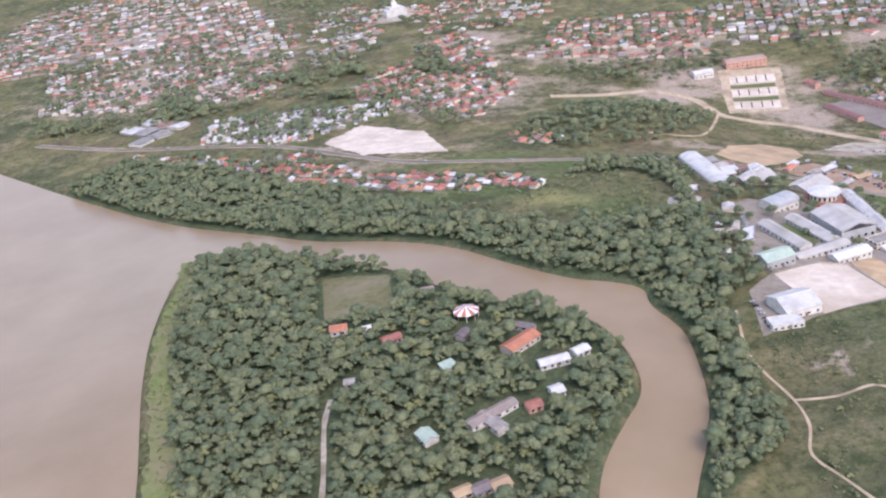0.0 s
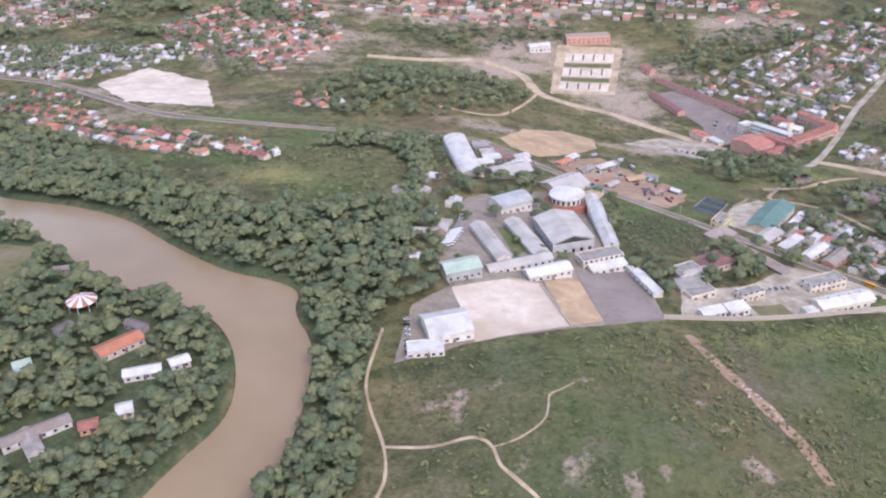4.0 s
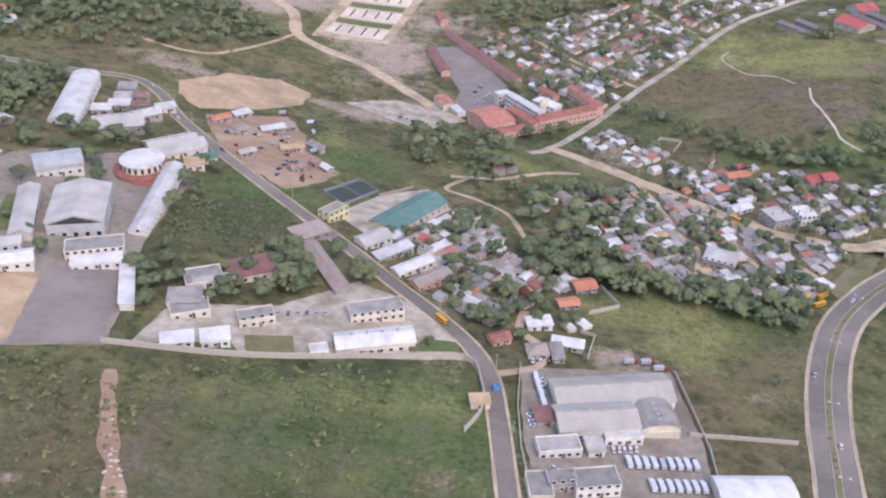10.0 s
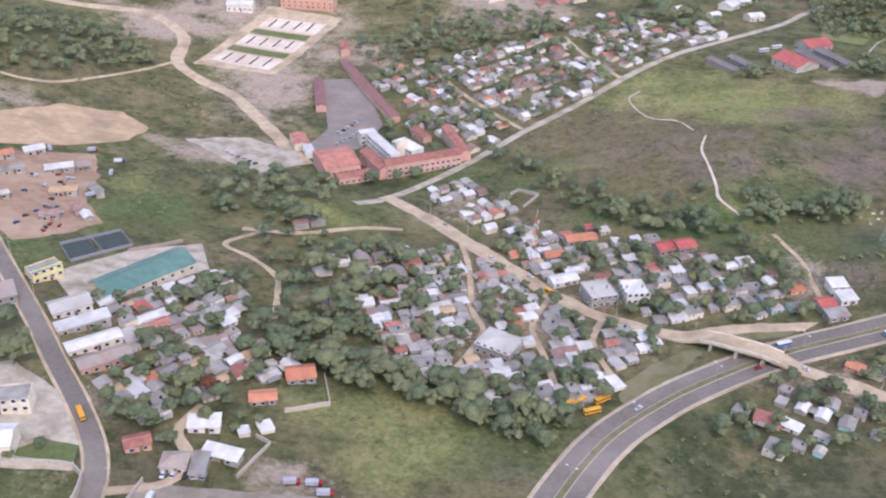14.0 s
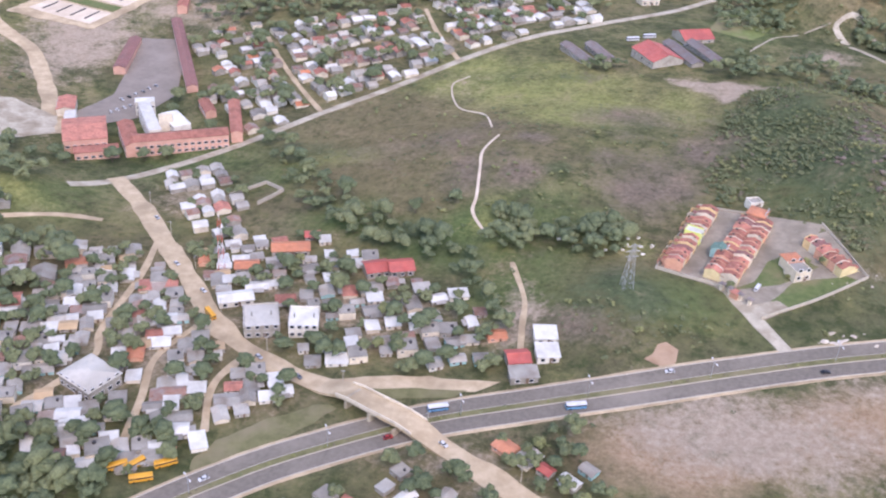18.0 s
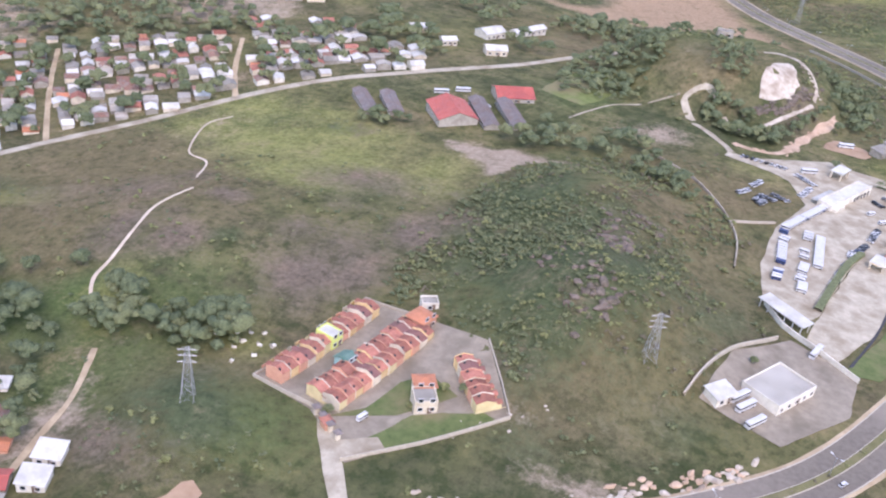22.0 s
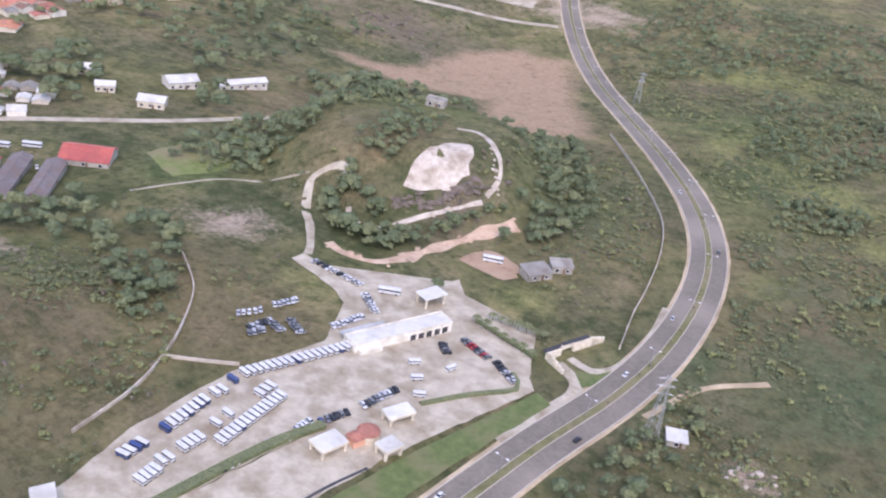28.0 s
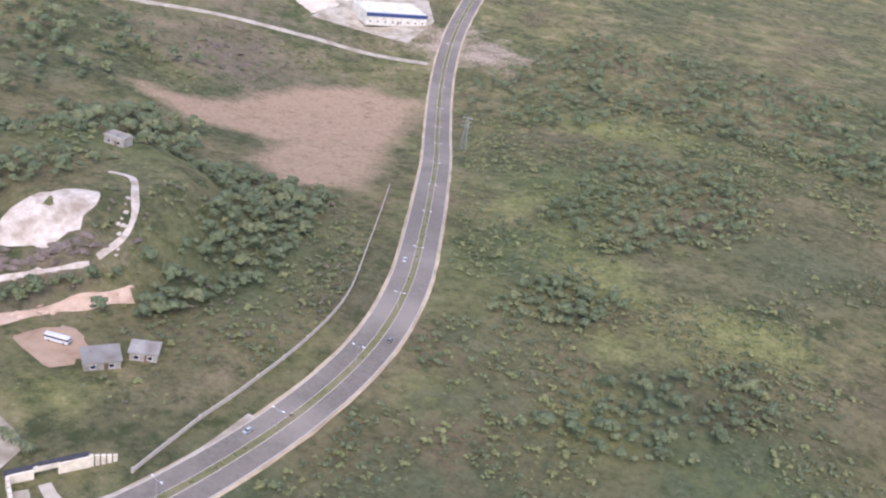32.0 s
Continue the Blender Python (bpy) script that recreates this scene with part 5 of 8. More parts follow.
AREA_ROWS_2 += [("shed", 743, 890, 9, 6, 55, 2.6, "mono", "block_wall", "zinc", "small shed with a grey sheet roof", 2, 1),
    ("shed", 748, 900, 7, 4.5, 35, 2.6, "mono", "block_wall", "zinc", "small shed with a grey sheet roof", 2, 1),
    ("shack", 806, 833, 5, 4, 20, 2.4, "mono", "block_wall", "white_roof", "small white-roofed shack in the scrub", 1, 1),
    ("farmhouse", 541, 955, 14, 10, 60, 3.6, "gable", "white_wall", "white_roof", "white farmhouse with a white sheet roof", 4, 1),
    ("farm_shed", 556, 980, 24, 6, 62, 3.2, "gable", "white_wall", "white_roof", "long white-roofed farm shed", 6, 1),
    ("farmhouse", 554, 922, 11, 8, 30, 3.4, "gable", "cream_wall", "white_roof", "small white-roofed house among trees", 3, 1),
    ("farmhouse", 506, 935, 9, 7, 40, 3.2, "gable", "cream_wall", "white_roof", "small white-roofed house beside a lane", 3, 1),
    ("farmhouse", 528, 922, 8, 6, 40, 3.2, "gable", "cream_wall", "white_roof", "small white-roofed house among trees", 3, 1),
    ("large_store", 546, 1314, 44, 28, 56, 7.0, "flat", "white_wall", "white_roof", "large white flat-roofed store with a blue fascia", 8, 1),
    ("big_house", 431, 529, 13, 11, -21, 5.2, "hip", "block_wall", "grey_roof", "big two-storey block house with a pale grey roof", 5, 2),
    ("shelter", 450, 583, 11, 5.5, 31, 3.2, "gable", "white_wall", "white_roof", "white-roofed shelter beside the dirt street", 3, 1)]
AREA_ROWS_2 += [("house_large", 455, 618, 13, 6, 23, 3.4, "gable", "block_wall", "orange_roof", "long house with an orange sheet roof", 4, 1),
    ("house_large", 445, 603, 8, 5, 24, 3.4, "gable", "block_wall", "orange_roof", "house with an orange sheet roof", 3, 1),
    ("house_large", 489, 611, 8, 7, 33, 3.4, "gable", "block_wall", "red_roof", "house with a bright red sheet roof", 3, 1),
    ("house_large", 497, 613, 8, 7, 27, 3.4, "gable", "block_wall", "red_roof", "house with a bright red sheet roof", 3, 1),
    ("block_house", 464, 572, 11, 12, 25, 5.6, "flat", "block_wall", "grey_roof", "three-storey unfinished grey block house", 4, 2),
    ("block_house", 477, 575, 9, 11, 18, 5.0, "flat", "white_wall", "white_roof", "pale flat-roofed block house", 4, 2),
    ("roadside_house", 551, 584, 6.5, 5.5, 17, 3.2, "mono", "white_wall", "white_roof", "small white-roofed house near the highway", 2, 1),
    ("roadside_house", 553, 576, 6.5, 5.5, 19, 3.2, "mono", "white_wall", "white_roof", "small white-roofed house near the highway", 2, 1),
    ("roadside_house", 545, 572, 6.5, 6, 25, 3.2, "gable", "block_wall", "red_roof", "small red-roofed house near the highway", 2, 1),
    ("roadside_house", 548, 565, 8, 4.5, 22, 3.0, "mono", "block_wall", "zinc", "small zinc-roofed house near the highway", 2, 1),
    ("house_large", 371, 494, 9, 7, 22, 3.4, "gable", "block_wall", "orange_roof", "house with an orange roof beside a walled plot", 3, 1)]
AREA_ROWS_2 += [("house_large", 364, 478, 8, 5, 20, 3.2, "gable", "block_wall", "orange_roof", "house with an orange-pink roof", 3, 1),
    ("spit_house", 3, 374, 20, 9, 42, 4.0, "gable", "cream_wall", "orange_roof", "long lodge with an orange roof among trees", 5, 1),
    ("spit_house", 16, 358, 15, 6, 15, 3.6, "gable", "white_wall", "white_roof", "white-roofed pavilion among trees", 4, 1),
    ("spit_house", 28, 364, 8, 6, 30, 3.6, "gable", "white_wall", "white_roof", "small white-roofed pavilion among trees", 2, 1),
    ("spit_house", -12, 327, 26, 6, 35, 3.8, "gable", "white_wall", "faded_roof", "long lodge wing with a faded pinkish roof among trees", 6, 1),
    ("spit_house", -12, 322, 16, 6, -55, 3.8, "gable", "white_wall", "zinc", "grey-roofed lodge wing crossing the long one", 4, 1),
    ("spit_house", -38, 318, 9, 7, -60, 3.4, "gable", "white_wall", "pale_green_roof", "small pale-roofed house among trees", 2, 1),
    ("spit_house", 5, 330, 7, 6, 20, 3.4, "gable", "coral_wall", "tile", "small red-roofed house among trees", 2, 1),
    ("spit_house", -81, 406, 9, 7, 5, 4.0, "gable", "white_wall", "orange_roof", "white house with an orange roof beside the field", 2, 1),
    ("spit_house", -55, 390, 10, 6, 25, 3.4, "gable", "coral_wall", "tile", "low house with a dull red roof among trees", 3, 1),
    ("spit_house", -67, 403, 6, 4, 10, 3.0, "gable", "white_wall", "white_roof", "small white shed beside the field", 1, 1)]
AREA_ROWS_2 += [("spit_house", -25, 286, 8, 6, 25, 3.4, "gable", "cream_wall", "tan_soil", "small hut with a straw-coloured roof among trees", 2, 1),
    ("spit_house", -18, 287, 8, 6, 25, 3.4, "gable", "block_wall", "old_roof", "small hut with a brown-grey roof among trees", 2, 1),
    ("spit_house", -11, 288, 8, 7, 25, 3.4, "gable", "cream_wall", "tan_soil", "small hut with a straw-coloured roof among trees", 2, 1),
    ("spit_house", -39, 433, 7, 4, 10, 3.0, "gable", "block_wall", "faded_roof", "small hut with a faded roof beside the wood", 1, 1),
    ("spit_house", 6, 387, 11, 4.5, -30, 3.2, "gable", "block_wall", "old_roof", "long brown-grey roofed hut among trees", 3, 1)]
AREA_ROWS_2 += [("spit_house", -29, 362, 7, 6, 30, 3.2, "mono", "white_wall", "pale_green_roof", "small pale-roofed hut among trees", 2, 1),
    ("spit_house", 15, 338, 6, 7, 20, 3.4, "gable", "white_wall", "white_roof", "small white-roofed hut among trees", 2, 1),
    ("spit_house", -72, 360, 5, 5, 0, 3.2, "gable", "block_wall", "zinc", "small grey-roofed hut among trees", 1, 1),
    ("spit_house", -22, 386, 8, 5, 60, 3.2, "gable", "block_wall", "old_roof", "small brown-roofed hut among trees", 2, 1)]
for nm, x, y, w, d, ang, h, roof, wall, cover, lab, wins, rows in AREA_ROWS_2:
    rise = {"vault": 0.24 * d, "mono": 0.8, "hip": 1.6}.get(roof)
    if nm == "spit_house":
        w, d, h = 0.88 * w, 0.88 * d, 0.7 * h
    elif y < 640 and x < 420:
        h *= 0.72
    elif y < 860:
        h *= 0.78
    b = building(nm, x, y, w, d, ang, h, roof, wall, cover, lab, "building" if nm.split("_")[-1] not in ("house", "hall", "shed", "barn", "hut") else nm.split("_")[-1], rise=rise, wins=wins, rows=rows, sides="fblr" if rows == 2 else "fb")
    if nm in ("warehouse", "storage_hall"):
        roof_vents(b, 4, w * 0.8, h + 0.18 * d + 0.1)
    if nm == "office_block" and wall == "yellow_wall":
        part("green_band", join(box(-5.6, 5.6, -3.6, -3.52, 2.7, 3.1), box(-5.6, 5.6, -3.6, -3.52, 5.5, 5.9)), M["lime_wall"], b)
    if nm == "market_hall":
        part("gable_panel", box(-18.08, -18.02, -6, 6, 1.2, 4.4), M["yellow_wall"], b)
    if nm == "large_store":
        part("fascia", box(-22.2, 22.2, -14.25, -14.02, 5.0, 7.4), M["paint_blue"], b)
    if nm == "block_house":
        for sx in (-3, 3):
            part("roof_column", box(sx - 0.2, sx + 0.2, -0.2, 0.2, h + 0.15, h + 1.6), M["slab"], b)

# round red and white canopy on the spit
carousel = thing("round_canopy", -20, 403, 0, "round canopy with red and white radial stripes among trees", "canopy")
for i in range(16):
    a0, a1 = 6.2832 * i / 16, 6.2832 * (i + 1) / 16
    v = [(0, 0, 6.0), (6.2 * math.cos(a0), 6.2 * math.sin(a0), 3.6), (6.2 * math.cos(a1), 6.2 * math.sin(a1), 3.6), (0, 0, 5.85), (6.2 * math.cos(a0), 6.2 * math.sin(a0), 3.45), (6.2 * math.cos(a1), 6.2 * math.sin(a1), 3.45)]
    part("stripe", geo(v, [(0, 1, 2), (5, 4, 3), (1, 4, 5, 2), (0, 3, 4, 1), (2, 5, 3, 0)]), M["orange_roof"] if i % 2 else M["mast_white"], carousel)
for i in range(8):
    a = 6.2832 * i / 8
    part("post", tube(5.6 * math.cos(a), 5.6 * math.sin(a), -0.6, 3.7, 0.15, n=6), M["frame"], carousel)
take_line([(-20, 403), (-20.1, 403)], 7)

# salmon school round its court
school = thing("secondary_school", 352, 700, 33, "salmon-walled school complex with red roofs round white-roofed halls", "school")
inv_s = school.matrix_basis.inverted()


def school_block(x, y, w, d, ang, h, cover, wall, rise, wins, rows, name="wing"):
    m = inv_s @ pose(x, y, H(x, y), 0, 0, ang)
    body = part(name, gable_wall(w, d, h, rise * 0.98) if rise else box(-w / 2, w / 2, -d / 2, d / 2, -1.2, h), M[wall], school, at=m)
    part("roof", gable(w, d, h, rise, 0.3) if rise else join(box(-w / 2, w / 2, -d / 2, d / 2, h, h + 0.2)), M[cover], body)
    for side, yy, r in (("f", -d / 2, 180), ("b", d / 2, 0)):
        if math.sin(radians(ang + (-90 if side == "f" else 90))) > 0.3:
            continue
        for k in range(rows):
            for i in range(wins):
                part("window", window_mesh(1.6, 1.0), None, body, at=pose((i + 0.5) / wins * w - w / 2, yy, 1.6 + 2.8 * k, 0, 0, r))
    c, s = math.cos(radians(ang)), math.sin(radians(ang))
    take_poly([(x + a * c - b * s, y + a * s + b * c) for a, b in ((-w / 2, -d / 2), (w / 2, -d / 2), (w / 2, d / 2), (-w / 2, d / 2))], 2)
    return body


school_block(331, 686, 18, 22, 33, 7.4, "tile", "pink_wall", 2.0, 6, 2, "front_hall")
school_block(343, 675, 18, 6, 33, 4.0, "tile", "pink_wall", 0.8, 6, 1, "porch_wing")
school_block(350, 690, 24, 6.5, -52, 6.6, "tile", "pink_wall", 1.2, 8, 2)
school_block(373, 694, 40, 7.5, 33, 7.2, "tile", "pink_wall", 1.2, 14, 2)
school_block(386, 721, 34, 5, 117, 6.0, "tile", "pink_wall", 1.0, 10, 1)
school_block(350, 708, 31, 5.5, -52, 8.2, "white_roof", "white_wall", 0.0, 12, 3, "classroom_hall")
school_block(363, 708, 16, 8, -40, 8.2, "white_roof", "white_wall", 0.0, 6, 3, "classroom_hall")
school_block(361, 703, 6, 1.6, 37, 12.0, "cream_wall", "cream_wall", 0.0, 0, 0, "stair_tower")
school_block(337, 727, 9, 5, 31, 7.0, "white_roof", "white_wall", 0.0, 3, 2, "entrance_block")
school_block(303, 715, 14, 8, 118, 4.4, "tile", "cream_wall", 1.0, 4, 2, "gate_lodge")
school_block(311, 705, 12, 5, 118, 3.2, "white_roof", "white_wall", 0.0, 4, 1, "gate_lodge")
school_block(294, 786, 42, 6, 108, 3.6, "maroon_roof", "pink_wall", 1.0, 10, 1, "store_wing")
school_block(321, 797, 96, 5.5, -58, 3.8, "maroon_roof", "pink_wall", 1.0, 22, 1, "long_wing")
school_block(291, 856, 16, 5.5, 110, 3.8, "tile", "pink_wall", 1.0, 4, 1, "long_wing")
school_block(365, 735, 14, 5, -50, 3.8, "tile", "pink_wall", 1.0, 4, 1, "wing")

# bus yard buildings
hall = building("service_hall", 727, 827, 32, 6, 62, 2.8, "flat", "white_wall", "white_roof", "long open service hall with a flat white roof", "hall", wins=0, doors=0)
part("blue_awning", box(-16, -2, 3.05, 5.6, 2.4, 2.55), M["blue_grey_roof"], hall)
# dark panels on the closed wall stand in for the shade inside open bays
for i in range(5):
    part("bay_opening", box(2 + 2.7 * i, 3.8 + 2.7 * i, -3.06, -3.0, 0, 1.9), M["dark_trim"], hall)
part("side_store", box(-15, -8, -4.6, -3.02, -0.5, 1.8), M["white_wall"], hall)
core = thing("admin_office", 743.5, 783, 68, "round pinkish office with a red tiled skirt between canopies", "office")
part("drum", tube(0, 0, -0.5, 2.6, 2.6, n=18), M["cream_wall"], core)
part("tile_skirt", join(tube(0, 0, 2.6, 3.0, 2.9, 2.0, 18)), M["tile"], core)
part("wing", box(-5.2, -1.8, -1.6, 1.6, -0.5, 2.4), M["coral_wall"], core)
part("wing_roof", shift(hip(3.4, 3.2, 2.4, 0.7, 0.25), -3.5), M["tile"], core)
for x, y, w, d, ang, lab in ((738.5, 773.5, 7.4, 5.4, 70, "broad pale canopy roof on cream pillars"), (745.5, 794, 7.4, 4.4, 62, "pale canopy roof on cream pillars beside the cars"), (750, 781.5, 5.4, 4.4, 70, "small pale canopy roof on cream pillars")):
    cn = thing("entrance_canopy", x, y, ang, lab, "canopy", "canopies of the bus yard office")
    part("roof", box(-w / 2, w / 2, -d / 2, d / 2, 2.5, 3.2, 0.12), M["white_roof"], cn)
    part("fascia", parapet(w + 0.1, d + 0.1, 2.35, 0.55, 0.2), M["cream_wall"], cn)
    for sx in (-1, 1):
        for sy in (-1, 1):
            part("pillar", box(sx * (w / 2 - .5) - .3, sx * (w / 2 - .5) + .3, sy * (d / 2 - .5) - .3, sy * (d / 2 - .5) + .3, -0.5, 2.5), M["cream_wall"], cn)
    take_line([(x, y), (x + 0.1, y)], 3)
gw = thing("gateway_shelter", 725, 850, 66, "white gateway shelter on four posts", "shelter")
part("roof", box(-4, 4, -2.6, 2.6, 3.4, 3.9), M["white_roof"], gw)
for sx in (-3.4, 3.4):
    for sy in (-2.1, 2.1):
        part("post", box(sx - .3, sx + .3, sy - .3, sy + .3, -0.5, 3.4), M["cream_wall"], gw)
gate = thing("entrance_gate", 768, 853, 64, "pale cream entrance gate with dark roof and stepped walls", "gate")
part("gate_wall", join(box(-8, -2.5, -0.4, 0.4, -1, 2.4), box(2.5, 9, -0.4, 0.4, -1, 2.7), box(-2.5, 2.5, -0.4, 0.4, 1.9, 2.9)), M["cream_wall"], gate)
part("gate_roof", join(box(-8.4, -1.5, 0.1, 1.6, 2.4, 2.6), box(-1.5, 3, 0.1, 1.4, 2.9, 3.1), box(3, 9.2, 0.1, 1.6, 2.7, 2.9)), M["dark_trim"], gate)
for i in range(5):
    part("step_pier", box(9 + 1.3 * i, 9.9 + 1.3 * i, -0.35, 0.35, -1, 2.9 - 0.35 * i), M["cream_wall"], gate)
for i in range(5):
    part("step_pier", box(-8.4 - 0.1 * i, -7.6 - 0.1 * i, -2 - 1.4 * i, -1.0 - 1.4 * i, -1, 2.9 - 0.35 * i), M["cream_wall"], gate)
cano = thing("long_canopy", 709, 719, -38, "long white sheet canopy on posts along the wall", "canopy")
part("roof", mono(17, 4.2, 3.2, 0.5), M["white_roof"], cano)
for i in range(6):
    for sy in (-1.8, 1.8):
        part("post", box(-8 + 3.2 * i - .12, -8 + 3.2 * i + .12, sy - .12, sy + .12, -0.8, 3.2), M["frame"], cano)

# far temple with a spire on its terrace
temple = thing("temple", -95, 1238, 20, "white temple with a tall spire on a terrace", "temple")
part("terrace", tube(0, 0, -2, 1.5, 34, n=30), M["concrete"], temple)
part("body", join(box(-13, 13, -8, 8, 1.5, 10), box(-8, 8, -6, 6, 10, 13)), M["white_roof"], temple)
part("spire", join(box(-3, 3, -3, 3, 13, 18), tube(0, 0, 18, 34, 2.4, 0.2, 8)), M["white_roof"], temple)

rnd_tomb = random.Random(3)
# sheds behind the school and in the scrapyard
for i, (x, y, w, d, ang, h, wall, cover, lab) in enumerate(((146, 628, 9, 8, 10, 3.0, "block_wall", "zinc", "shed with a dark zinc roof"), (155, 620, 9, 7, 15, 3.0, "block_wall", "rust", "shed with a rusty roof"), (150, 610, 8, 8, 10, 3.0, "block_wall", "zinc", "shed with a grey zinc roof"), (160, 606, 9, 7, 15, 3.0, "block_wall", "rust", "shed with a rust-brown roof"), (152, 600, 10, 6, 10, 2.8, "block_wall", "white_roof", "shed with a white roof"), (170, 612, 9, 7, 30, 3.0, "white_wall", "white_roof", "white-roofed store behind the school"), (148, 588, 9, 6, 10, 2.8, "block_wall", "white_roof", "low shed with a white roof"), (196, 616, 10, 5, 45, 2.6, "block_wall", "orange_roof", "scrapyard shed with an orange roof"), (203, 631, 9, 4, 40, 2.6, "block_wall", "white_roof", "scrapyard shed with a white roof"), (219, 576, 8, 4, 40, 2.4, "block_wall", "zinc", "low scrapyard shed with a zinc roof"), (250, 581, 6, 3.5, -45, 2.4, "block_wall", "rust", "small rusty lean-to along the scrapyard"), (256, 577, 6, 3.5, -45, 2.4, "block_wall", "white_roof", "small white-roofed lean-to along the scrapyard"), (228, 628, 6, 4, 30, 2.4, "block_wall", "faded_roof", "small shed with a faded roof"), (208, 604, 10, 5, 40, 2.6, "block_wall", "zinc", "open scrapyard shed with a zinc roof"), (222, 618, 12, 4, 30, 2.6, "block_wall", "white_roof", "long scrapyard shed with a white roof"), (236, 596, 11, 5, 20, 2.6, "block_wall", "tan_soil", "scrapyard shed with a tan roof"), (246, 604, 10, 3.5, -40, 2.6, "block_wall", "zinc", "narrow shed along the scrapyard"), (244, 570, 7, 5, 30, 2.6, "block_wall", "rust", "small shed with a rusted roof"), (197, 566, 12, 8, 30, 3.4, "white_wall", "white_roof", "white-roofed workshop beside the road"), (206, 556, 9, 6, 30, 3.0, "white_wall", "green_roof", "workshop with a green roof"), (204, 546, 8, 6, 20, 3.0, "cream_wall", "tan_soil", "tan workshop beside the road"), (238, 452, 14, 4, 20, 3.0, "block_wall", "zinc", "low shed with a grey zinc roof"), (232, 438, 11, 8, 10, 2.6, "cream_wall", "slab", "low building with a bare slab roof"))):
    building("shed", x, y, w, d, ang, h, "gable" if i % 2 else "mono", wall, cover, lab, "shed", rise=0.8, wins=2)
    take_line([(x, y), (x + 0.1, y)], 4)

building("shed", 353, 405, 6, 7, 12, 2.6, "gable", "block_wall", "maroon_roof", "small shed with a dark red roof beside the warehouse", "shed", rise=0.6, wins=1)
building("shack", 333, 408, 6, 4.5, 10, 2.4, "mono", "cream_wall", "tan_soil", "tan-roofed shack beside the boundary wall", "shack", rise=0.4, wins=1)
building("kiosk", 338, 417, 2.2, 1.8, 20, 1.6, "flat", "paint_sky", "paint_sky", "small bright blue kiosk at the roadside", "kiosk", doors=0)
for x, y, s in ((546.3, 639.7, 1), (548.6, 641.9, .8), (560.8, 641.2, 1.2), (565.9, 643.3, .9), (569.3, 640.5, 1.2), (569.5, 644.8, .8), (574.4, 640.7, 1), (578, 641.7, 1.2), (568.5, 637.2, .9), (575.4, 635.9, 1), (571.4, 630.9, 1), (563, 636, .8), (552, 636, .9), (557, 645, .8), (573, 646, .9)):
    tomb = thing("tomb", x, y, rnd_tomb.uniform(0, 90), "small white tomb in the rough grass", "tomb", "tombs on the slope")
    part("slab", box(-0.7 * s, 0.7 * s, -0.45 * s, 0.45 * s, -0.3, 0.45 * s, 0.05), M["white_wall"], tomb)
    part("headstone", box(-0.75 * s, -0.6 * s, -0.4 * s, 0.4 * s, 0.3, 1.1 * s, 0.04), M["kerb"], tomb)
gate = thing("estate_gate", 606, 617.5, -35, "estate gateway with dark little roofs over cream pillars", "gate")
for x in (-5.5, -2.2, 1.6, 5.2):
    part("pillar", box(x - 0.5, x + 0.5, -0.5, 0.5, -0.6, 2.5), M["cream_wall"], gate)
    part("pillar_roof", shift(hip(1.5, 1.5, 2.5, 0.7, 0.25), x), M["old_roof"], gate)
part("guard_hut", box(-1.6, 1.2, -1.1, 1.1, -0.6, 2.2), M["coral_wall"], gate)
part("hut_roof", shift(hip(2.8, 2.4, 2.2, 0.9, 0.3), -0.2), M["tile"], gate)

building("office_block", 357, 391, 13, 6.5, 12, 3.0, "flat", "white_wall", "zinc", "long low office with a pale sheet roof in the truck yard", "building", wins=5)
building("office_block", 351, 373, 7, 10, 8, 2.6, "flat", "cream_wall", "slab", "low flat-roofed office at the roadside", "building", wins=2)
building("store", 368, 393.5, 5, 6.5, 12, 2.6, "mono", "white_wall", "zinc", "small store with a pale sheet roof", "store", wins=1, rise=0.4)


# ---- houses of the settlements ----
rnd = random.Random(7)


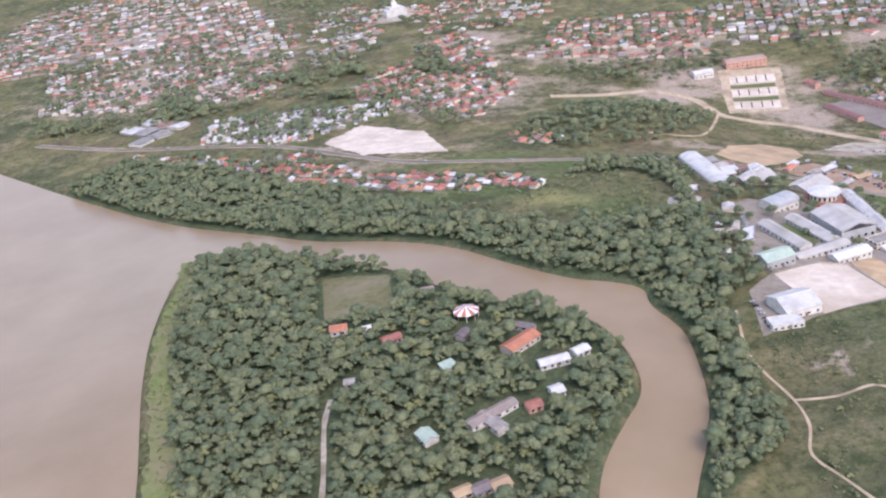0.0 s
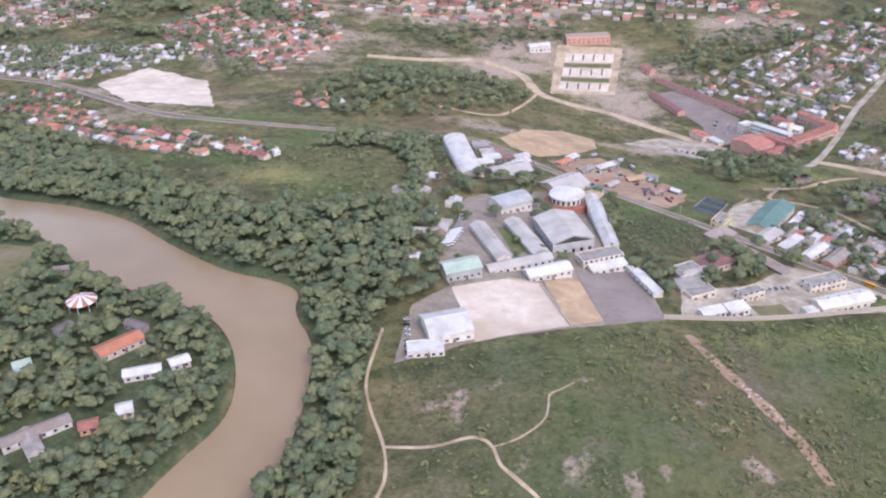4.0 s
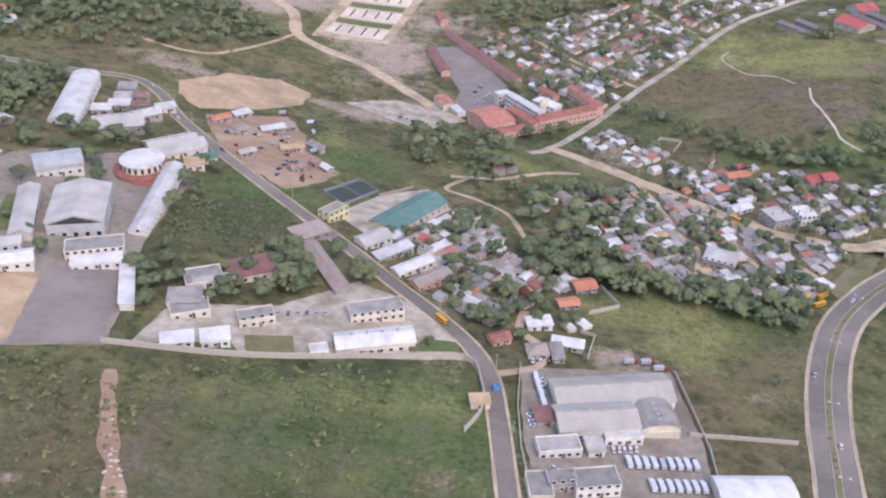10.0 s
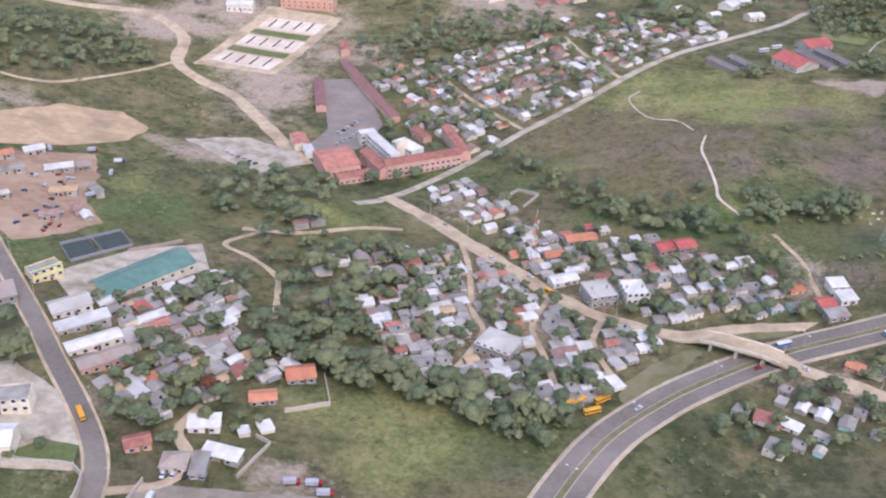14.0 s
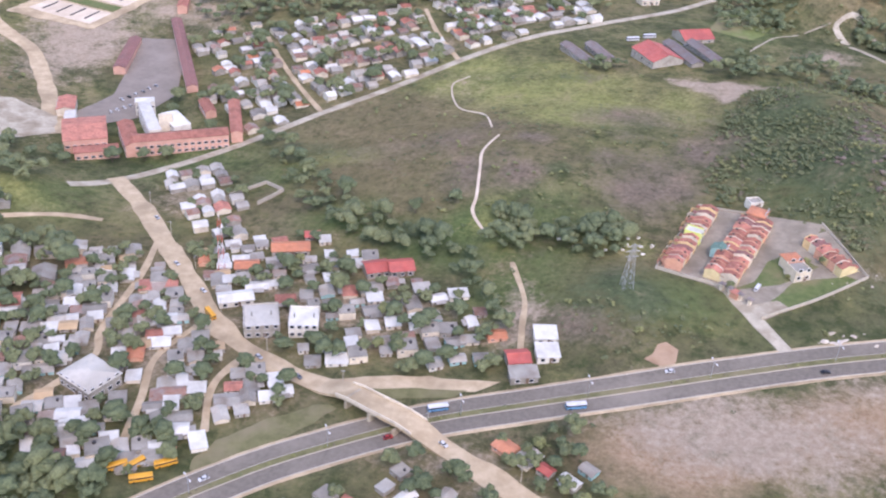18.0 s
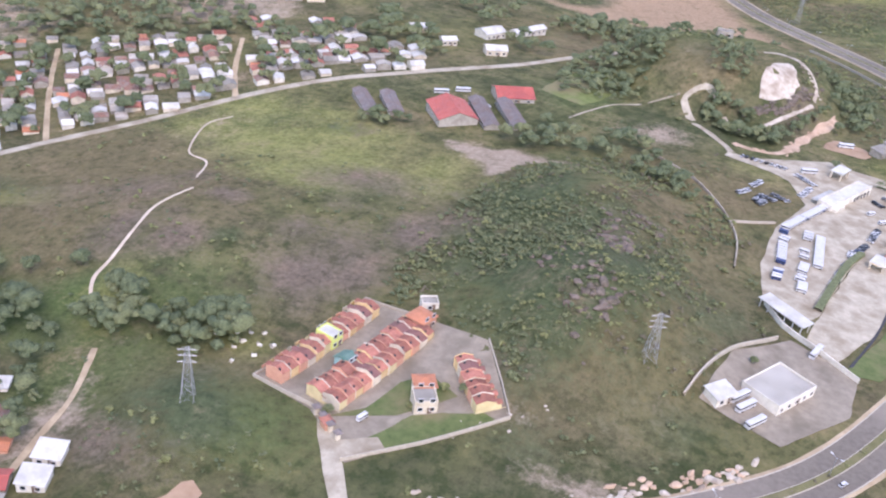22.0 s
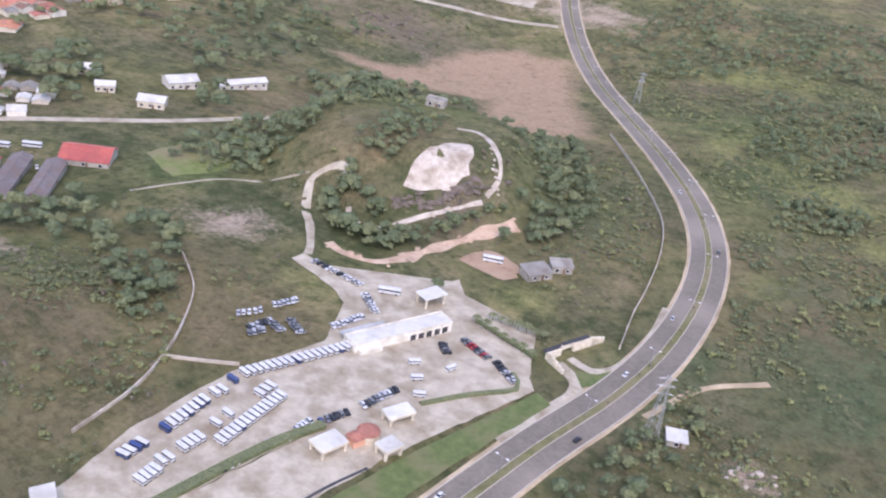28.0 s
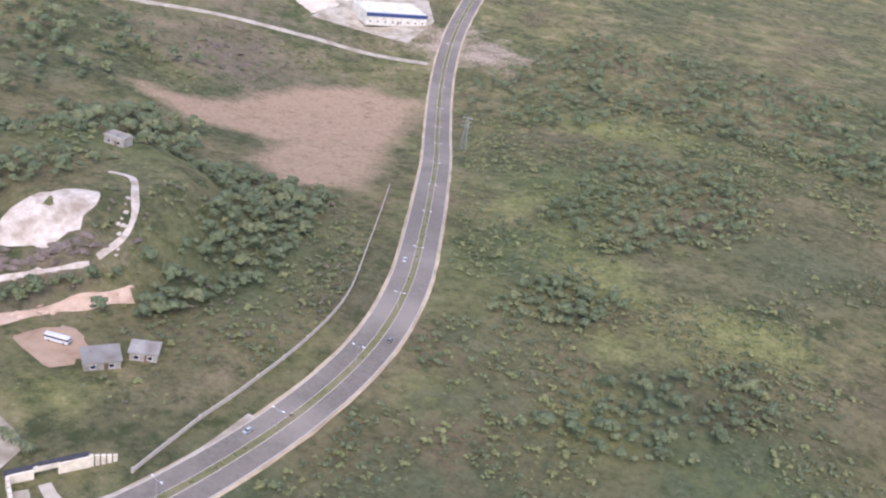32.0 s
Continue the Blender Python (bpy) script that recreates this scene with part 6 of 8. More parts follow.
def house_proto(k, w, d, h, roof, wall, cover, label, tank=False, porch=False):
    root = tagged(new("house"), label, "house", "houses of the settlement")
    rise = {"gable": 0.2 * d, "hip": 0.26 * d, "mono": 0.6, "flat": 0}[roof]
    if roof == "gable":
        part("wall", gable_wall(w, d, h, rise * 0.97), M[wall], root)
        part("roof", gable(w, d, h, rise, 0.35), M[cover], root)
    elif roof == "hip":
        part("wall", box(-w / 2, w / 2, -d / 2, d / 2, -1.2, h), M[wall], root)
        part("roof", hip(w, d, h, rise, 0.45), M[cover], root)
    elif roof == "mono":
        v, f = box(-w / 2, w / 2, -d / 2, d / 2, -1.2, h)
        part("wall", ([(a, b, c + (rise if b > 0 and c > 0 else 0)) for a, b, c in v], f), M[wall], root)
        part("roof", mono(w, d, h + 0.02, rise), M[cover], root)
    else:
        part("wall", box(-w / 2, w / 2, -d / 2, d / 2, -1.2, h), M[wall], root)
        part("roof", join(box(-w / 2 + .2, w / 2 - .2, -d / 2 + .2, d / 2 - .2, h, h + 0.12), parapet(w, d, h + 0.003, 0.4, 0.19)), M[cover], root)
    if porch:
        part("porch_roof", shift(mono(w * 0.6, 2.2, 2.3, 0.3, 0.1), 0, -d / 2 - 1.1), M["zinc"], root)
    part("door", box(-0.45, 0.45, -0.05, 0.05, 0, 1.8), M["door"], root, at=pose(0.15 * w, -d / 2 - 0.02, 0))
    for x in (-0.28 * w,):
        part("window", window_mesh(1.0, 0.9), None, root, at=pose(x, -d / 2, 1.3 if h < 4 else 3.3, 0, 0, 180))
    if tank:
        part("water_tank", join(tube(0.2 * w, 0.1 * d, h + 0.1, h + 1.2, 0.55, n=12), tube(0.2 * w, 0.1 * d, h + 1.2, h + 1.4, 0.55, 0.15, 12)), M["dark_trim"], root)
    return root


KINDS = {
    "zinc": [(6, 5, 2.2, "mono", "block_wall", "zinc", "small block house with a grey zinc roof"), (7.5, 5.5, 2.2, "gable", "block_wall", "zinc", "block house with a weathered grey zinc roof"), (5, 4.5, 2.1, "mono", "white_wall", "zinc", "small white house with a grey zinc roof"), (8, 6, 2.3, "gable", "cream_wall", "zinc", "cream house with a dull zinc roof"), (6.5, 5, 2.2, "gable", "aqua_wall", "zinc", "aqua-painted house with a zinc roof")],
    "white": [(7, 5, 2.3, "mono", "white_wall", "white_roof", "white house with a bright sheet roof"), (8, 5.5, 2.4, "gable", "block_wall", "white_roof", "block house with a bright white roof"), (5.5, 5, 2.2, "mono", "cream_wall", "white_roof", "small cream house with a white roof")],
    "slab": [(7, 6.5, 2.6, "flat", "block_wall", "slab", "bare block house with a flat concrete roof"), (6.5, 7, 4.3, "flat", "white_wall", "slab", "two-storey white house with a flat roof"), (7, 7, 4.3, "flat", "cream_wall", "slab", "two-storey cream house with a flat roof")],
    "red": [(7, 5.5, 2.3, "gable", "white_wall", "tile", "white house with a clay tile roof"), (8, 6, 2.4, "hip", "cream_wall", "tile", "cream house with a hipped tile roof"), (7.5, 5.5, 2.3, "gable", "coral_wall", "orange_roof", "coral house with an orange roof"), (6.5, 5, 2.2, "gable", "block_wall", "red_roof", "block house with a red sheet roof")],
    "rust": [(6, 5, 2.2, "mono", "block_wall", "rust", "small block house with a rusty sheet roof"), (5.5, 4.5, 2.1, "gable", "block_wall", "rust", "small house with a rusted roof"), (6, 5, 2.2, "mono", "cream_wall", "faded_roof", "small cream house with a faded pinkish roof"), (5.5, 5, 2.2, "gable", "block_wall", "tan_soil", "small block house with a dusty tan roof")],
}
PROTO = {}


def place_house(kind, x, y, ang):
    k = rnd.randrange(len(KINDS[kind]))
    s = rnd.uniform(0.58, 0.92)
    m = pose(x, y, H(x, y) + 0.15, 0, 0, ang + rnd.choice((0, 0, 0, 90, -90))) @ Matrix.Diagonal((s * rnd.uniform(0.9, 1.12), s, rnd.uniform(0.50, 0.66), 1))
    if (kind, k) not in PROTO:
        PROTO[kind, k] = house_proto(k, *KINDS[kind][k], tank=(kind == "slab"), porch=(k == 1))
        PROTO[kind, k].matrix_basis = m
        ob = PROTO[kind, k]
    else:
        ob = copy_thing(PROTO[kind, k], Matrix.Identity(4))
        ob.matrix_basis = m
    take_line([(x, y), (x + 0.1, y)], 1.8)
    return ob


TREE_SPOTS = []


def settle(poly, ang, along, across, mix, keep=0.85, street=3, gap=4.0, limit=999, room=1.9):
    """Fills an area with lots in rows, streets between every few rows; empty lots get a tree."""
    cx, cy = sum(p[0] for p in poly) / len(poly), sum(p[1] for p in poly) / len(poly)
    c, s = math.cos(radians(ang)), math.sin(radians(ang))
    names = [k for k, n in mix for _ in range(n)]
    placed, v, row = 0, -160.0, 0
    while v < 160:
        u = -200.0 + rnd.uniform(0, along)
        while u < 200:
            x, y = cx + u * c - v * s + rnd.uniform(-1.2, 1.2), cy + u * s + v * c + rnd.uniform(-1.2, 1.2)
            if inside(x, y, poly) and placed < limit:
                if rnd.random() < keep and free(x, y, room):
                    place_house(rnd.choice(names), x, y, ang + rnd.uniform(-7, 7))
                    placed += 1
                else:
                    TREE_SPOTS.append((x, y))
                for _ in range(2):
                    TREE_SPOTS.append((x + rnd.uniform(-4, 4), y + rnd.uniform(-4, 4))) if rnd.random() < 0.6 else None
            u += along * rnd.uniform(0.88, 1.2)
        row += 1
        v += across + (gap if row % street == 0 else 0)
    return placed


SLUM = [("zinc", 10), ("white", 6), ("slab", 3), ("red", 1), ("rust", 5)]
settle([(391, 515), (383, 542), (389, 561), (390, 598), (424, 613), (440, 624), (462, 600), (445, 575), (466, 556), (487, 549), (484, 541), (474, 518), (466, 497), (449, 498), (429, 498), (405, 507)], 28, 5.0, 4.9, SLUM, 0.97, 4, 2.2, 999, 1.2)
settle([(448, 580), (440, 626), (464, 632), (524, 600), (556, 566), (544, 560), (500, 553), (470, 562)], 27, 6.8, 6.4, [("zinc", 9), ("white", 7), ("slab", 3), ("red", 2), ("rust", 2)], 0.9)
settle([(285, 505), (296, 525), (312, 552), (326, 551), (338, 536), (342, 512), (372, 500), (352, 480), (338, 452), (322, 462), (303, 488)], 52, 5.2, 5.0, SLUM, 0.9, 4, 2.6, 999, 1.3)
settle([(346, 462), (362, 470), (372, 470), (366, 440), (352, 434), (340, 446)], 30, 6.8, 6.4, [("zinc", 3), ("white", 4), ("slab", 1)], 0.8)
settle([(500, 490), (514, 514), (532, 528), (542, 543), (559, 548), (573, 542), (585, 510), (573, 497), (515, 486)], -25, 7, 6.8, [("zinc", 6), ("white", 3), ("slab", 2), ("red", 2)], 0.72)

# walled estate of coloured row houses
ROW_COL = [("coral_wall", "tile"), ("ochre_wall", "tile"), ("coral_wall", "tile"), ("cream_wall", "maroon_roof"), ("ochre_wall", "tile"), ("yellow_wall", "tile")]
ESTATE = {}


def row_house(k, x, y, ang):
    wall, cover = ROW_COL[k % len(ROW_COL)]
    if k % len(ROW_COL) not in ESTATE:
        names = {"coral_wall": "coral", "ochre_wall": "ochre", "cream_wall": "cream", "yellow_wall": "yellow"}
        root = tagged(new("row_house"), names[wall] + " two-storey row house with a dark red tile roof", "house", "row houses of the walled estate")
        part("wall", gable_wall(4.4, 5.6, 4.2, 1.2), M[wall], root)
        part("roof", gable(4.2, 5.6, 4.2, 1.3, 0.12), M[cover], root)
        part("party_wall", extrude_x([(-3.0, -0.5), (3.0, -0.5), (3.0, 4.7), (0.2, 6.1), (-3.0, 4.7)], 2.05, 2.3), M["cream_wall" if k % 2 else wall], root)
        part("front_bay", box(-1.9, 0.6, -4.3, -2.8, -0.5, 3.2), M[wall], root)
        g = gable(1.9, 2.6, 3.2, 0.7, 0.12)
        part("bay_roof", shift(([(y, -x, z) for x, y, z in g[0]], g[1]), -0.65, -3.5), M[cover], root)
        part("water_tank", tube(1.2, 1.4, 4.6, 5.6, 0.4, n=8), M["dark_trim"], root)
        part("garden_wall", join(box(-2.2, -2.0, -6.2, -2.8, -0.5, 1.3), box(-2.0, 0.2, -6.2, -6.0, -0.5, 1.3)), M[wall], root)
        part("door", box(0.7, 1.6, -2.88, -2.8, 0, 2.0), M["door"], root)
        for x0, z0 in ((-1.0, 3.6), (1.1, 3.6)):
            part("window", window_mesh(1.0, 1.0), None, root, at=pose(x0, -2.8, z0, 0, 0, 180))
        ESTATE[k % len(ROW_COL)] = ob = root
    else:
        ob = copy_thing(ESTATE[k % len(ROW_COL)], Matrix.Identity(4))
    ob.matrix_basis = pose(x, y, H(x, y) + 0.1, 0, 0, ang) @ Matrix.Diagonal((0.72, rnd.uniform(0.86, 1.05), rnd.uniform(0.55, 0.78), 1))
    take_line([(x, y), (x + 0.1, y)], 3.5)


n = 0
for (ax, ay), (bx, by), turn, count in (((585.5, 628), (596, 667), 180, 12), ((598, 626), (609.5, 663), 0, 12), ((603.5, 624.5), (615, 661.5), 180, 12), ((640.5, 637), (629, 652), 0, 6)):
    ang = math.degrees(math.atan2(by - ay, bx - ax))
    for i in range(count):
        t = (i + 0.5) / count
        if count == 12 and turn == 180 and ax < 590 and i == 6:
            lime = building("lime_house", ax + (bx - ax) * t, ay + (by - ay) * t, 4.4, 6, ang, 4.0, "flat", "lime_wall", "white_roof", "tall lime and white house in the row", "house", wins=2, rows=2)
            continue
        row_house(n, ax + (bx - ax) * t, ay + (by - ay) * t, ang + turn)
        n += 1
building("corner_house", 625, 634, 6, 6, 30, 3.6, "flat", "cream_wall", "slab", "tall cream corner house with a small tiled upper roof", "house", wins=2, rows=2)
building("corner_house", 623, 639, 5.5, 5, 30, 3.6, "hip", "cream_wall", "orange_roof", "cream house with an orange hipped roof", "house", wins=2, rows=2, rise=1.2)
building("corner_house", 612, 665, 6, 6, 72, 3.4, "hip", "coral_wall", "orange_roof", "coral house with an orange roof at the row's end", "house", wins=2, rows=2, rise=1.2)
building("corner_house", 600, 641, 3.6, 5, 72, 3.4, "gable", "aqua_wall", "green_roof", "aqua house with a green roof in the row", "house", wins=2, rows=2, rise=1.2)


# ---- far neighbourhoods, too many and too small to count ----
def far_town(name, areas, label, seed):
    r = np.random.RandomState(seed)
    verts, faces, idx = [], [], []
    mats = ["block_wall", "tile", "orange_roof", "zinc", "white_roof", "slab", "cream_wall", "rust", "white_wall"]
    for poly, ang, su, sv, weights, keep in areas:
        xs, ys = [p[0] for p in poly], [p[1] for p in poly]
        cx, cy, reach = sum(xs) / len(xs), sum(ys) / len(ys), max(max(xs) - min(xs), max(ys) - min(ys))
        c, s = math.cos(radians(ang)), math.sin(radians(ang))
        row = 0
        for v in np.arange(-reach, reach, sv):
            row += 1
            if row % 4 == 0 and name != "far_white_terraces":
                continue
            for u in np.arange(-reach, reach, su):
                x, y = cx + u * c - v * s + r.uniform(-1, 1), cy + u * s + v * c + r.uniform(-1, 1)
                if name == "far_white_terraces":
                    y += 16 * math.sin((x + 248) / 165 * 3.14) - 8
                if su < 9 and y > 900 and noise.noise((x * 0.018, y * 0.018, 3.3)) > 0.28:
                    if r.rand() < 0.5:
                        TREE_SPOTS.append((x, y))
                    continue
                if r.rand() > keep or not bool(inside(x, y, poly)) or not free(x, y, 1):
                    continue
                w, d, h = su * r.uniform(0.32, 0.46), sv * r.uniform(0.32, 0.46), r.uniform(1.8, 3.4)
                z = H(x, y) - 0.5
                a = radians(ang + r.uniform(-6, 6) + (90 if r.rand() < 0.4 else 0))
                ca, sa = math.cos(a), math.sin(a)
                rise = r.uniform(0.4, 1.4)
                loc = [(-w, -d, 0), (w, -d, 0), (w, d, 0), (-w, d, 0), (-w, -d, h), (w, -d, h), (w, d, h), (-w, d, h), (-w, 0, h + rise), (w, 0, h + rise),
                       (-w * 1.08, -d * 1.1, h - .1), (w * 1.08, -d * 1.1, h - .1), (w * 1.08, d * 1.1, h - .1), (-w * 1.08, d * 1.1, h - .1), (-w * 1.08, 0, h + rise + .1), (w * 1.08, 0, h + rise + .1)]
                nb = len(verts)
                verts += [(x + p * ca - q * sa, y + p * sa + q * ca, z + t) for p, q, t in loc]
                f = [(0, 1, 5, 4), (1, 2, 6, 9, 5), (2, 3, 7, 6), (3, 0, 4, 8, 7), (10, 11, 15, 14), (12, 13, 14, 15)]
                faces += [tuple(i + nb for i in k) for k in f]
                cover = r.choice([1, 2, 3, 4, 5], p=weights)
                cover = 7 if cover in (3, 5) and r.rand() < 0.3 else cover
                wall = r.choice([0, 0, 6, 8])
                idx += [wall] * 4 + [cover] * 2
                if r.rand() < 0.6:
                    TREE_SPOTS.append((x + r.uniform(-5, 5), y + r.uniform(-5, 5)))
    me = mesh_of(name, (verts, faces), *[M[k] for k in mats])
    me.polygons.foreach_set("material_index", idx)
    return tagged(new(name, me), label, "neighbourhood", kind="stuff")


RED, MIXED, PALE = (.52, .22, .12, .08, .06), (.24, .08, .34, .16, .18), (.03, .02, .15, .72, .08)
far_town("far_red_roofs", [([(-140, 920), (-73, 1010), (14, 986), (38, 895), (-9, 790), (-57, 825)], 35, 8, 8.5, RED, .92), ([(-63, 1051), (-20, 1115), (20, 1039), (4, 985), (-50, 1010)], 30, 10, 10, RED, .85), ([(20, 1003), (124, 1045), (213, 992), (252, 955), (180, 948), (75, 968)], -12, 9, 10, (.4, .35, .12, .1, .03), .9)], "dense far neighbourhood of red and orange tiled houses", 1)
far_town("far_mixed_town", [([(-456, 980), (-520, 1185), (-352, 1200), (-208, 1085), (-200, 946), (-292, 940)], 20, 7.4, 8, MIXED, .86), ([(-800, 1800), (-393, 1600), (-215, 1230), (-208, 1085), (-352, 1200), (-520, 1190), (-640, 1150), (-760, 1300)], 15, 11, 12, MIXED, .8), ([(-208, 1345), (-106, 1314), (-110, 1127), (-150, 1002), (-185, 1042)], 25, 9.5, 10, MIXED, .6), ([(-90, 1300), (100, 1260), (90, 1120), (30, 1110), (-60, 1120)], -15, 10, 10, (.3, .25, .15, .2, .1), .5), ([(72, 1000), (77, 1108), (240, 1083), (253, 972), (124, 1045)], -10, 9, 9.5, (.35, .3, .12, .15, .08), .8), ([(240, 1083), (253, 965), (310, 960), (430, 960), (440, 1080), (330, 1120)], -12, 9.5, 10, MIXED, .75)], "dense far town with mixed grey, white and red roofs", 2)
far_town("far_market_halls", [([(-350, 840), (-320, 905), (-290, 900), (-262, 850), (-285, 826)], 55, 22, 20, (.05, .05, .3, .5, .1), .8)], "large white-roofed halls beside the far road", 6)
far_town("far_white_terraces", [([(-248, 806), (-248, 880), (-153, 872), (-80, 868), (-82, 828), (-137, 793), (-150, 776)], 8, 4.4, 9.5, PALE, .9)], "rows of small white terraces on a pale lawn", 3)
far_town("far_riverside_houses", [([(-330, 812), (-300, 800), (-140, 735), (-90, 655), (32, 590), (26, 568), (-40, 590), (-85, 620), (-163, 682), (-215, 740), (-290, 780)], -35, 6.6, 7.0, (.42, .22, .08, .22, .06), .95)], "red-tiled houses in rows above the wooded river bank", 4)
far_town("upper_settlement", [([(356, 745), (398, 716), (420, 748), (448, 783), (476, 826), (500, 853), (500, 868), (455, 893), (398, 865), (330, 838), (318, 812), (345, 775)], 42, 7.2, 7.0, (.13, .05, .38, .30, .14), .78), ([(505, 855), (470, 846), (440, 880), (420, 900), (456, 922), (526, 910), (536, 872)], 40, 7.8, 7.8, (.34, .12, .22, .22, .10), .85)], "mixed zinc, white and red roofs of the upper settlement among trees", 8)
far_town("far_plot_houses", [([(345, 930), (391, 985), (440, 985), (446, 945), (386, 912)], 35, 13, 14, (.5, .2, .1, .1, .1), .5), ([(18, 735), (44, 720), (60, 700), (40, 690), (8, 712)], 40, 10, 9, RED, .7)], "scattered new houses on cleared plots", 5)
far_town("village_outskirts", [([(378, 662), (398, 640), (413, 625), (436, 622), (424, 650), (410, 676), (396, 684)], 40, 6.4, 6.2, (.04, .02, .5, .34, .1), .85), ([(336, 640), (330, 610), (372, 600), (398, 600), (392, 560), (372, 545), (350, 560), (345, 600)], 30, 9, 9, (.1, .1, .5, .2, .1), .6), ([(222, 640), (262, 585), (240, 556), (206, 580), (192, 600)], 40, 9, 8, (.05, .05, .6, .2, .1), .4), ([(96, 440), (104, 480), (118, 520), (132, 520), (126, 480), (114, 440)], 80, 8, 8, (.02, .03, .5, .4, .05), .4), ([(96, 520), (110, 560), (124, 556), (112, 520)], 60, 8, 8, (.1, .1, .5, .2, .1), .6)], "low zinc and white roofed houses at the village's edge", 11)


# ---- vehicles ----
def wheels(root, xs, y, r, w=0.22):
    for x in xs:
        g = tube(0, 0, -y - w / 2, y + w / 2, r, n=10)
        part("wheel_axle", ([(x + a, c, r + b) for a, b, c in g[0]], g[1]), M["tyre"], root)


def car_proto(colour, label):
    root = tagged(new("car"), label, "car", "parked cars")
    sec = [(-1.95, 0.35), (1.95, 0.35), (2.0, 0.75), (1.0, 0.92), (-1.15, 0.95), (-1.95, 0.85)]
    v, f = extrude(sec, -0.8, 0.8)
    part("body", (v, f), M["paint_" + colour], root)
    sec = [(1.0, 0.92), (0.45, 1.36), (-1.2, 1.38), (-1.75, 0.93)]
    v, f = extrude(sec, -0.74, 0.74)
    part("cabin_glass", ([(a, b * (0.86 if c > 1.2 else 1), c) for a, b, c in v], f), M["glass"], root)
    part("car_roof", box(-1.2, 0.45, -0.64, 0.64, 1.36, 1.43, 0.04), M["paint_" + colour], root)
    wheels(root, (-1.2, 1.25), 0.74, 0.31)
    return root


def bus_proto(length, width, high, colour, top, label, kind="bus", group="parked buses"):
    root = tagged(new(kind), label, kind, group)
    a, b = length / 2, width / 2
    part("body", box(-a, a, -b, b, 0.4, high * 0.58, 0.1), M["paint_" + colour], root)
    part("window_band", box(-a + 0.06, a - 0.06, -b + 0.04, b - 0.04, high * 0.56, high * 0.82), M["glass"], root)
    part("bus_roof", box(-a, a, -b, b, high * 0.82, high, 0.14), M["paint_" + top], root)
    part("bumper", box(a - 0.05, a + 0.12, -b * 0.9, b * 0.9, 0.4, 0.7), M["dark_trim"], root)
    wheels(root, (-a * 0.6, a * 0.62), b - 0.1, 0.42)
    return root


def lorry_proto(colour, box_colour, label, length=7.0):
    root = tagged(new("lorry"), label, "lorry", "parked lorries")
    a = length / 2
    part("cargo_box", box(-a, a - 1.7, -1.1, 1.1, 0.8, 2.9, 0.06), M["paint_" + box_colour], root)
    part("cab", box(a - 1.6, a, -1.0, 1.0, 0.5, 2.2, 0.12), M["paint_" + colour], root)
    part("windscreen", box(a - 0.1, a + 0.03, -0.85, 0.85, 1.4, 2.0), M["glass"], root)
    part("chassis", box(-a, a - 0.2, -0.5, 0.5, 0.5, 0.8), M["dark_trim"], root)
    wheels(root, (-a * 0.6, a * 0.7), 0.95, 0.42)
    return root


CARS = [car_proto(c, c + " parked car with dark cabin windows") for c in ("white", "silver", "grey", "black", "red", "blue")]
BUSES = [bus_proto(5.6, 2.0, 2.6, "white", "white", "white minibus with a dark window band"), bus_proto(5.6, 2.0, 2.6, "blue", "white", "blue minibus with a white roof"), bus_proto(5.6, 2.0, 2.6, "blue", "blue", "dark blue minibus with a blue roof")]
COACH = bus_proto(10.0, 2.4, 3.0, "white", "white", "long white coach with a dark window band")
SCHOOL_BUS = bus_proto(8.5, 2.3, 2.8, "yellow", "yellow", "yellow bus with a dark window band", "bus", "buses on the road")
SKY_BUS = bus_proto(8.5, 2.3, 2.8, "sky", "white", "light blue and white bus on the highway", "bus", "buses on the road")
LORRIES = [lorry_proto("white", "white", "white box lorry with dark tyres"), lorry_proto("red", "silver", "lorry with a red cab and silver box"), lorry_proto("blue", "white", "lorry with a blue cab and white box")]
USED = set()


def put(proto, x, y, ang, up=0.24):
    m = pose(x, y, H(x, y) + up, 0, 0, ang) @ Matrix.Scale(0.58 if proto in BUSES else 0.68, 4)
    if proto.name not in USED:
        USED.add(proto.name)
        proto.matrix_basis = m
        return proto
    ob = copy_thing(proto, Matrix.Identity(4))
    ob.matrix_basis = m
    return ob


def car_row(a, b, count, turn, pick=(0, 0, 0, 1, 2, 3), up=0.3):
    ang = math.degrees(math.atan2(b[1] - a[1], b[0] - a[0]))
    for i in range(count):
        t = (i + 0.5) / count
        put(CARS[rnd.choice(pick)], a[0] + (b[0] - a[0]) * t + rnd.uniform(-.2, .2), a[1] + (b[1] - a[1]) * t + rnd.uniform(-.2, .2), ang + turn + rnd.choice((0, 180)) + rnd.uniform(-3, 3), up)


def bus_row(a, b, count, ang, pick=(0, 0, 0, 1)):
    for i in range(count):
        t = i / max(1, count - 1)
        put(BUSES[rnd.choice(pick)], a[0] + (b[0] - a[0]) * t, a[1] + (b[1] - a[1]) * t, ang + rnd.uniform(-2, 2), 0.24)


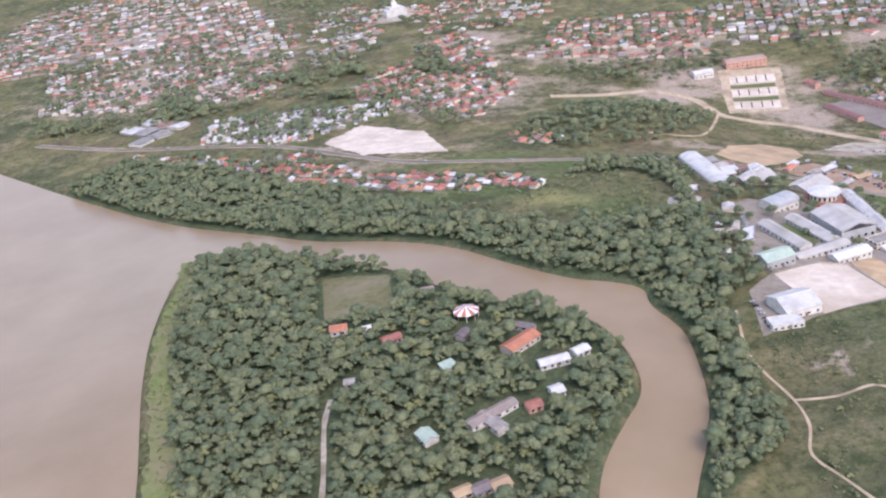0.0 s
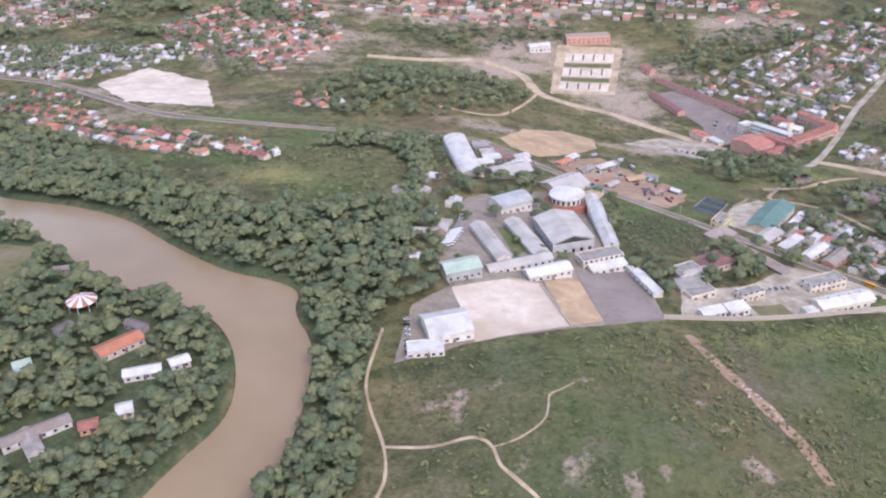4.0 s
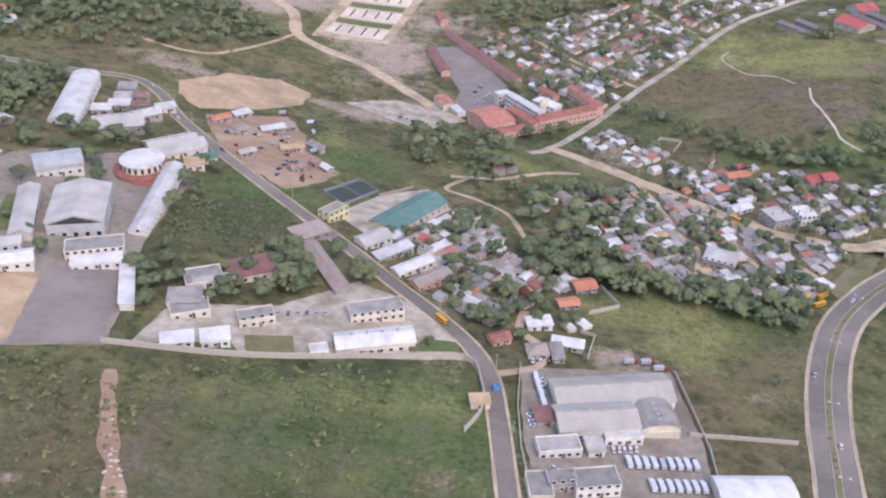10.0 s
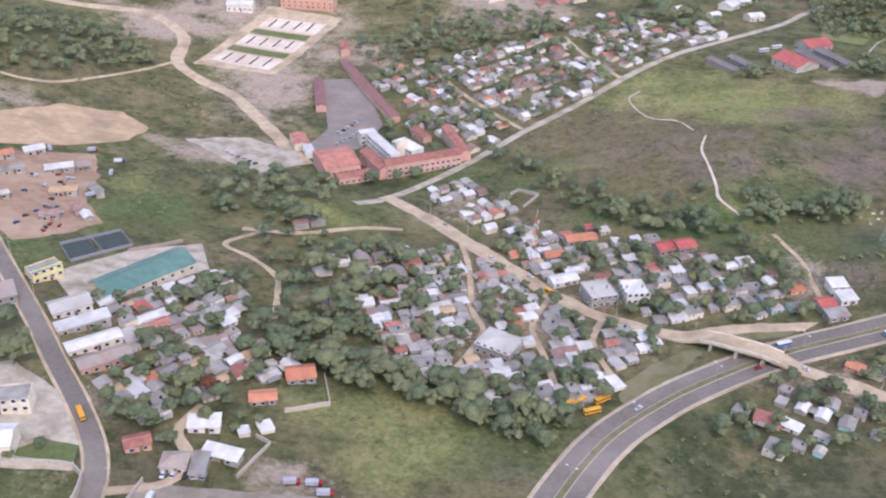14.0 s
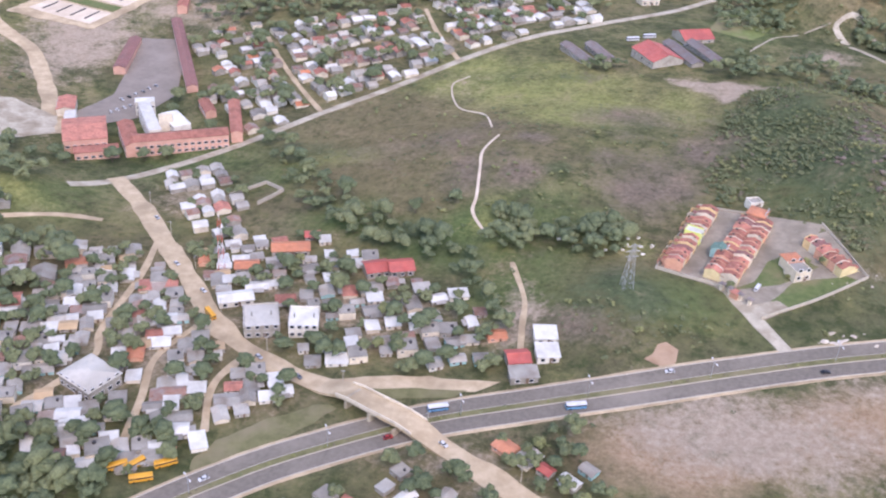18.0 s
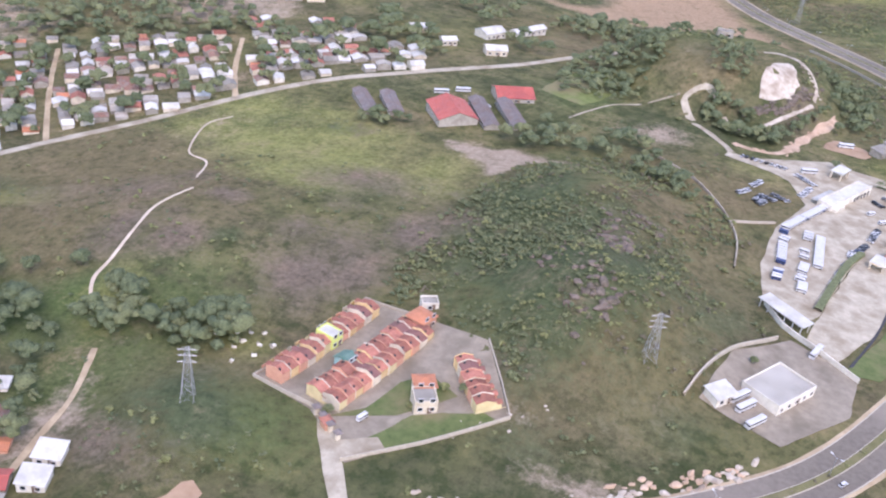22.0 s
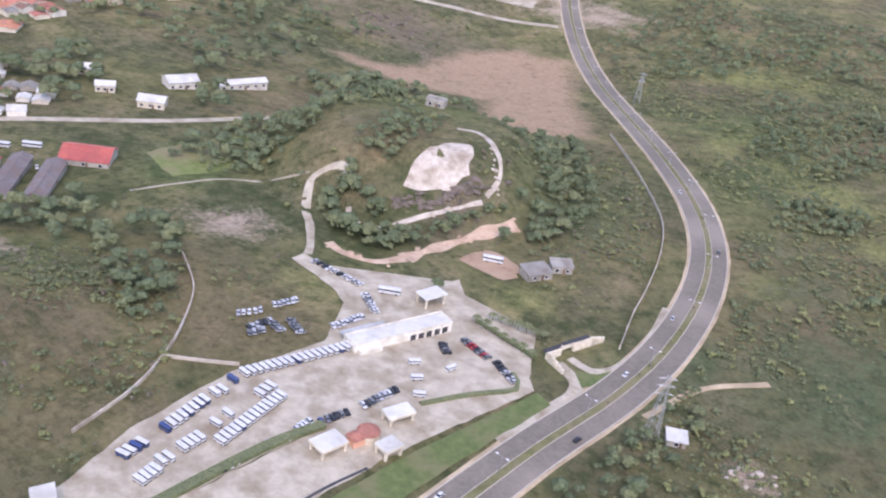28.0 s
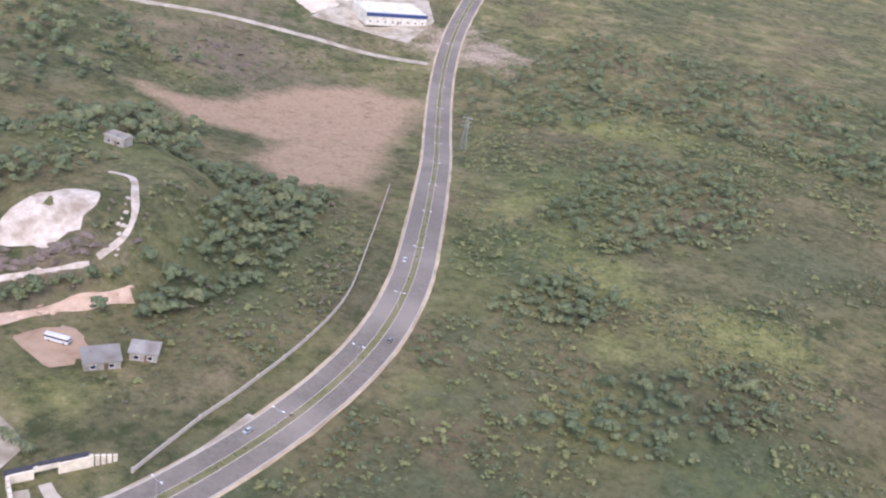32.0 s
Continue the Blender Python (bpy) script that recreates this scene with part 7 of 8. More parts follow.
# bus yard
bus_row((706.4, 784.5), (711.8, 796), 8, -12, (0, 0, 0, 0))
bus_row((712.8, 798), (719.2, 811.5), 9, -12, (0, 1, 0))
bus_row((719.8, 813), (723, 819), 5, -12, (1, 0, 0))
bus_row((706.2, 755.8), (706.1, 769.5), 8, -9, (0, 0, 1, 2))
bus_row((706.1, 773.3), (706.8, 775.4), 2, -9, (0, 0))
bus_row((706, 780.4), (706, 780.4), 1, -9, (2, 2))
bus_row((718.3, 760.1), (718.7, 782.8), 14, -8, (0, 0, 0, 0, 0, 1))
bus_row((714.4, 780), (714.6, 784.3), 3, -4, (0, 0))
bus_row((713.6, 768.9), (713.6, 764.4), 2, -8, (0, 0))
bus_row((713.4, 753.1), (714, 758.2), 4, -8, (0, 0))
bus_row((712.8, 746.8), (713.3, 748.8), 2, -8, (0, 0))
bus_row((713.6, 739.5), (713.8, 744.2), 4, -6, (0, 0))
bus_row((705.8, 748.8), (705.4, 743.4), 4, 3, (2, 1, 0))
bus_row((726, 825), (730, 831), 4, -20, (0, 0))
car_row((687.3, 805.4), (691.7, 812.4), 5, 72, (0, 0, 1))
car_row((692, 816), (695.5, 824), 6, 72, (0, 0, 1))
car_row((693.9, 801.6), (696.5, 809.6), 6, 72, (0, 1, 3))
car_row((695.5, 799.4), (698.1, 804.9), 4, 72, (1, 2, 0))
car_row((697.2, 808.6), (702, 806.7), 4, 80, (1, 2, 3))
car_row((700, 813.4), (706.4, 809.4), 5, 80, (0, 1, 2))
car_row((726.9, 765.8), (729.8, 773), 5, 75, (0, 0, 1, 3, 5))
car_row((729.1, 774.2), (729.9, 779.6), 4, 78, (0, 0, 0))
car_row((731.7, 780.4), (734.8, 788.4), 6, 75, (3, 2, 0, 5))
car_row((735.8, 792), (739.6, 805), 9, 78, (0, 1, 3, 2))
car_row((722.3, 746), (724.5, 754), 5, 78, (0, 0, 0, 3))
car_row((724.4, 754.6), (726.2, 762), 5, 78, (0, 3, 3))
car_row((710.5, 818), (714.5, 829), 8, 80)
car_row((708, 840), (716, 833), 7, 70, (0, 1, 2))
car_row((742, 838), (752, 834), 8, 80, (4, 4, 3, 2))
car_row((754, 834), (763, 828), 7, 80, (3, 3, 1))
car_row((738, 832), (742, 828), 4, 80, (3, 2))
car_row((685, 847), (705, 844), 10, 70, (0, 0, 3, 1))
for x, y, a in ((737, 818, 40), (741, 812, 40), (746, 822, 70), (745, 806, 30)):
    put(BUSES[0], x, y, a, 0.3)
put(COACH, 713, 846, 25, 0.3)
put(COACH, 719, 704, 70, 0.3)
for x, y, a in ((702, 667, 55), (705, 662, 55), (700, 670, 55)):
    put(COACH, x, y, a, 0.3)
put(COACH, 728, 889, 20, 0.3)
# warehouse and yards
car_row((373, 394), (382, 396), 5, 80, (0, 0, 0))
car_row((353, 427), (353, 414), 6, 80, (0, 0, 0, 1))
car_row((349, 407), (350, 400), 4, 80, (0, 0, 0))
for i in range(7):
    put(LORRIES[0], 351 + 0.6 * i, 426 - 3.6 * i, 95, 0.3)
for i in range(9):
    put(LORRIES[i % 3 if i % 4 == 0 else 0], 378 + 2.5 * i, 389 + 0.3 * i, 100, 0.3)
for i in range(7):
    put(LORRIES[0], 384 + 2.5 * i, 380 + 0.3 * i, 100, 0.3)
for x, y, a in ((384, 443, 12), (390, 444, 10), (394, 441, 12)):
    put(LORRIES[1], x, y, a, 0.3)
car_row((349, 436), (362, 439), 5, 80)
car_row((352, 372), (356, 384), 5, 80)
# scrapyard vehicles, depot, campus
for i in range(60):
    x, y = rnd.uniform(196, 256), rnd.uniform(552, 632)
    if inside(x, y, [(192, 612), (206, 622), (232, 634), (238, 606), (258, 572), (244, 549), (212, 579)]):
        put(CARS[rnd.choice((4, 5, 3, 2, 0))], x, y, rnd.uniform(0, 180), 0.2)
for x, y, a in ((205, 640, 130), (220, 652, 20), (236, 646, 20), (240, 630, 110), (246, 600, 40)):
    put(LORRIES[rnd.randrange(3)], x, y, a, 0.2)
car_row((255, 438), (280, 446), 8, 80)
car_row((112, 368), (110, 398), 8, 80)
car_row((128, 470), (134, 500), 8, 80, (0, 0, 1))
for i in range(6):
    put(COACH, 126 + 0.9 * i, 462 + 3.0 * i, 20, 0.3)
car_row((270, 690), (292, 680), 6, 80)
car_row((318, 735), (326, 760), 6, 80)
car_row((321, 720), (330, 740), 6, 80)
car_row((575, 838), (580, 846), 2, 80, (0, 0))
put(BUSES[0], 612.6, 623.6, 70)
put(COACH, 552, 846, 30)
put(COACH, 560, 853, 30)
# traffic
for k, off, pick in ((15, -2.6, 0), (22, 4.6, 1), (33, 3.0, 0), (42, -3.2, 4), (58, 4.6, 0), (66, -4.6, 3), (78, 3.0, 0), (88, -4.0, 0), (99, 4.4, 0), (104, -3.4, 3), (113, 4.6, 0), (121, -4.6, 3), (128, 3.0, 0), (136, 4.2, 1), (147, -3.6, 2), (158, 4.0, 0)):
    q, d = side_line(HWY, off)[k], (HWY[k + 1] - HWY[k])
    put(CARS[pick], q.x, q.y, math.degrees(math.atan2(d.y, d.x)) + (180 if off > 0 else 0), 0.24)
for k, off, proto in ((52, -4.2, SKY_BUS), (45, 3.6, SKY_BUS)):
    q, d = side_line(HWY, off)[k], (HWY[k + 1] - HWY[k])
    put(proto, q.x, q.y, math.degrees(math.atan2(d.y, d.x)), 0.24)
for k, off, pick in ((30, 1.6, 0), (38, -1.6, 2), (52, 1.6, 0), (60, -1.6, 4), (84, 1.6, 0), (96, 1.6, 1), (112, -1.6, 0), (122, 1.6, 0), (131, -1.6, 0), (139, 1.6, 5)):
    if k < len(TOWN) - 1:
        q, d = side_line(TOWN, off)[k], (TOWN[k + 1] - TOWN[k])
        put(CARS[pick], q.x, q.y, math.degrees(math.atan2(d.y, d.x)), 0.22)
put(SCHOOL_BUS, 318, 453.5, -50, 0.22)
for x, y, a in ((456, 500, 40), (460, 502, 60), (464, 498, 30), (467, 505, 40), (446, 573, -40)):
    put(SCHOOL_BUS, x, y, a, 0.25)
for x, y in ((470, 556), (485, 550), (396, 630), (420, 600), (437, 586), (533, 532)):
    put(CARS[rnd.choice((0, 1, 2))], x, y, -30, 0.3 + hump(Vector((x, y))))


# ---- walls, fences, masts ----
def wall_run(name, pts, high, mat, label, thick=0.35, posts=0.0):
    x0, y0 = pts[0]
    root = thing(name, x0, y0, 0, label, "wall")
    inv = root.matrix_basis.inverted()
    if name in ("plot_wall", "yard_wall", "estate_wall"):
        line = [Vector(a).lerp(Vector(b), k / 4) for a, b in zip(pts[:-1], pts[1:]) for k in range(4)] + [Vector(pts[-1])]
    else:
        line = smooth_line(pts, 4)
    part("panel", local(ribbon(line, thick, high, high + 0.8), inv), M[mat], root)
    if posts:
        k, step = 0, max(1, int(posts / 4))
        for q in line[::step]:
            p = inv @ Vector((q.x, q.y, H(q.x, q.y)))
            part("pillar", box(p.x - .25, p.x + .25, p.y - .25, p.y + .25, p.z - 0.5, p.z + high + 0.2), M["kerb"], root)
    return root


wall_run("boundary_wall", [(215, 408), (259, 414), (300, 425), (327, 432), (333, 420), (334, 406), (329, 394)], 2.2, "kerb", "long pale concrete boundary wall beside green fields", posts=12)
wall_run("boundary_wall", [(399, 406), (412, 407), (433, 408)], 1.6, "kerb", "low pale boundary wall across grass", posts=12)
wall_run("estate_wall", [(604, 620), (599, 623), (590, 624.5), (580, 627)], 1.2, "kerb", "pale block wall along the estate's front", 0.3)
wall_run("estate_wall", [(580, 627), (586, 650), (592, 672)], 0.9, "kerb", "low block wall behind the estate's first row", 0.25)
wall_run("estate_wall", [(592, 672), (603, 670), (614, 668)], 0.9, "kerb", "low block wall at the estate's upper end", 0.25)
wall_run("estate_wall", [(614, 608), (622, 614.5), (630, 621), (638, 628.5), (647, 637)], 1.2, "kerb", "pale block wall along the estate's lawn", 0.3)
wall_run("estate_wall", [(647, 637), (641, 648), (633, 661)], 0.9, "kerb", "low block wall behind the estate's short row", 0.25)
wall_run("stone_wall", [(654, 823), (666, 813), (673, 805), (682, 789), (687, 777), (691, 762), (692, 742)], 1.1, "pale_rock", "stone boundary wall climbing round the hill")
wall_run("stone_wall", [(687, 777), (695, 782), (703, 787)], 1.0, "pale_rock", "stone boundary wall beside the bus yard")
wall_run("white_wall", [(703, 725), (709, 714), (718, 707), (731, 696)], 1.8, "white_wall", "white boundary wall between yards")
wall_run("yard_hedge", [(747, 803), (755, 815), (764, 826), (760, 832)], 1.0, "leaf_mid", "low clipped hedge along the yard's edge", 1.2)
wall_run("yard_hedge", [(719, 730), (727, 764), (733, 780)], 1.4, "leaf_mid", "overgrown hedge along the yard's edge", 2.4)
wall_run("roadside_fence", [(780, 866), (777, 890), (776, 906), (772, 938), (764, 968), (747, 1003), (728, 1040), (710, 1074)], 1.3, "kerb", "grey block fence along the highway verge", 0.25, posts=12)
wall_run("yard_wall", [(346, 433), (345, 410), (346, 390), (350, 362)], 1.5, "kerb", "pale wall between the road and the truck yard", 0.3)
wall_run("yard_wall", [(399, 440), (404, 400), (404, 376)], 1.6, "kerb", "pale wall behind the warehouse", 0.3)
wall_run("yard_wall", [(127, 424), (122, 440)], 2.0, "kerb", "pale wall beside the sand field")
wall_run("yard_wall", [(152, 434), (166, 431), (175, 395)], 0.9, "kerb", "low pale kerb between playing fields")
wall_run("plot_wall", [(369, 441), (371, 450), (373, 458), (368, 460)], 1.4, "kerb", "pale wall beside a bare earth plot")
wall_run("plot_wall", [(378, 497), (384, 482), (372, 474)], 1.8, "kerb", "pale wall round a house plot")
wall_run("plot_wall", [(414, 655), (424, 668), (434, 662), (428, 650)], 1.6, "kerb", "pale wall round an empty plot")
wall_run("retaining_wall", [(686, 662), (690, 676), (697, 692), (708, 706)], 1.4, "kerb", "long pale retaining wall at the hill foot", 0.4)
for side in ([(259.5, 549.5), (272, 573)], [(272, 573), (282, 563)], [(282, 563), (269.5, 538.5)], [(269.5, 538.5), (259.5, 549.5)], [(266, 561), (275.5, 551.5)]):
    wall_run("court_fence", side, 1.3, "steel", "low wire fence round a ball court", 0.12)
wall_run("yard_wall", [(283, 557), (291, 567), (297, 576)], 1.6, "faded_roof", "long pinkish wall behind the green-roofed hall", 0.3)
for u in (0.0, 0.53):
    quad = [(260 + 12 * t + 9.5 * v, 549 + 23 * t - 9.5 * v) for t, v in ((u, 0), (u, 1), (u + 0.45, 1), (u + 0.45, 0))]
    pad("green_court", quad, M["court_green"], 0.3, 0, "dark green fenced ball court")
take_poly([(262, 553), (273, 572), (284, 558), (271, 540)], 2)


def lattice(root, z0, z1, w0, w1, n, mat_a, mat_b=None):
    for k in range(n):
        a, b = k / n, (k + 1) / n
        za, zb, wa, wb = z0 + (z1 - z0) * a, z0 + (z1 - z0) * b, w0 + (w1 - w0) * a, w0 + (w1 - w0) * b
        bars = []
        for (sx, sy), (tx, ty) in (((1, 1), (-1, 1)), ((-1, 1), (-1, -1)), ((-1, -1), (1, -1)), ((1, -1), (1, 1))):
            bars += [beam((sx * wa, sy * wa, za), (sx * wb, sy * wb, zb), 0.06), beam((sx * wa, sy * wa, za), (tx * wb, ty * wb, zb), 0.03), beam((tx * wa, ty * wa, za), (sx * wb, sy * wb, zb), 0.03), beam((sx * wb, sy * wb, zb), (tx * wb, ty * wb, zb), 0.03)]
        part("section", join(*bars), M[mat_b if mat_b and k % 2 else mat_a], root)


mast = thing("radio_mast", 437, 600, 20, "tall red and white lattice radio mast", "mast")
lattice(mast, 0, 21, 1.1, 0.5, 7, "mast_red", "mast_white")
part("antenna", join(beam((0, 0, 21), (0, 0, 24), 0.08), tube(0.8, 0, 18, 19.2, 0.35, n=8)), M["mast_white"], mast)
for x, y, hh in ((572, 609, 16), (675, 667, 15), (800, 830, 20), (700, 1155, 18)):
    py = thing("power_pylon", x, y, 25, "tall grey lattice power pylon in the scrub", "pylon")
    lattice(py, 0, hh, 1.7, 0.4, 6, "steel")
    for z in (0.72, 0.84, 0.95):
        part("cross_arm", join(beam((-2.4, 0, hh * z), (2.4, 0, hh * z), 0.09), beam((-2.4, 0, hh * z), (0, 0, hh * z + 0.7), 0.06), beam((2.4, 0, hh * z), (0, 0, hh * z + 0.7), 0.06)), M["steel"], py)
lamp = tagged(new("street_lamp"), "tall grey twin-armed street lamp on the median", "street lamp", "lamps of the highway")
part("pole", tube(0, 0, -0.3, 5.6, 0.10, 0.06, 8), M["steel"], lamp)
for s in (-1, 1):
    arm = part("arm", beam((0, 0, 5.5), (0, s * 1.5, 5.9), 0.05), M["steel"], lamp)
    part("lamp_head", box(-0.15, 0.15, s * 1.5 - 0.4, s * 1.5 + 0.4, 5.82, 5.98, 0.04), M["mast_white"], arm)
first = True
for k in range(4, len(HWY) - 1, 7):
    d = HWY[k + 1] - HWY[k]
    m = pose(HWY[k].x, HWY[k].y, H(HWY[k].x, HWY[k].y) + 0.4, 0, 0, math.degrees(math.atan2(d.y, d.x)))
    if first:
        lamp.matrix_basis, first = m, False
    else:
        copy_thing(lamp, m)
post = tagged(new("utility_pole"), "slim grey concrete utility pole with a crossbar", "pole", "poles along the streets")
part("pole", tube(0, 0, -0.3, 5.4, 0.12, 0.08, 8), M["kerb"], post)
part("crossbar", box(-0.7, 0.7, -0.06, 0.06, 4.9, 5.05), M["steel"], post)
first = True
for line, off, step in ((TOWN, 3.9, 6), (DIRT_ROAD, 3.9, 7)):
    for q in side_line(line, off)[::step]:
        if 250 < q.y < 660 and q.x > 150:
            m = pose(q.x, q.y, H(q.x, q.y), 0, 0, rnd.uniform(0, 180))
            if first:
                post.matrix_basis, first = m, False
            else:
                copy_thing(post, m)


# ---- rock outcrops ----
def boulder(name, r, seed, mat):
    bm = bmesh.new()
    bmesh.ops.create_icosphere(bm, subdivisions=2, radius=r)
    for v in bm.verts:
        k = 1 + 0.45 * noise.noise(v.co * (1.3 / r) + Vector((seed, 0, 0)))
        v.co *= k
        v.co.z *= 0.75
    me = bpy.data.meshes.new(name)
    bm.to_mesh(me)
    bm.free()
    me.materials.append(M[mat])
    return me


ROCKS = [boulder("boulder", 1.6, 3.0 * s, "rock") for s in range(4)]
PALE_ROCKS = [boulder("pale_boulder", 1.4, 2.2 * s + 9, "pale_rock") for s in range(4)]
SCARP_ROCKS = [boulder("orange_boulder", 1.4, 2.7 * s + 5, "scarp") for s in range(3)]


def outcrop(x, y, sx, sy, count, meshes, label, ang=0.0, big=1.0):
    root = thing("rock_outcrop", x, y, ang, label, "rocks")
    inv, c, s = root.matrix_basis.inverted(), math.cos(radians(ang)), math.sin(radians(ang))
    for _ in range(count):
        u, v = rnd.gauss(0, sx), rnd.gauss(0, sy)
        px, py = x + u * c - v * s, y + u * s + v * c
        k = big * rnd.uniform(0.5, 1.5)
        part("boulder", rnd.choice(meshes), None, root, at=inv @ pose(px, py, H(px, py) + 0.1, rnd.uniform(-20, 20), rnd.uniform(-20, 20), ang + rnd.uniform(-30, 30)) @ Matrix.Diagonal((k * rnd.uniform(0.9, 1.8), k * rnd.uniform(0.7, 1.2), k * rnd.uniform(.6, 1.1), 1)))


outcrop(656, 722, 4, 8, 24, ROCKS, "dark brown-grey crag breaking out of the hillside", 15, 0.85)
outcrop(657, 678, 3, 6, 20, ROCKS, "brown-grey crag on the lower slope", 20, 0.7)
outcrop(650, 726, 3, 9, 22, ROCKS, "dark grey weathered rock outcrop on the hill crest", 10, 0.45)
outcrop(654, 678, 2, 7, 12, ROCKS, "grey weathered rock outcrop on the hillside", 20, 0.55)
outcrop(661, 744, 6, 2.5, 22, ROCKS, "grey weathered rock outcrop near the hilltop", 0, 0.5)
outcrop(641, 694, 3, 5, 10, ROCKS, "grey weathered rock outcrop on the hillside", 0, 0.45)
outcrop(691, 896, 6, 1.1, 46, ROCKS, "dark rock face of the knoll", 35, 0.6)
outcrop(704, 912, 6, 1.1, 40, ROCKS, "dark rock face of the knoll", 65, 0.6)
outcrop(713, 895, 11, 0.9, 40, SCARP_ROCKS, "orange broken rock along the knoll's scarp", 67, 0.4)
outcrop(684, 881, 6, 0.8, 16, PALE_ROCKS, "pale stones along the knoll's ramp", 10, 0.35)
outcrop(702, 900, 8, 0.8, 20, PALE_ROCKS, "pale stones along the knoll's ramp", 52, 0.35)
outcrop(709, 928, 5, 1.0, 14, PALE_ROCKS, "pale stones along the knoll's upper ramp", -60, 0.4)
outcrop(692, 860, 6, 0.8, 16, SCARP_ROCKS, "orange stones along the scarp", 5, 0.35)
outcrop(237, 357, 1.2, 16, 40, PALE_ROCKS, "pale stones in the gully", 24, 0.28)
outcrop(672, 618, 14, 1.2, 44, PALE_ROCKS, "pale broken rock along the highway cutting", 32, 0.45)
outcrop(636, 603, 6, 1.6, 18, PALE_ROCKS, "pale broken rock along the highway bank", 25, 0.4)
outcrop(690, 633, 8, 1.4, 30, SCARP_ROCKS, "orange broken rock along the highway bank", 35, 0.45)
outcrop(700, 640, 7, 1.2, 18, PALE_ROCKS, "pale broken rock along the highway cutting", 45, 0.5)
outcrop(640, 634, 10, 3, 12, PALE_ROCKS, "pale broken rock on the grassy slope", 20, 0.25)
outcrop(825, 832, 4, 3, 14, PALE_ROCKS, "pale rock and soil heap in the scrub", 30, 0.5)
outcrop(520, 1185, 12, 8, 14, ROCKS, "rock outcrop on a far slope", 0, 1.0)


# ---- trees ----
def crown_mesh(name, r, seed, mat, lumps=6, leaves=150, flat=0.85, size=0.17, level=1):
    """A crown of ragged clumps spread over an uneven dome, with loose sprays of leaves round them."""
    q = random.Random(seed)
    verts, faces, centres = [], [], []
    wide, turn = q.uniform(0.75, 1.05), q.uniform(0, 6.28)
    for i in range(lumps):
        e = math.sqrt((i + q.uniform(0.1, 0.9)) / lumps) * q.uniform(0.70, 0.92)
        a = 2.4 * i + turn + q.uniform(-.5, .5)
        c = Vector((math.cos(a) * e, math.sin(a) * e * wide, 0.62 * math.sqrt(max(0.0, 1 - e * e)) + q.uniform(-0.32, 0.12))) * r
        k = r * q.uniform(0.24, 0.50) * (1.15 if i < 2 else 1)
        centres.append((c, k))
        bm = bmesh.new()
        bmesh.ops.create_icosphere(bm, subdivisions=level, radius=1.0)
        bmesh.ops.delete(bm, geom=[f for f in bm.faces if f.calc_center_median().z < -0.5], context="FACES")
        bm.verts.index_update()
        nb, o = len(verts), Vector((seed, 3.1 * i, 0))
        for v in bm.verts:
            w = v.co * k * (1 + 0.75 * noise.noise(v.co * 1.6 + o) + q.uniform(-0.22, 0.22))
            verts.append((c.x + w.x * 1.15, c.y + w.y * 1.15, c.z + w.z * flat))
        faces.extend(tuple(v.index + nb for v in f.verts) for f in bm.faces)
        bm.free()
    soft = len(faces)
    for i in range(leaves):
        c, k = q.choice(centres)
        d = Vector((q.gauss(0, 1), q.gauss(0, 1), q.gauss(0.4, 0.7))).normalized()
        p = c + Vector((d.x, d.y, d.z * flat)) * k * q.uniform(0.95, 1.45)
        s = r * size * q.uniform(0.6, 1.4)
        u = Vector((q.gauss(0, 1), q.gauss(0, 1), q.gauss(0, 0.4))).normalized() * s
        w = (d.cross(u).normalized() + 0.4 * d) * s * q.uniform(0.6, 1.1)
        nb = len(verts)
        verts += [tuple(p - u), tuple(p + w), tuple(p + u)]
        faces.append((nb, nb + 1, nb + 2))
    me = mesh_of(name, (verts, faces), M[mat])
    me.polygons.foreach_set("use_smooth", [i < soft for i in range(len(faces))])
    return me


def trunk_geo(h, r, seed):
    q = random.Random(seed)
    limbs = [tube(0, 0, -0.5, h * 0.75, r, r * 0.55, 7)]
    for i in range(4):
        a = 1.57 * i + q.uniform(-.5, .5)
        limbs.append(beam((0, 0, h * q.uniform(0.45, 0.7)), (math.cos(a) * h * 0.4, math.sin(a) * h * 0.4, h * q.uniform(0.85, 1.1)), r * 0.35))
    return join(*limbs)


TREES = []
for i, (r, h, mat) in enumerate(((3.4, 3.4, "leaf_dark"), (3.0, 3.0, "leaf_dark"), (3.8, 3.8, "leaf_mid"), (2.8, 3.2, "leaf_mid"), (2.4, 2.6, "leaf_light"), (3.2, 3.2, "leaf_dark"), (2.6, 2.4, "leaf_mid"), (3.0, 2.8, "leaf_dry"))):
    TREES.append((mesh_of("trunk", trunk_geo(h, 0.22, i), M["bark"]), crown_mesh("crown", r * 1.1, 11 * i + 2, mat, 14, 160, 0.85, 0.12), h + r * 0.35, r))
LIGHT_CROWNS = [crown_mesh("crown", r * 1.15, 211 + 13 * i, mat, 7, 20, 0.8, 0.16) for i, (r, mat) in enumerate(((3.4, "leaf_dark"), (3.0, "leaf_dark"), (3.8, "leaf_mid"), (2.8, "leaf_mid"), (2.4, "leaf_light"), (3.2, "leaf_dark"), (2.6, "leaf_mid"), (3.0, "leaf_dry")))]
SHRUBS = [crown_mesh("shrub", 1.0, 101 + 7 * i, m, 3, 9, 0.6, 0.26) for i, m in enumerate(("leaf_dark", "leaf_mid", "leaf_light", "leaf_light", "leaf_dry", "leaf_mid"))]
TREE_ROOTS = {}
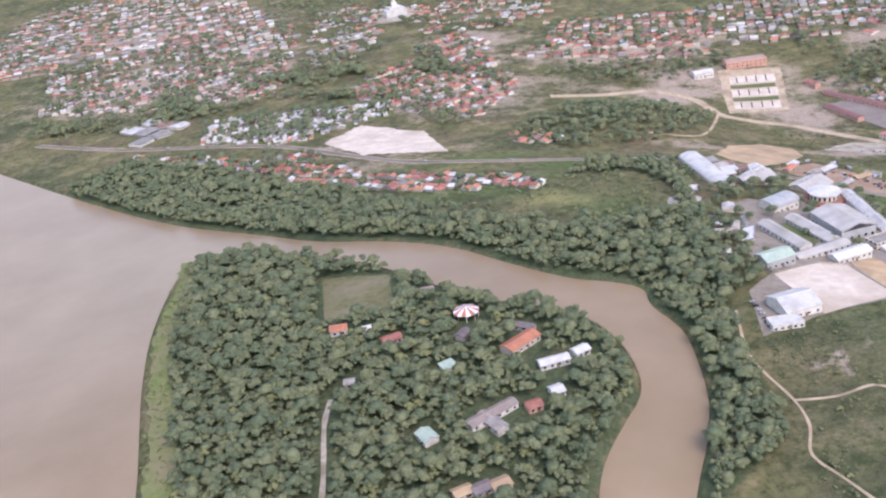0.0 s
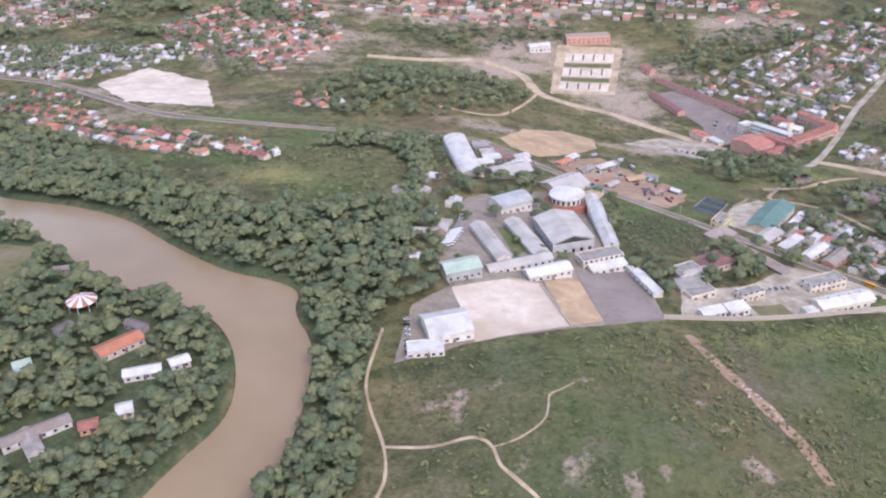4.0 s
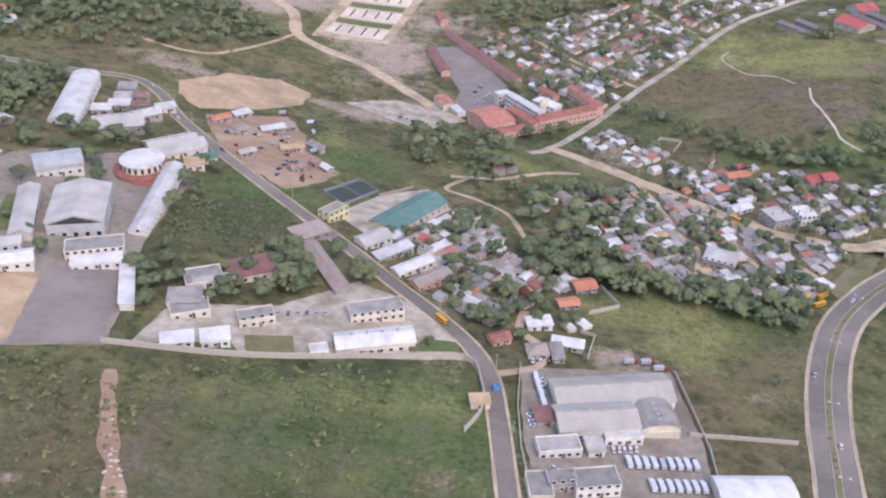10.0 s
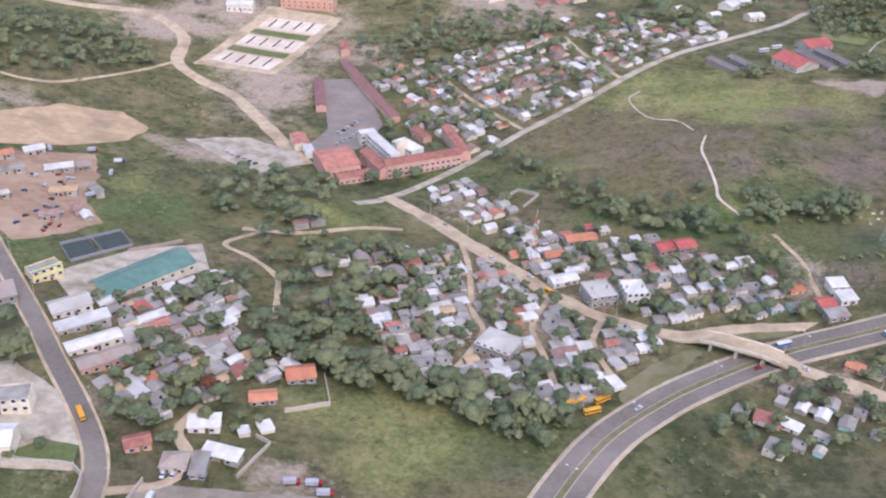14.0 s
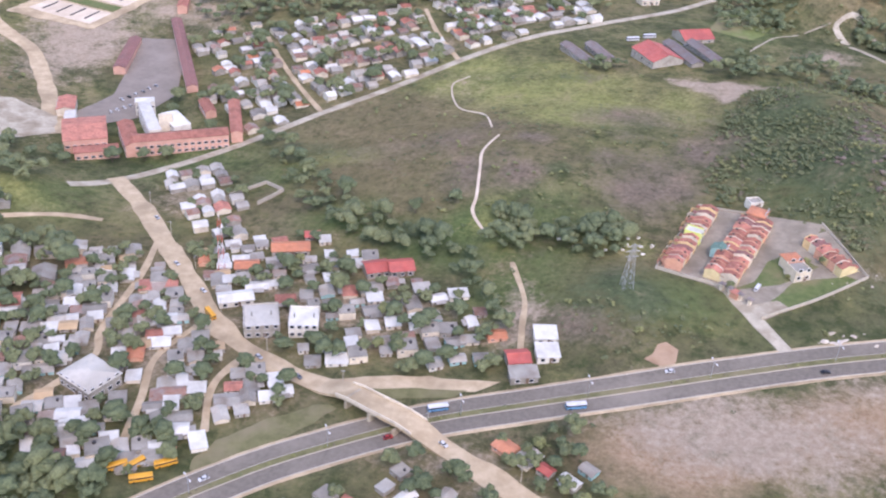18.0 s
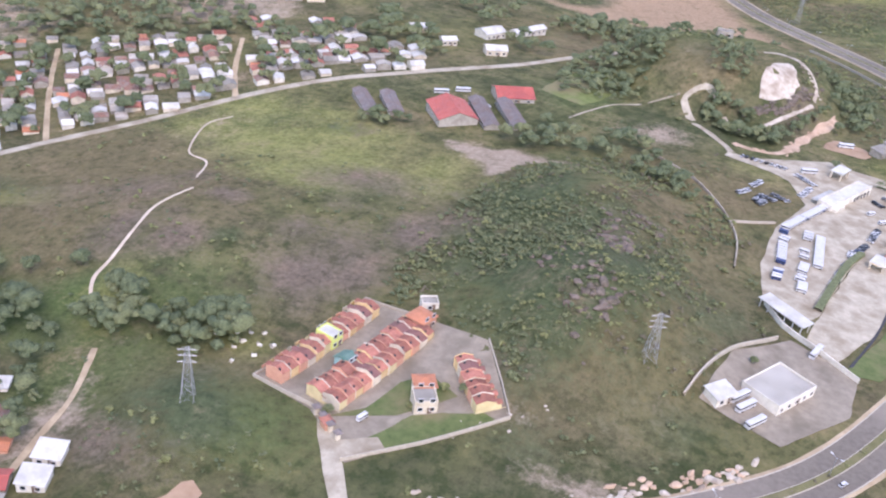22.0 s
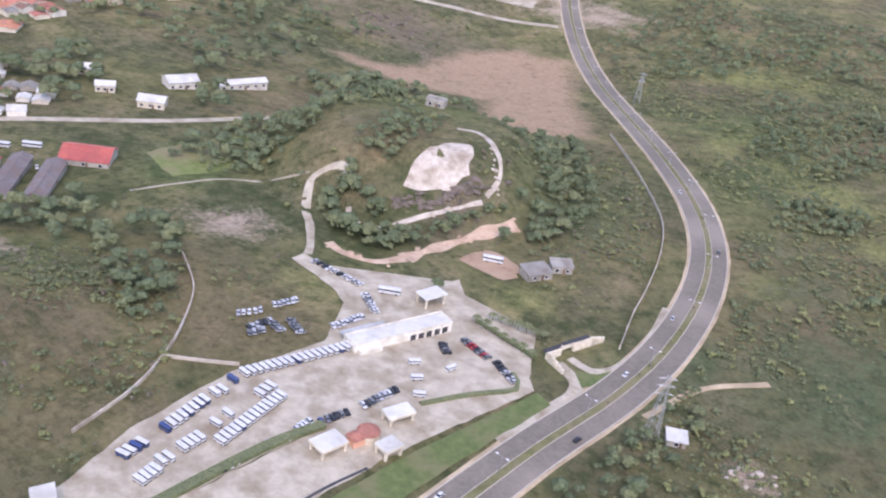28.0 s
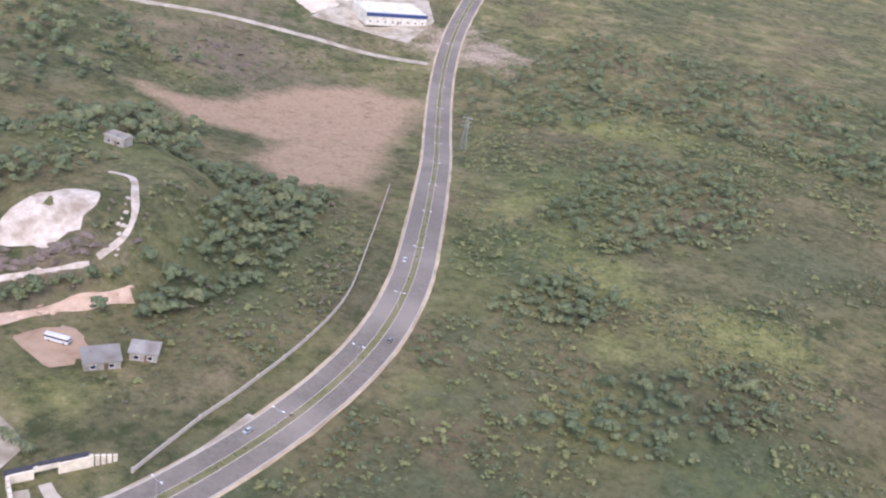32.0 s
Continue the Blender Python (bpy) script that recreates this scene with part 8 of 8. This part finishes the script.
TREE_LABEL = ["broad dark green tree with a dense crown", "dark green tree with a ragged crown", "large green tree with a spreading crown", "green tree with an uneven crown", "small light green tree", "dense dark green tree", "small green tree with a loose crown", "small dry olive-green tree"]


def plant(x, y, k, s):
    """A single tree: trunk and crown."""
    m = pose(x, y, H(x, y) - 0.1, 0, 0, rnd.uniform(0, 360)) @ Matrix.Diagonal((s * rnd.uniform(.9, 1.15), s, s * rnd.uniform(.85, 1.1), 1))
    if k not in TREE_ROOTS:
        root = tagged(new("tree"), TREE_LABEL[k], "tree", "trees among the houses and yards")
        part("trunk", TREES[k][0], None, root)
        part("crown", TREES[k][1], None, root, at=pose(0, 0, TREES[k][2]))
        TREE_ROOTS[k] = root
    else:
        root = copy_thing(TREE_ROOTS[k], Matrix.Identity(4))
    root.matrix_basis = m


def mass(name, spots, sources, label, category, lift):
    """Very many plants joined into one mesh. spots: rows of place, size, turn and kind."""
    parts = {}
    for k, me in enumerate(sources):
        co = np.empty(len(me.vertices) * 3)
        me.vertices.foreach_get("co", co)
        tot = np.empty(len(me.polygons), int)
        me.polygons.foreach_get("loop_total", tot)
        sm = np.empty(len(me.polygons), bool)
        me.polygons.foreach_get("use_smooth", sm)
        lv = np.empty(len(me.loops), int)
        me.loops.foreach_get("vertex_index", lv)
        parts[k] = (co.reshape(-1, 3), tot, lv, sm)
    V, T, L, I, S, base = [], [], [], [], [], 0
    mats = []
    for me in sources:
        if me.materials[0] not in mats:
            mats.append(me.materials[0])
    for x, y, s, a, k in spots:
        co, tot, lv, sm = parts[k]
        c, sn = math.cos(a), math.sin(a)
        p = co * s
        z = H(x, y) + lift[k] * s
        V.append(np.stack([p[:, 0] * c - p[:, 1] * sn + x, p[:, 0] * sn + p[:, 1] * c + y, p[:, 2] + z], 1))
        T.append(tot)
        L.append(lv + base)
        S.append(sm)
        I.append(np.full(len(tot), mats.index(sources[k].materials[0])))
        base += len(co)
    V, T, L, I, S = np.concatenate(V), np.concatenate(T), np.concatenate(L), np.concatenate(I), np.concatenate(S)
    me = bpy.data.meshes.new(name)
    me.vertices.add(len(V))
    me.vertices.foreach_set("co", V.ravel())
    me.loops.add(len(L))
    me.loops.foreach_set("vertex_index", L)
    me.polygons.add(len(T))
    me.polygons.foreach_set("loop_start", np.concatenate([[0], np.cumsum(T)[:-1]]))
    me.polygons.foreach_set("loop_total", T)
    me.polygons.foreach_set("material_index", I)
    me.polygons.foreach_set("use_smooth", S)
    for m in mats:
        me.materials.append(m)
    me.update(calc_edges=True)
    return tagged(new(name, me), label, category, kind="stuff")


def scatter(poly, step, keep=1.0, sizes=(0.8, 1.2), kinds=(0, 1, 2, 3, 5), room=1.5, grain=0.0):
    xs, ys = [p[0] for p in poly], [p[1] for p in poly]
    out = []
    y = min(ys)
    while y < max(ys):
        x = min(xs) + rnd.uniform(0, step)
        while x < max(xs):
            px, py = x + rnd.uniform(-.45, .45) * step, y + rnd.uniform(-.45, .45) * step
            k = keep if not grain else keep * max(0.0, min(1.0, 0.5 + 2.2 * noise.noise((px * grain, py * grain, 7.7))))
            if rnd.random() < k and bool(inside(px, py, poly)) and free(px, py, room):
                out.append((px, py, sizes[0] + (sizes[1] - sizes[0]) * rnd.random() ** 1.7, rnd.uniform(0, 6.28), rnd.choice(kinds)))
            x += step
        y += step
    return out


CROWNS, LIFT = LIGHT_CROWNS, [t[2] for t in TREES]
SPIT = [p for p in ISLE]
spit_trees = scatter(SPIT, 3.5, 0.96, (0.42, 1.05), (0, 1, 3, 5, 2, 3, 6, 4), 1.8)
LODGES = [(row[1], row[2], 0.5 * row[3]) for row in AREA_ROWS_2 if row[0] == "spit_house"] + [(-20, 403, 8)]
spit_trees = [t for t in spit_trees if not any(math.hypot(t[0] - x - 1.5, t[1] - y + 4) < r + 0.5 for x, y, r in LODGES)]
spit_trees = [t for t in spit_trees if t[1] > 225 and not (t[1] < 520 and seg_dist(t[0], t[1], ISLE[14:]) < 15 + 4 * noise.noise((t[0] * .06, t[1] * .06, 1)))]
mass("woodland_spit", spit_trees, CROWNS, "dense dark green woodland covering the river spit", "woodland", LIFT)
bank_poly = BANK[1:18] + [(95, 300), (98, 380), (104, 440), (112, 520), (118, 560), (110, 632), (60, 620), (38, 580), (20, 560), (-80, 612), (-163, 678), (-218, 738), (-300, 790)]
bank = scatter(bank_poly, 3.8, 0.95, (0.45, 1.1), (0, 1, 5, 2, 3, 6, 3), 1.8)
bank = [t for t in bank if not (inside(t[0], t[1], SLOPE) and noise.noise((t[0] * .05, t[1] * .05, 2)) > -0.5)]
mass("woodland_bank", bank, CROWNS, "dense green woodland along the far river bank", "woodland", LIFT)
far_woods = []
AREA_ROWS_3 = [([(20, 735), (68, 812), (167, 828), (190, 790), (165, 738), (120, 690), (54, 672)], 6.5, .85),
    ([(105, 560), (110, 630), (128, 640), (140, 615), (128, 560)], 5.5, .8),
    ([(204, 486), (218, 520), (212, 524), (196, 500)], 4.4, .8),
    ([(212, 458), (226, 466), (256, 484), (254, 472), (232, 452), (216, 448)], 5.5, .6),
    ([(62, 300), (80, 360), (88, 386), (98, 384), (96, 340), (92, 290)], 5, .9),
    ([(330, 640), (318, 612), (336, 560), (360, 540), (386, 524), (394, 560), (398, 600), (372, 604), (350, 600), (345, 624), (372, 650)], 4.4, .42)]
AREA_ROWS_3 += [([(355, 512), (392, 513), (409, 508), (424, 500), (439, 496), (463, 492), (466, 479), (440, 476), (419, 486), (396, 492), (365, 490)], 3.6, .92),
    ([(320, 509), (323, 540), (331, 560), (339, 536), (340, 504), (335, 479), (326, 483)], 4.4, .5),
    ([(345, 506), (351, 536), (373, 559), (388, 529), (390, 504), (374, 500), (361, 488)], 4.2, .6),
    ([(353, 478), (366, 486), (370, 466), (356, 462)], 4.0, .7),
    ([(322, 467), (334, 478), (343, 455), (332, 445)], 4.0, .7),
    ([(279, 635), (299, 682), (329, 655), (326, 621), (295, 611)], 4.6, .5)]
AREA_ROWS_3 += [([(666, 888), (667, 896), (677, 890), (690, 890), (682, 883), (687, 871), (680, 866)], 3.2, .85),
    ([(695, 879), (702, 893), (712, 912), (718, 917), (709, 896), (703, 877)], 3.2, .6),
    ([(690, 868), (684, 876), (694, 884), (702, 880), (700, 868)], 3.2, .6),
    ([(660, 900), (658, 940), (676, 950), (682, 930), (680, 905)], 4.4, .5),
    ([(204, 512), (210, 552), (190, 540), (196, 514)], 4.2, .6),
    ([(160, 562), (172, 578), (184, 560), (175, 533), (163, 543)], 4.4, .7)]
AREA_ROWS_3 += [([(131, 506), (141, 532), (139, 556), (129, 551), (124, 524)], 4.2, .8),
    ([(212, 460), (222, 449), (229, 433), (223, 419), (216, 421)], 4.0, .8),
    ([(256, 486), (272, 490), (277, 465), (260, 450), (251, 462)], 3.8, .85),
    ([(287, 485), (299, 486), (298, 469), (286, 465)], 3.6, .9),
    ([(130, 460), (139, 468), (144, 449), (135, 447)], 3.6, .9),
    ([(237, 444), (247, 456), (248, 438), (242, 436)], 3.6, .8),
    ([(165, 484), (168, 500), (172, 498), (170, 470)], 3.4, .8)]
AREA_ROWS_3 += [([(255, 462), (290, 478), (284, 490), (256, 480)], 4.0, .9),
    ([(430, 436), (448, 470), (462, 500), (474, 512), (464, 478), (452, 440)], 4.4, .4),
    ([(255, 455), (275, 462), (290, 476), (280, 480), (258, 474)], 4.8, .8),
    ([(-210, 930), (-150, 900), (-80, 880), (-60, 830), (-50, 800), (-30, 760), (-10, 780), (-55, 835), (-140, 925), (-205, 945)], 6.5, .85),
    ([(-470, 960), (-290, 935), (-205, 930), (-245, 890), (-400, 880)], 7, .8),
    ([(150, 880), (240, 920), (250, 950), (100, 950), (60, 920)], 7, .7),
    ([(-200, 1080), (-120, 1060), (-140, 940), (-195, 960)], 7, .8)]
AREA_ROWS_3 += [([(-240, 1180), (-120, 1280), (60, 1220), (300, 1240), (320, 1420), (-300, 1440)], 11, .6),
    ([(516, 648), (534, 654), (540, 640), (534, 626), (516, 634)], 4.6, .85),
    ([(540, 640), (556, 652), (574, 642), (566, 628), (546, 628)], 4.2, .95),
    ([(540, 795), (552, 806), (544, 812), (530, 802)], 4.4, .85),
    ([(590, 800), (600, 830), (640, 840), (660, 822), (630, 800)], 5.0, .45),
    ([(595, 880), (590, 930), (600, 985), (650, 1020), (640, 930), (630, 880)], 5.4, .75),
    ([(390, 930), (300, 870), (290, 850), (318, 838), (400, 868), (455, 895)], 6, .7)]
AREA_ROWS_3 += [([(640, 980), (700, 985), (720, 940), (716, 900), (738, 915), (742, 960), (706, 1040), (660, 1040)], 5.0, .72),
    ([(560, 1010), (600, 1000), (640, 1035), (600, 1075), (560, 1060)], 5.5, .7),
    ([(775, 1085), (812, 1060), (850, 1110), (840, 1190), (760, 1210)], 5.5, .62),
    ([(798, 990), (830, 1000), (836, 1030), (806, 1034)], 4.8, .8),
    ([(836, 940), (876, 950), (892, 990), (880, 1020), (850, 985)], 4.8, .68),
    ([(780, 775), (790, 800), (800, 850), (812, 846), (806, 800), (794, 770)], 4.6, .6),
    ([(640, 1235), (720, 1210), (800, 1260), (900, 1220), (900, 1400), (660, 1400)], 8, .55)]
AREA_ROWS_3 += [([(406, 705), (443, 652), (477, 628), (501, 616), (520, 608), (526, 585), (544, 581), (529, 619), (506, 634), (477, 648), (446, 676), (414, 712)], 4.6, .6),
    ([(96, 395), (112, 410), (122, 430), (124, 470), (120, 520), (104, 505), (97, 440)], 4.4, .75),
    ([(645, 801), (650, 824), (668, 806), (680, 788), (672, 780)], 4.2, .4),
    ([(660, 905), (664, 880), (676, 872), (690, 872), (680, 884), (668, 896)], 3.4, .7)]
AREA_ROWS_3 += [([(560, 560), (580, 548), (560, 540), (535, 545)], 4.5, .7),
    ([(420, 1000), (540, 1000), (540, 1150), (430, 1170), (380, 1080)], 8, .45)]
for poly, step, keep in AREA_ROWS_3:
    small, scrubby = poly[0][0] > 590 and poly[0][1] > 700, poly[0][0] > 770
    far_woods += scatter(poly, step * (0.72 if small else 1), keep * (0.8 if scrubby else 1), (0.3, 0.7) if scrubby else (0.35, 0.85) if small else (0.45, 1.15), (0, 1, 5, 3, 6, 1) if small else (0, 1, 5, 2, 3, 6))
mass("woodland_patches", far_woods, CROWNS, "clumps of green trees between fields and houses", "woodland", LIFT)

# single trees among the houses, in yards and along roads
single = []
for x, y in TREE_SPOTS:
    if free(x, y, 1.2) and 250 < y < 900 and x > 240:
        single.append((x, y))
rnd.shuffle(single)
for x, y in single[:60]:
    plant(x, y, rnd.choice((0, 1, 2, 3, 4, 6)), rnd.uniform(0.45, 0.8))
town_trees = [(x, y, rnd.uniform(0.4, 0.85) * (1.5 if y > 700 else 1), rnd.uniform(0, 6.28), rnd.choice((0, 1, 3, 6))) for x, y in TREE_SPOTS if (x, y) not in single[:60] and free(x, y, 0.8)]
mass("town_trees", town_trees, CROWNS, "green trees scattered between far houses", "trees", LIFT)
AREA_ROWS_4 = [(120, 422, 0, .9),
    (116, 416, 5, .9),
    (178, 452, 2, .7),
    (158, 455, 3, .6),
    (150, 500, 0, .8),
    (170, 500, 1, .9),
    (176, 512, 0, .9),
    (172, 520, 5, .8),
    (206, 524, 2, .8),
    (168, 532, 1, .8),
    (288, 470, 2, 1.1),
    (262, 462, 0, .9),
    (268, 455, 1, .9),
    (256, 448, 2, .9),
    (240, 440, 3, .7),
    (224, 446, 1, .8),
    (220, 458, 0, .9),
    (216, 470, 1, .8),
    (330, 666, 0, .9),
    (336, 662, 5, .8),
    (352, 672, 0, 1.0),
    (364, 678, 1, .9),
    (372, 682, 2, .8)]
AREA_ROWS_4 += [(256, 470, 0, 1.0),
    (262, 460, 2, 1.0),
    (262, 477, 5, 1.0),
    (268, 466, 1, .9),
    (260, 484, 2, .9),
    (256, 480, 0, .8),
    (239, 462, 4, .7),
    (247, 452, 3, .7)]
AREA_ROWS_4 += [(350, 730, 0, .8),
    (376, 716, 1, .9),
    (380, 706, 3, .7),
    (345, 745, 2, .8),
    (345, 468, 0, .8),
    (342, 474, 2, .9),
    (352, 462, 3, .8),
    (723, 858, 1, .6),
    (604, 622, 3, .5),
    (702, 688, 3, .4),
    (480, 640, 1, .7),
    (470, 645, 2, .7),
    (505, 655, 1, .8),
    (492, 648, 5, .8),
    (131, 499, 0, .8),
    (136, 494, 1, .7),
    (166, 528, 2, .8),
    (160, 532, 0, .9),
    (154, 524, 1, .8),
    (150, 536, 5, .8),
    (144, 559, 0, .9),
    (150, 552, 1, .9),
    (156, 556, 2, .9)]
AREA_ROWS_4 += [(133, 540, 3, .8),
    (169, 462, 0, .6),
    (147, 466, 3, .6),
    (158, 470, 1, .6),
    (124, 452, 2, .6),
    (131, 448, 3, .6),
    (207, 550, 1, .8),
    (214, 545, 0, .8),
    (218, 440, 1, .8),
    (210, 452, 2, .8),
    (226, 450, 0, .7),
    (244, 454, 1, .8),
    (248, 462, 0, .9),
    (315, 437, 1, .5),
    (310, 430, 3, .5),
    (523, 648, 0, .9),
    (486, 627, 2, .7),
    (624, 638, 3, .45),
    (628, 641, 4, .45),
    (633, 642, 3, .4),
    (622, 632, 4, .35)]
for x, y, k, s in AREA_ROWS_4:
    plant(x, y, k, s)
red_tree = tagged(new("flowering_tree"), "tree with dull red flowering crown among houses", "tree")
red_tree.matrix_basis = pose(348, 476, H(348, 476))
part("trunk", TREES[1][0], None, red_tree)
part("crown", crown_mesh("crown", 2.8, 77, "leaf_red", 12, 140, 0.85, 0.12), None, red_tree, at=pose(0, 0, 3.6))

# palms at the entrance drive
palm = tagged(new("palm_tree"), "small palm with arching fronds beside the drive", "palm tree", "palms along the drive")
part("trunk", tube(0, 0, -0.3, 2.6, 0.16, 0.11, 7), M["bark"], palm)
fr = []
for i in range(11):
    a, lift_ = 6.2832 * i / 11, 0.5 + 0.35 * (i % 3)
    pts = [(0.1, 2.6), (0.9, 2.75 + lift_ * 0.5), (1.7, 2.6 + lift_ * 0.2), (2.2, 2.1)]
    v = []
    for j, (u, z) in enumerate(pts):
        w = (0.10, 0.32, 0.26, 0.04)[j]
        v += [(u * math.cos(a) - w * math.sin(a), u * math.sin(a) + w * math.cos(a), z - 0.08), (u * math.cos(a), u * math.sin(a), z), (u * math.cos(a) + w * math.sin(a), u * math.sin(a) - w * math.cos(a), z - 0.08)]
    f = []
    for j in range(3):
        f += [(3 * j, 3 * j + 1, 3 * j + 4, 3 * j + 3), (3 * j + 1, 3 * j + 2, 3 * j + 5, 3 * j + 4)]
    part("frond", geo(v, f), M["leaf_mid"], palm)
first = True
for a, b in (((741, 849), (761, 843)), ((744, 854), (760, 855))):
    for i in range(7):
        x, y = a[0] + (b[0] - a[0]) * i / 6, a[1] + (b[1] - a[1]) * i / 6
        m = pose(x, y, H(x, y) + 0.2, 0, 0, rnd.uniform(0, 90)) @ Matrix.Scale(rnd.uniform(0.7, 1.0), 4)
        if first:
            palm.matrix_basis, first = m, False
        else:
            copy_thing(palm, Matrix.Identity(4)).matrix_basis = m
for off in (-0.5, 0.5):
    pad("planting_strip", [(740, 850 + off), (762, 843.4 + off), (762.6, 844.4 + off), (740.6, 851 + off)], M["lawn"], 0.3 + 0.02 * off, 0.2, "narrow planted strip beside the drive")

# scrub: bushes over all the open land
shrubs = []
AREA_ROWS_5 = [([(100, 240), (104, 380), (215, 402), (325, 425), (330, 300), (330, 240)], 2.5, .85, (0.4, 1.4), (0, 1, 1, 2, 5), .03),
    ([(345, 430), (440, 440), (462, 490), (400, 510), (372, 470)], 5, .5, (0.4, 1.2), (1, 2, 3, 4), .04),
    ([(600, 672), (612, 650), (680, 650), (706, 690), (700, 760), (660, 822), (610, 790), (590, 730)], 2.0, .8, (0.4, 1.3), (1, 1, 2, 5, 4, 0, 3), .06),
    ([(606, 640), (650, 650), (655, 700), (648, 760), (620, 790), (596, 740), (592, 690)], 2.2, .95, (0.6, 1.9), (0, 0, 1, 5, 1), .045)]
AREA_ROWS_5 += [([(206, 486), (219, 520), (243, 539), (259, 513), (255, 487), (225, 470)], 2.5, .95, (0.6, 1.4), (0, 1, 5, 1), 0),
    ([(400, 700), (470, 800), (560, 800), (590, 730), (585, 670), (540, 600), (500, 640), (430, 660)], 4.6, .55, (0.4, 1.3), (1, 2, 3, 0), .035),
    ([(580, 612), (610, 600), (640, 640), (700, 655), (690, 636), (640, 604), (560, 574), (552, 600)], 3.6, .6, (0.5, 1.4), (0, 1, 2, 5), .05),
    ([(600, 860), (670, 860), (690, 800), (650, 830), (600, 830)], 4, .5, (0.5, 1.5), (0, 1, 2, 4), .05)]
AREA_ROWS_5 += [([(650, 990), (690, 960), (712, 900), (745, 905), (770, 900), (768, 960), (740, 1020), (690, 1050), (650, 1040)], 3.2, .75, (0.5, 1.7), (0, 1, 2, 4, 5), .05),
    ([(735, 862), (775, 870), (768, 905), (745, 905), (730, 890)], 3.4, .55, (0.5, 1.3), (1, 2, 3, 4), .05),
    ([(794, 850), (806, 850), (812, 900), (806, 960), (796, 960), (800, 900)], 2.6, .7, (0.8, 2.0), (0, 1, 5), .06),
    ([(640, 890), (660, 870), (700, 880), (712, 900), (700, 985), (640, 1000), (618, 950)], 3.2, .62, (0.5, 1.8), (0, 1, 2, 5), .05)]
AREA_ROWS_5 += [([(790, 740), (800, 850), (806, 900), (790, 980), (720, 1120), (660, 1220), (700, 1300), (940, 1250), (960, 900), (860, 760)], 2.6, .95, (0.4, 1.6), (0, 0, 1, 1, 2, 2, 3, 5), .03),
    ([(540, 990), (560, 1080), (530, 1100), (440, 1180), (600, 1260), (640, 1220), (570, 1180), (570, 1110), (640, 1060), (620, 1000)], 5, .6, (0.6, 1.8), (0, 1, 2, 4), .03),
    ([(445, 440), (470, 470), (500, 500), (560, 545), (620, 570), (640, 560), (560, 500), (480, 430)], 4.4, .5, (0.5, 1.4), (0, 1, 2, 3), .04)]
AREA_ROWS_5 += [([(250, 600), (300, 580), (330, 640), (300, 660), (262, 672), (230, 650)], 4.2, .55, (0.5, 1.5), (0, 1, 2, 3), .05),
    ([(-110, 640), (-29, 615), (43, 595), (90, 602), (110, 560), (102, 510), (74, 503), (52, 489), (34, 492), (0, 518), (-39, 550), (-81, 590)], 3.0, .7, (0.5, 1.9), (0, 1, 2, 3, 5), .05),
    ([(170, 730), (250, 700), (290, 730), (240, 770), (190, 800), (160, 780)], 4.4, .6, (0.6, 1.7), (0, 1, 2, 5), .05),
    ([(-196, 530), (-190, 440), (-172, 370), (-158, 300), (-140, 300), (-150, 380), (-168, 440), (-176, 530)], 2.8, .7, (0.4, 1.1), (2, 3, 3), 0)]
AREA_ROWS_5 += [([(640, 770), (690, 735), (692, 770), (680, 790), (655, 824), (628, 800)], 2.2, .9, (0.5, 1.6), (0, 1, 5, 1, 2), .07),
    ([(735, 905), (776, 900), (768, 960), (730, 1030), (700, 1050), (716, 960)], 2.6, .8, (0.4, 1.3), (0, 1, 5, 2), .06)]
AREA_ROWS_5 += [([(80, 405), (66, 412), (62, 424), (90, 432), (100, 400)], 3.0, .6, (0.4, 1.0), (2, 3), 0)]
for poly, step, keep, sizes, kinds, grain in AREA_ROWS_5:
    shrubs += scatter(poly, step, keep, sizes, kinds, 0.6, grain)
for k in range(2, len(HWY) - 2):
    for _ in range(2):
        q = HWY[k].lerp(HWY[k + 1], rnd.random())
        if rnd.random() < 0.7:
            shrubs.append((q.x + rnd.uniform(-.6, .6), q.y + rnd.uniform(-.6, .6), rnd.uniform(0.25, 0.75), rnd.uniform(0, 6.28), rnd.choice((1, 2, 4))))
mass("scrub_bushes", shrubs, SHRUBS, "green and dry bushes over the open grassland", "bushes", [0.35] * 6)
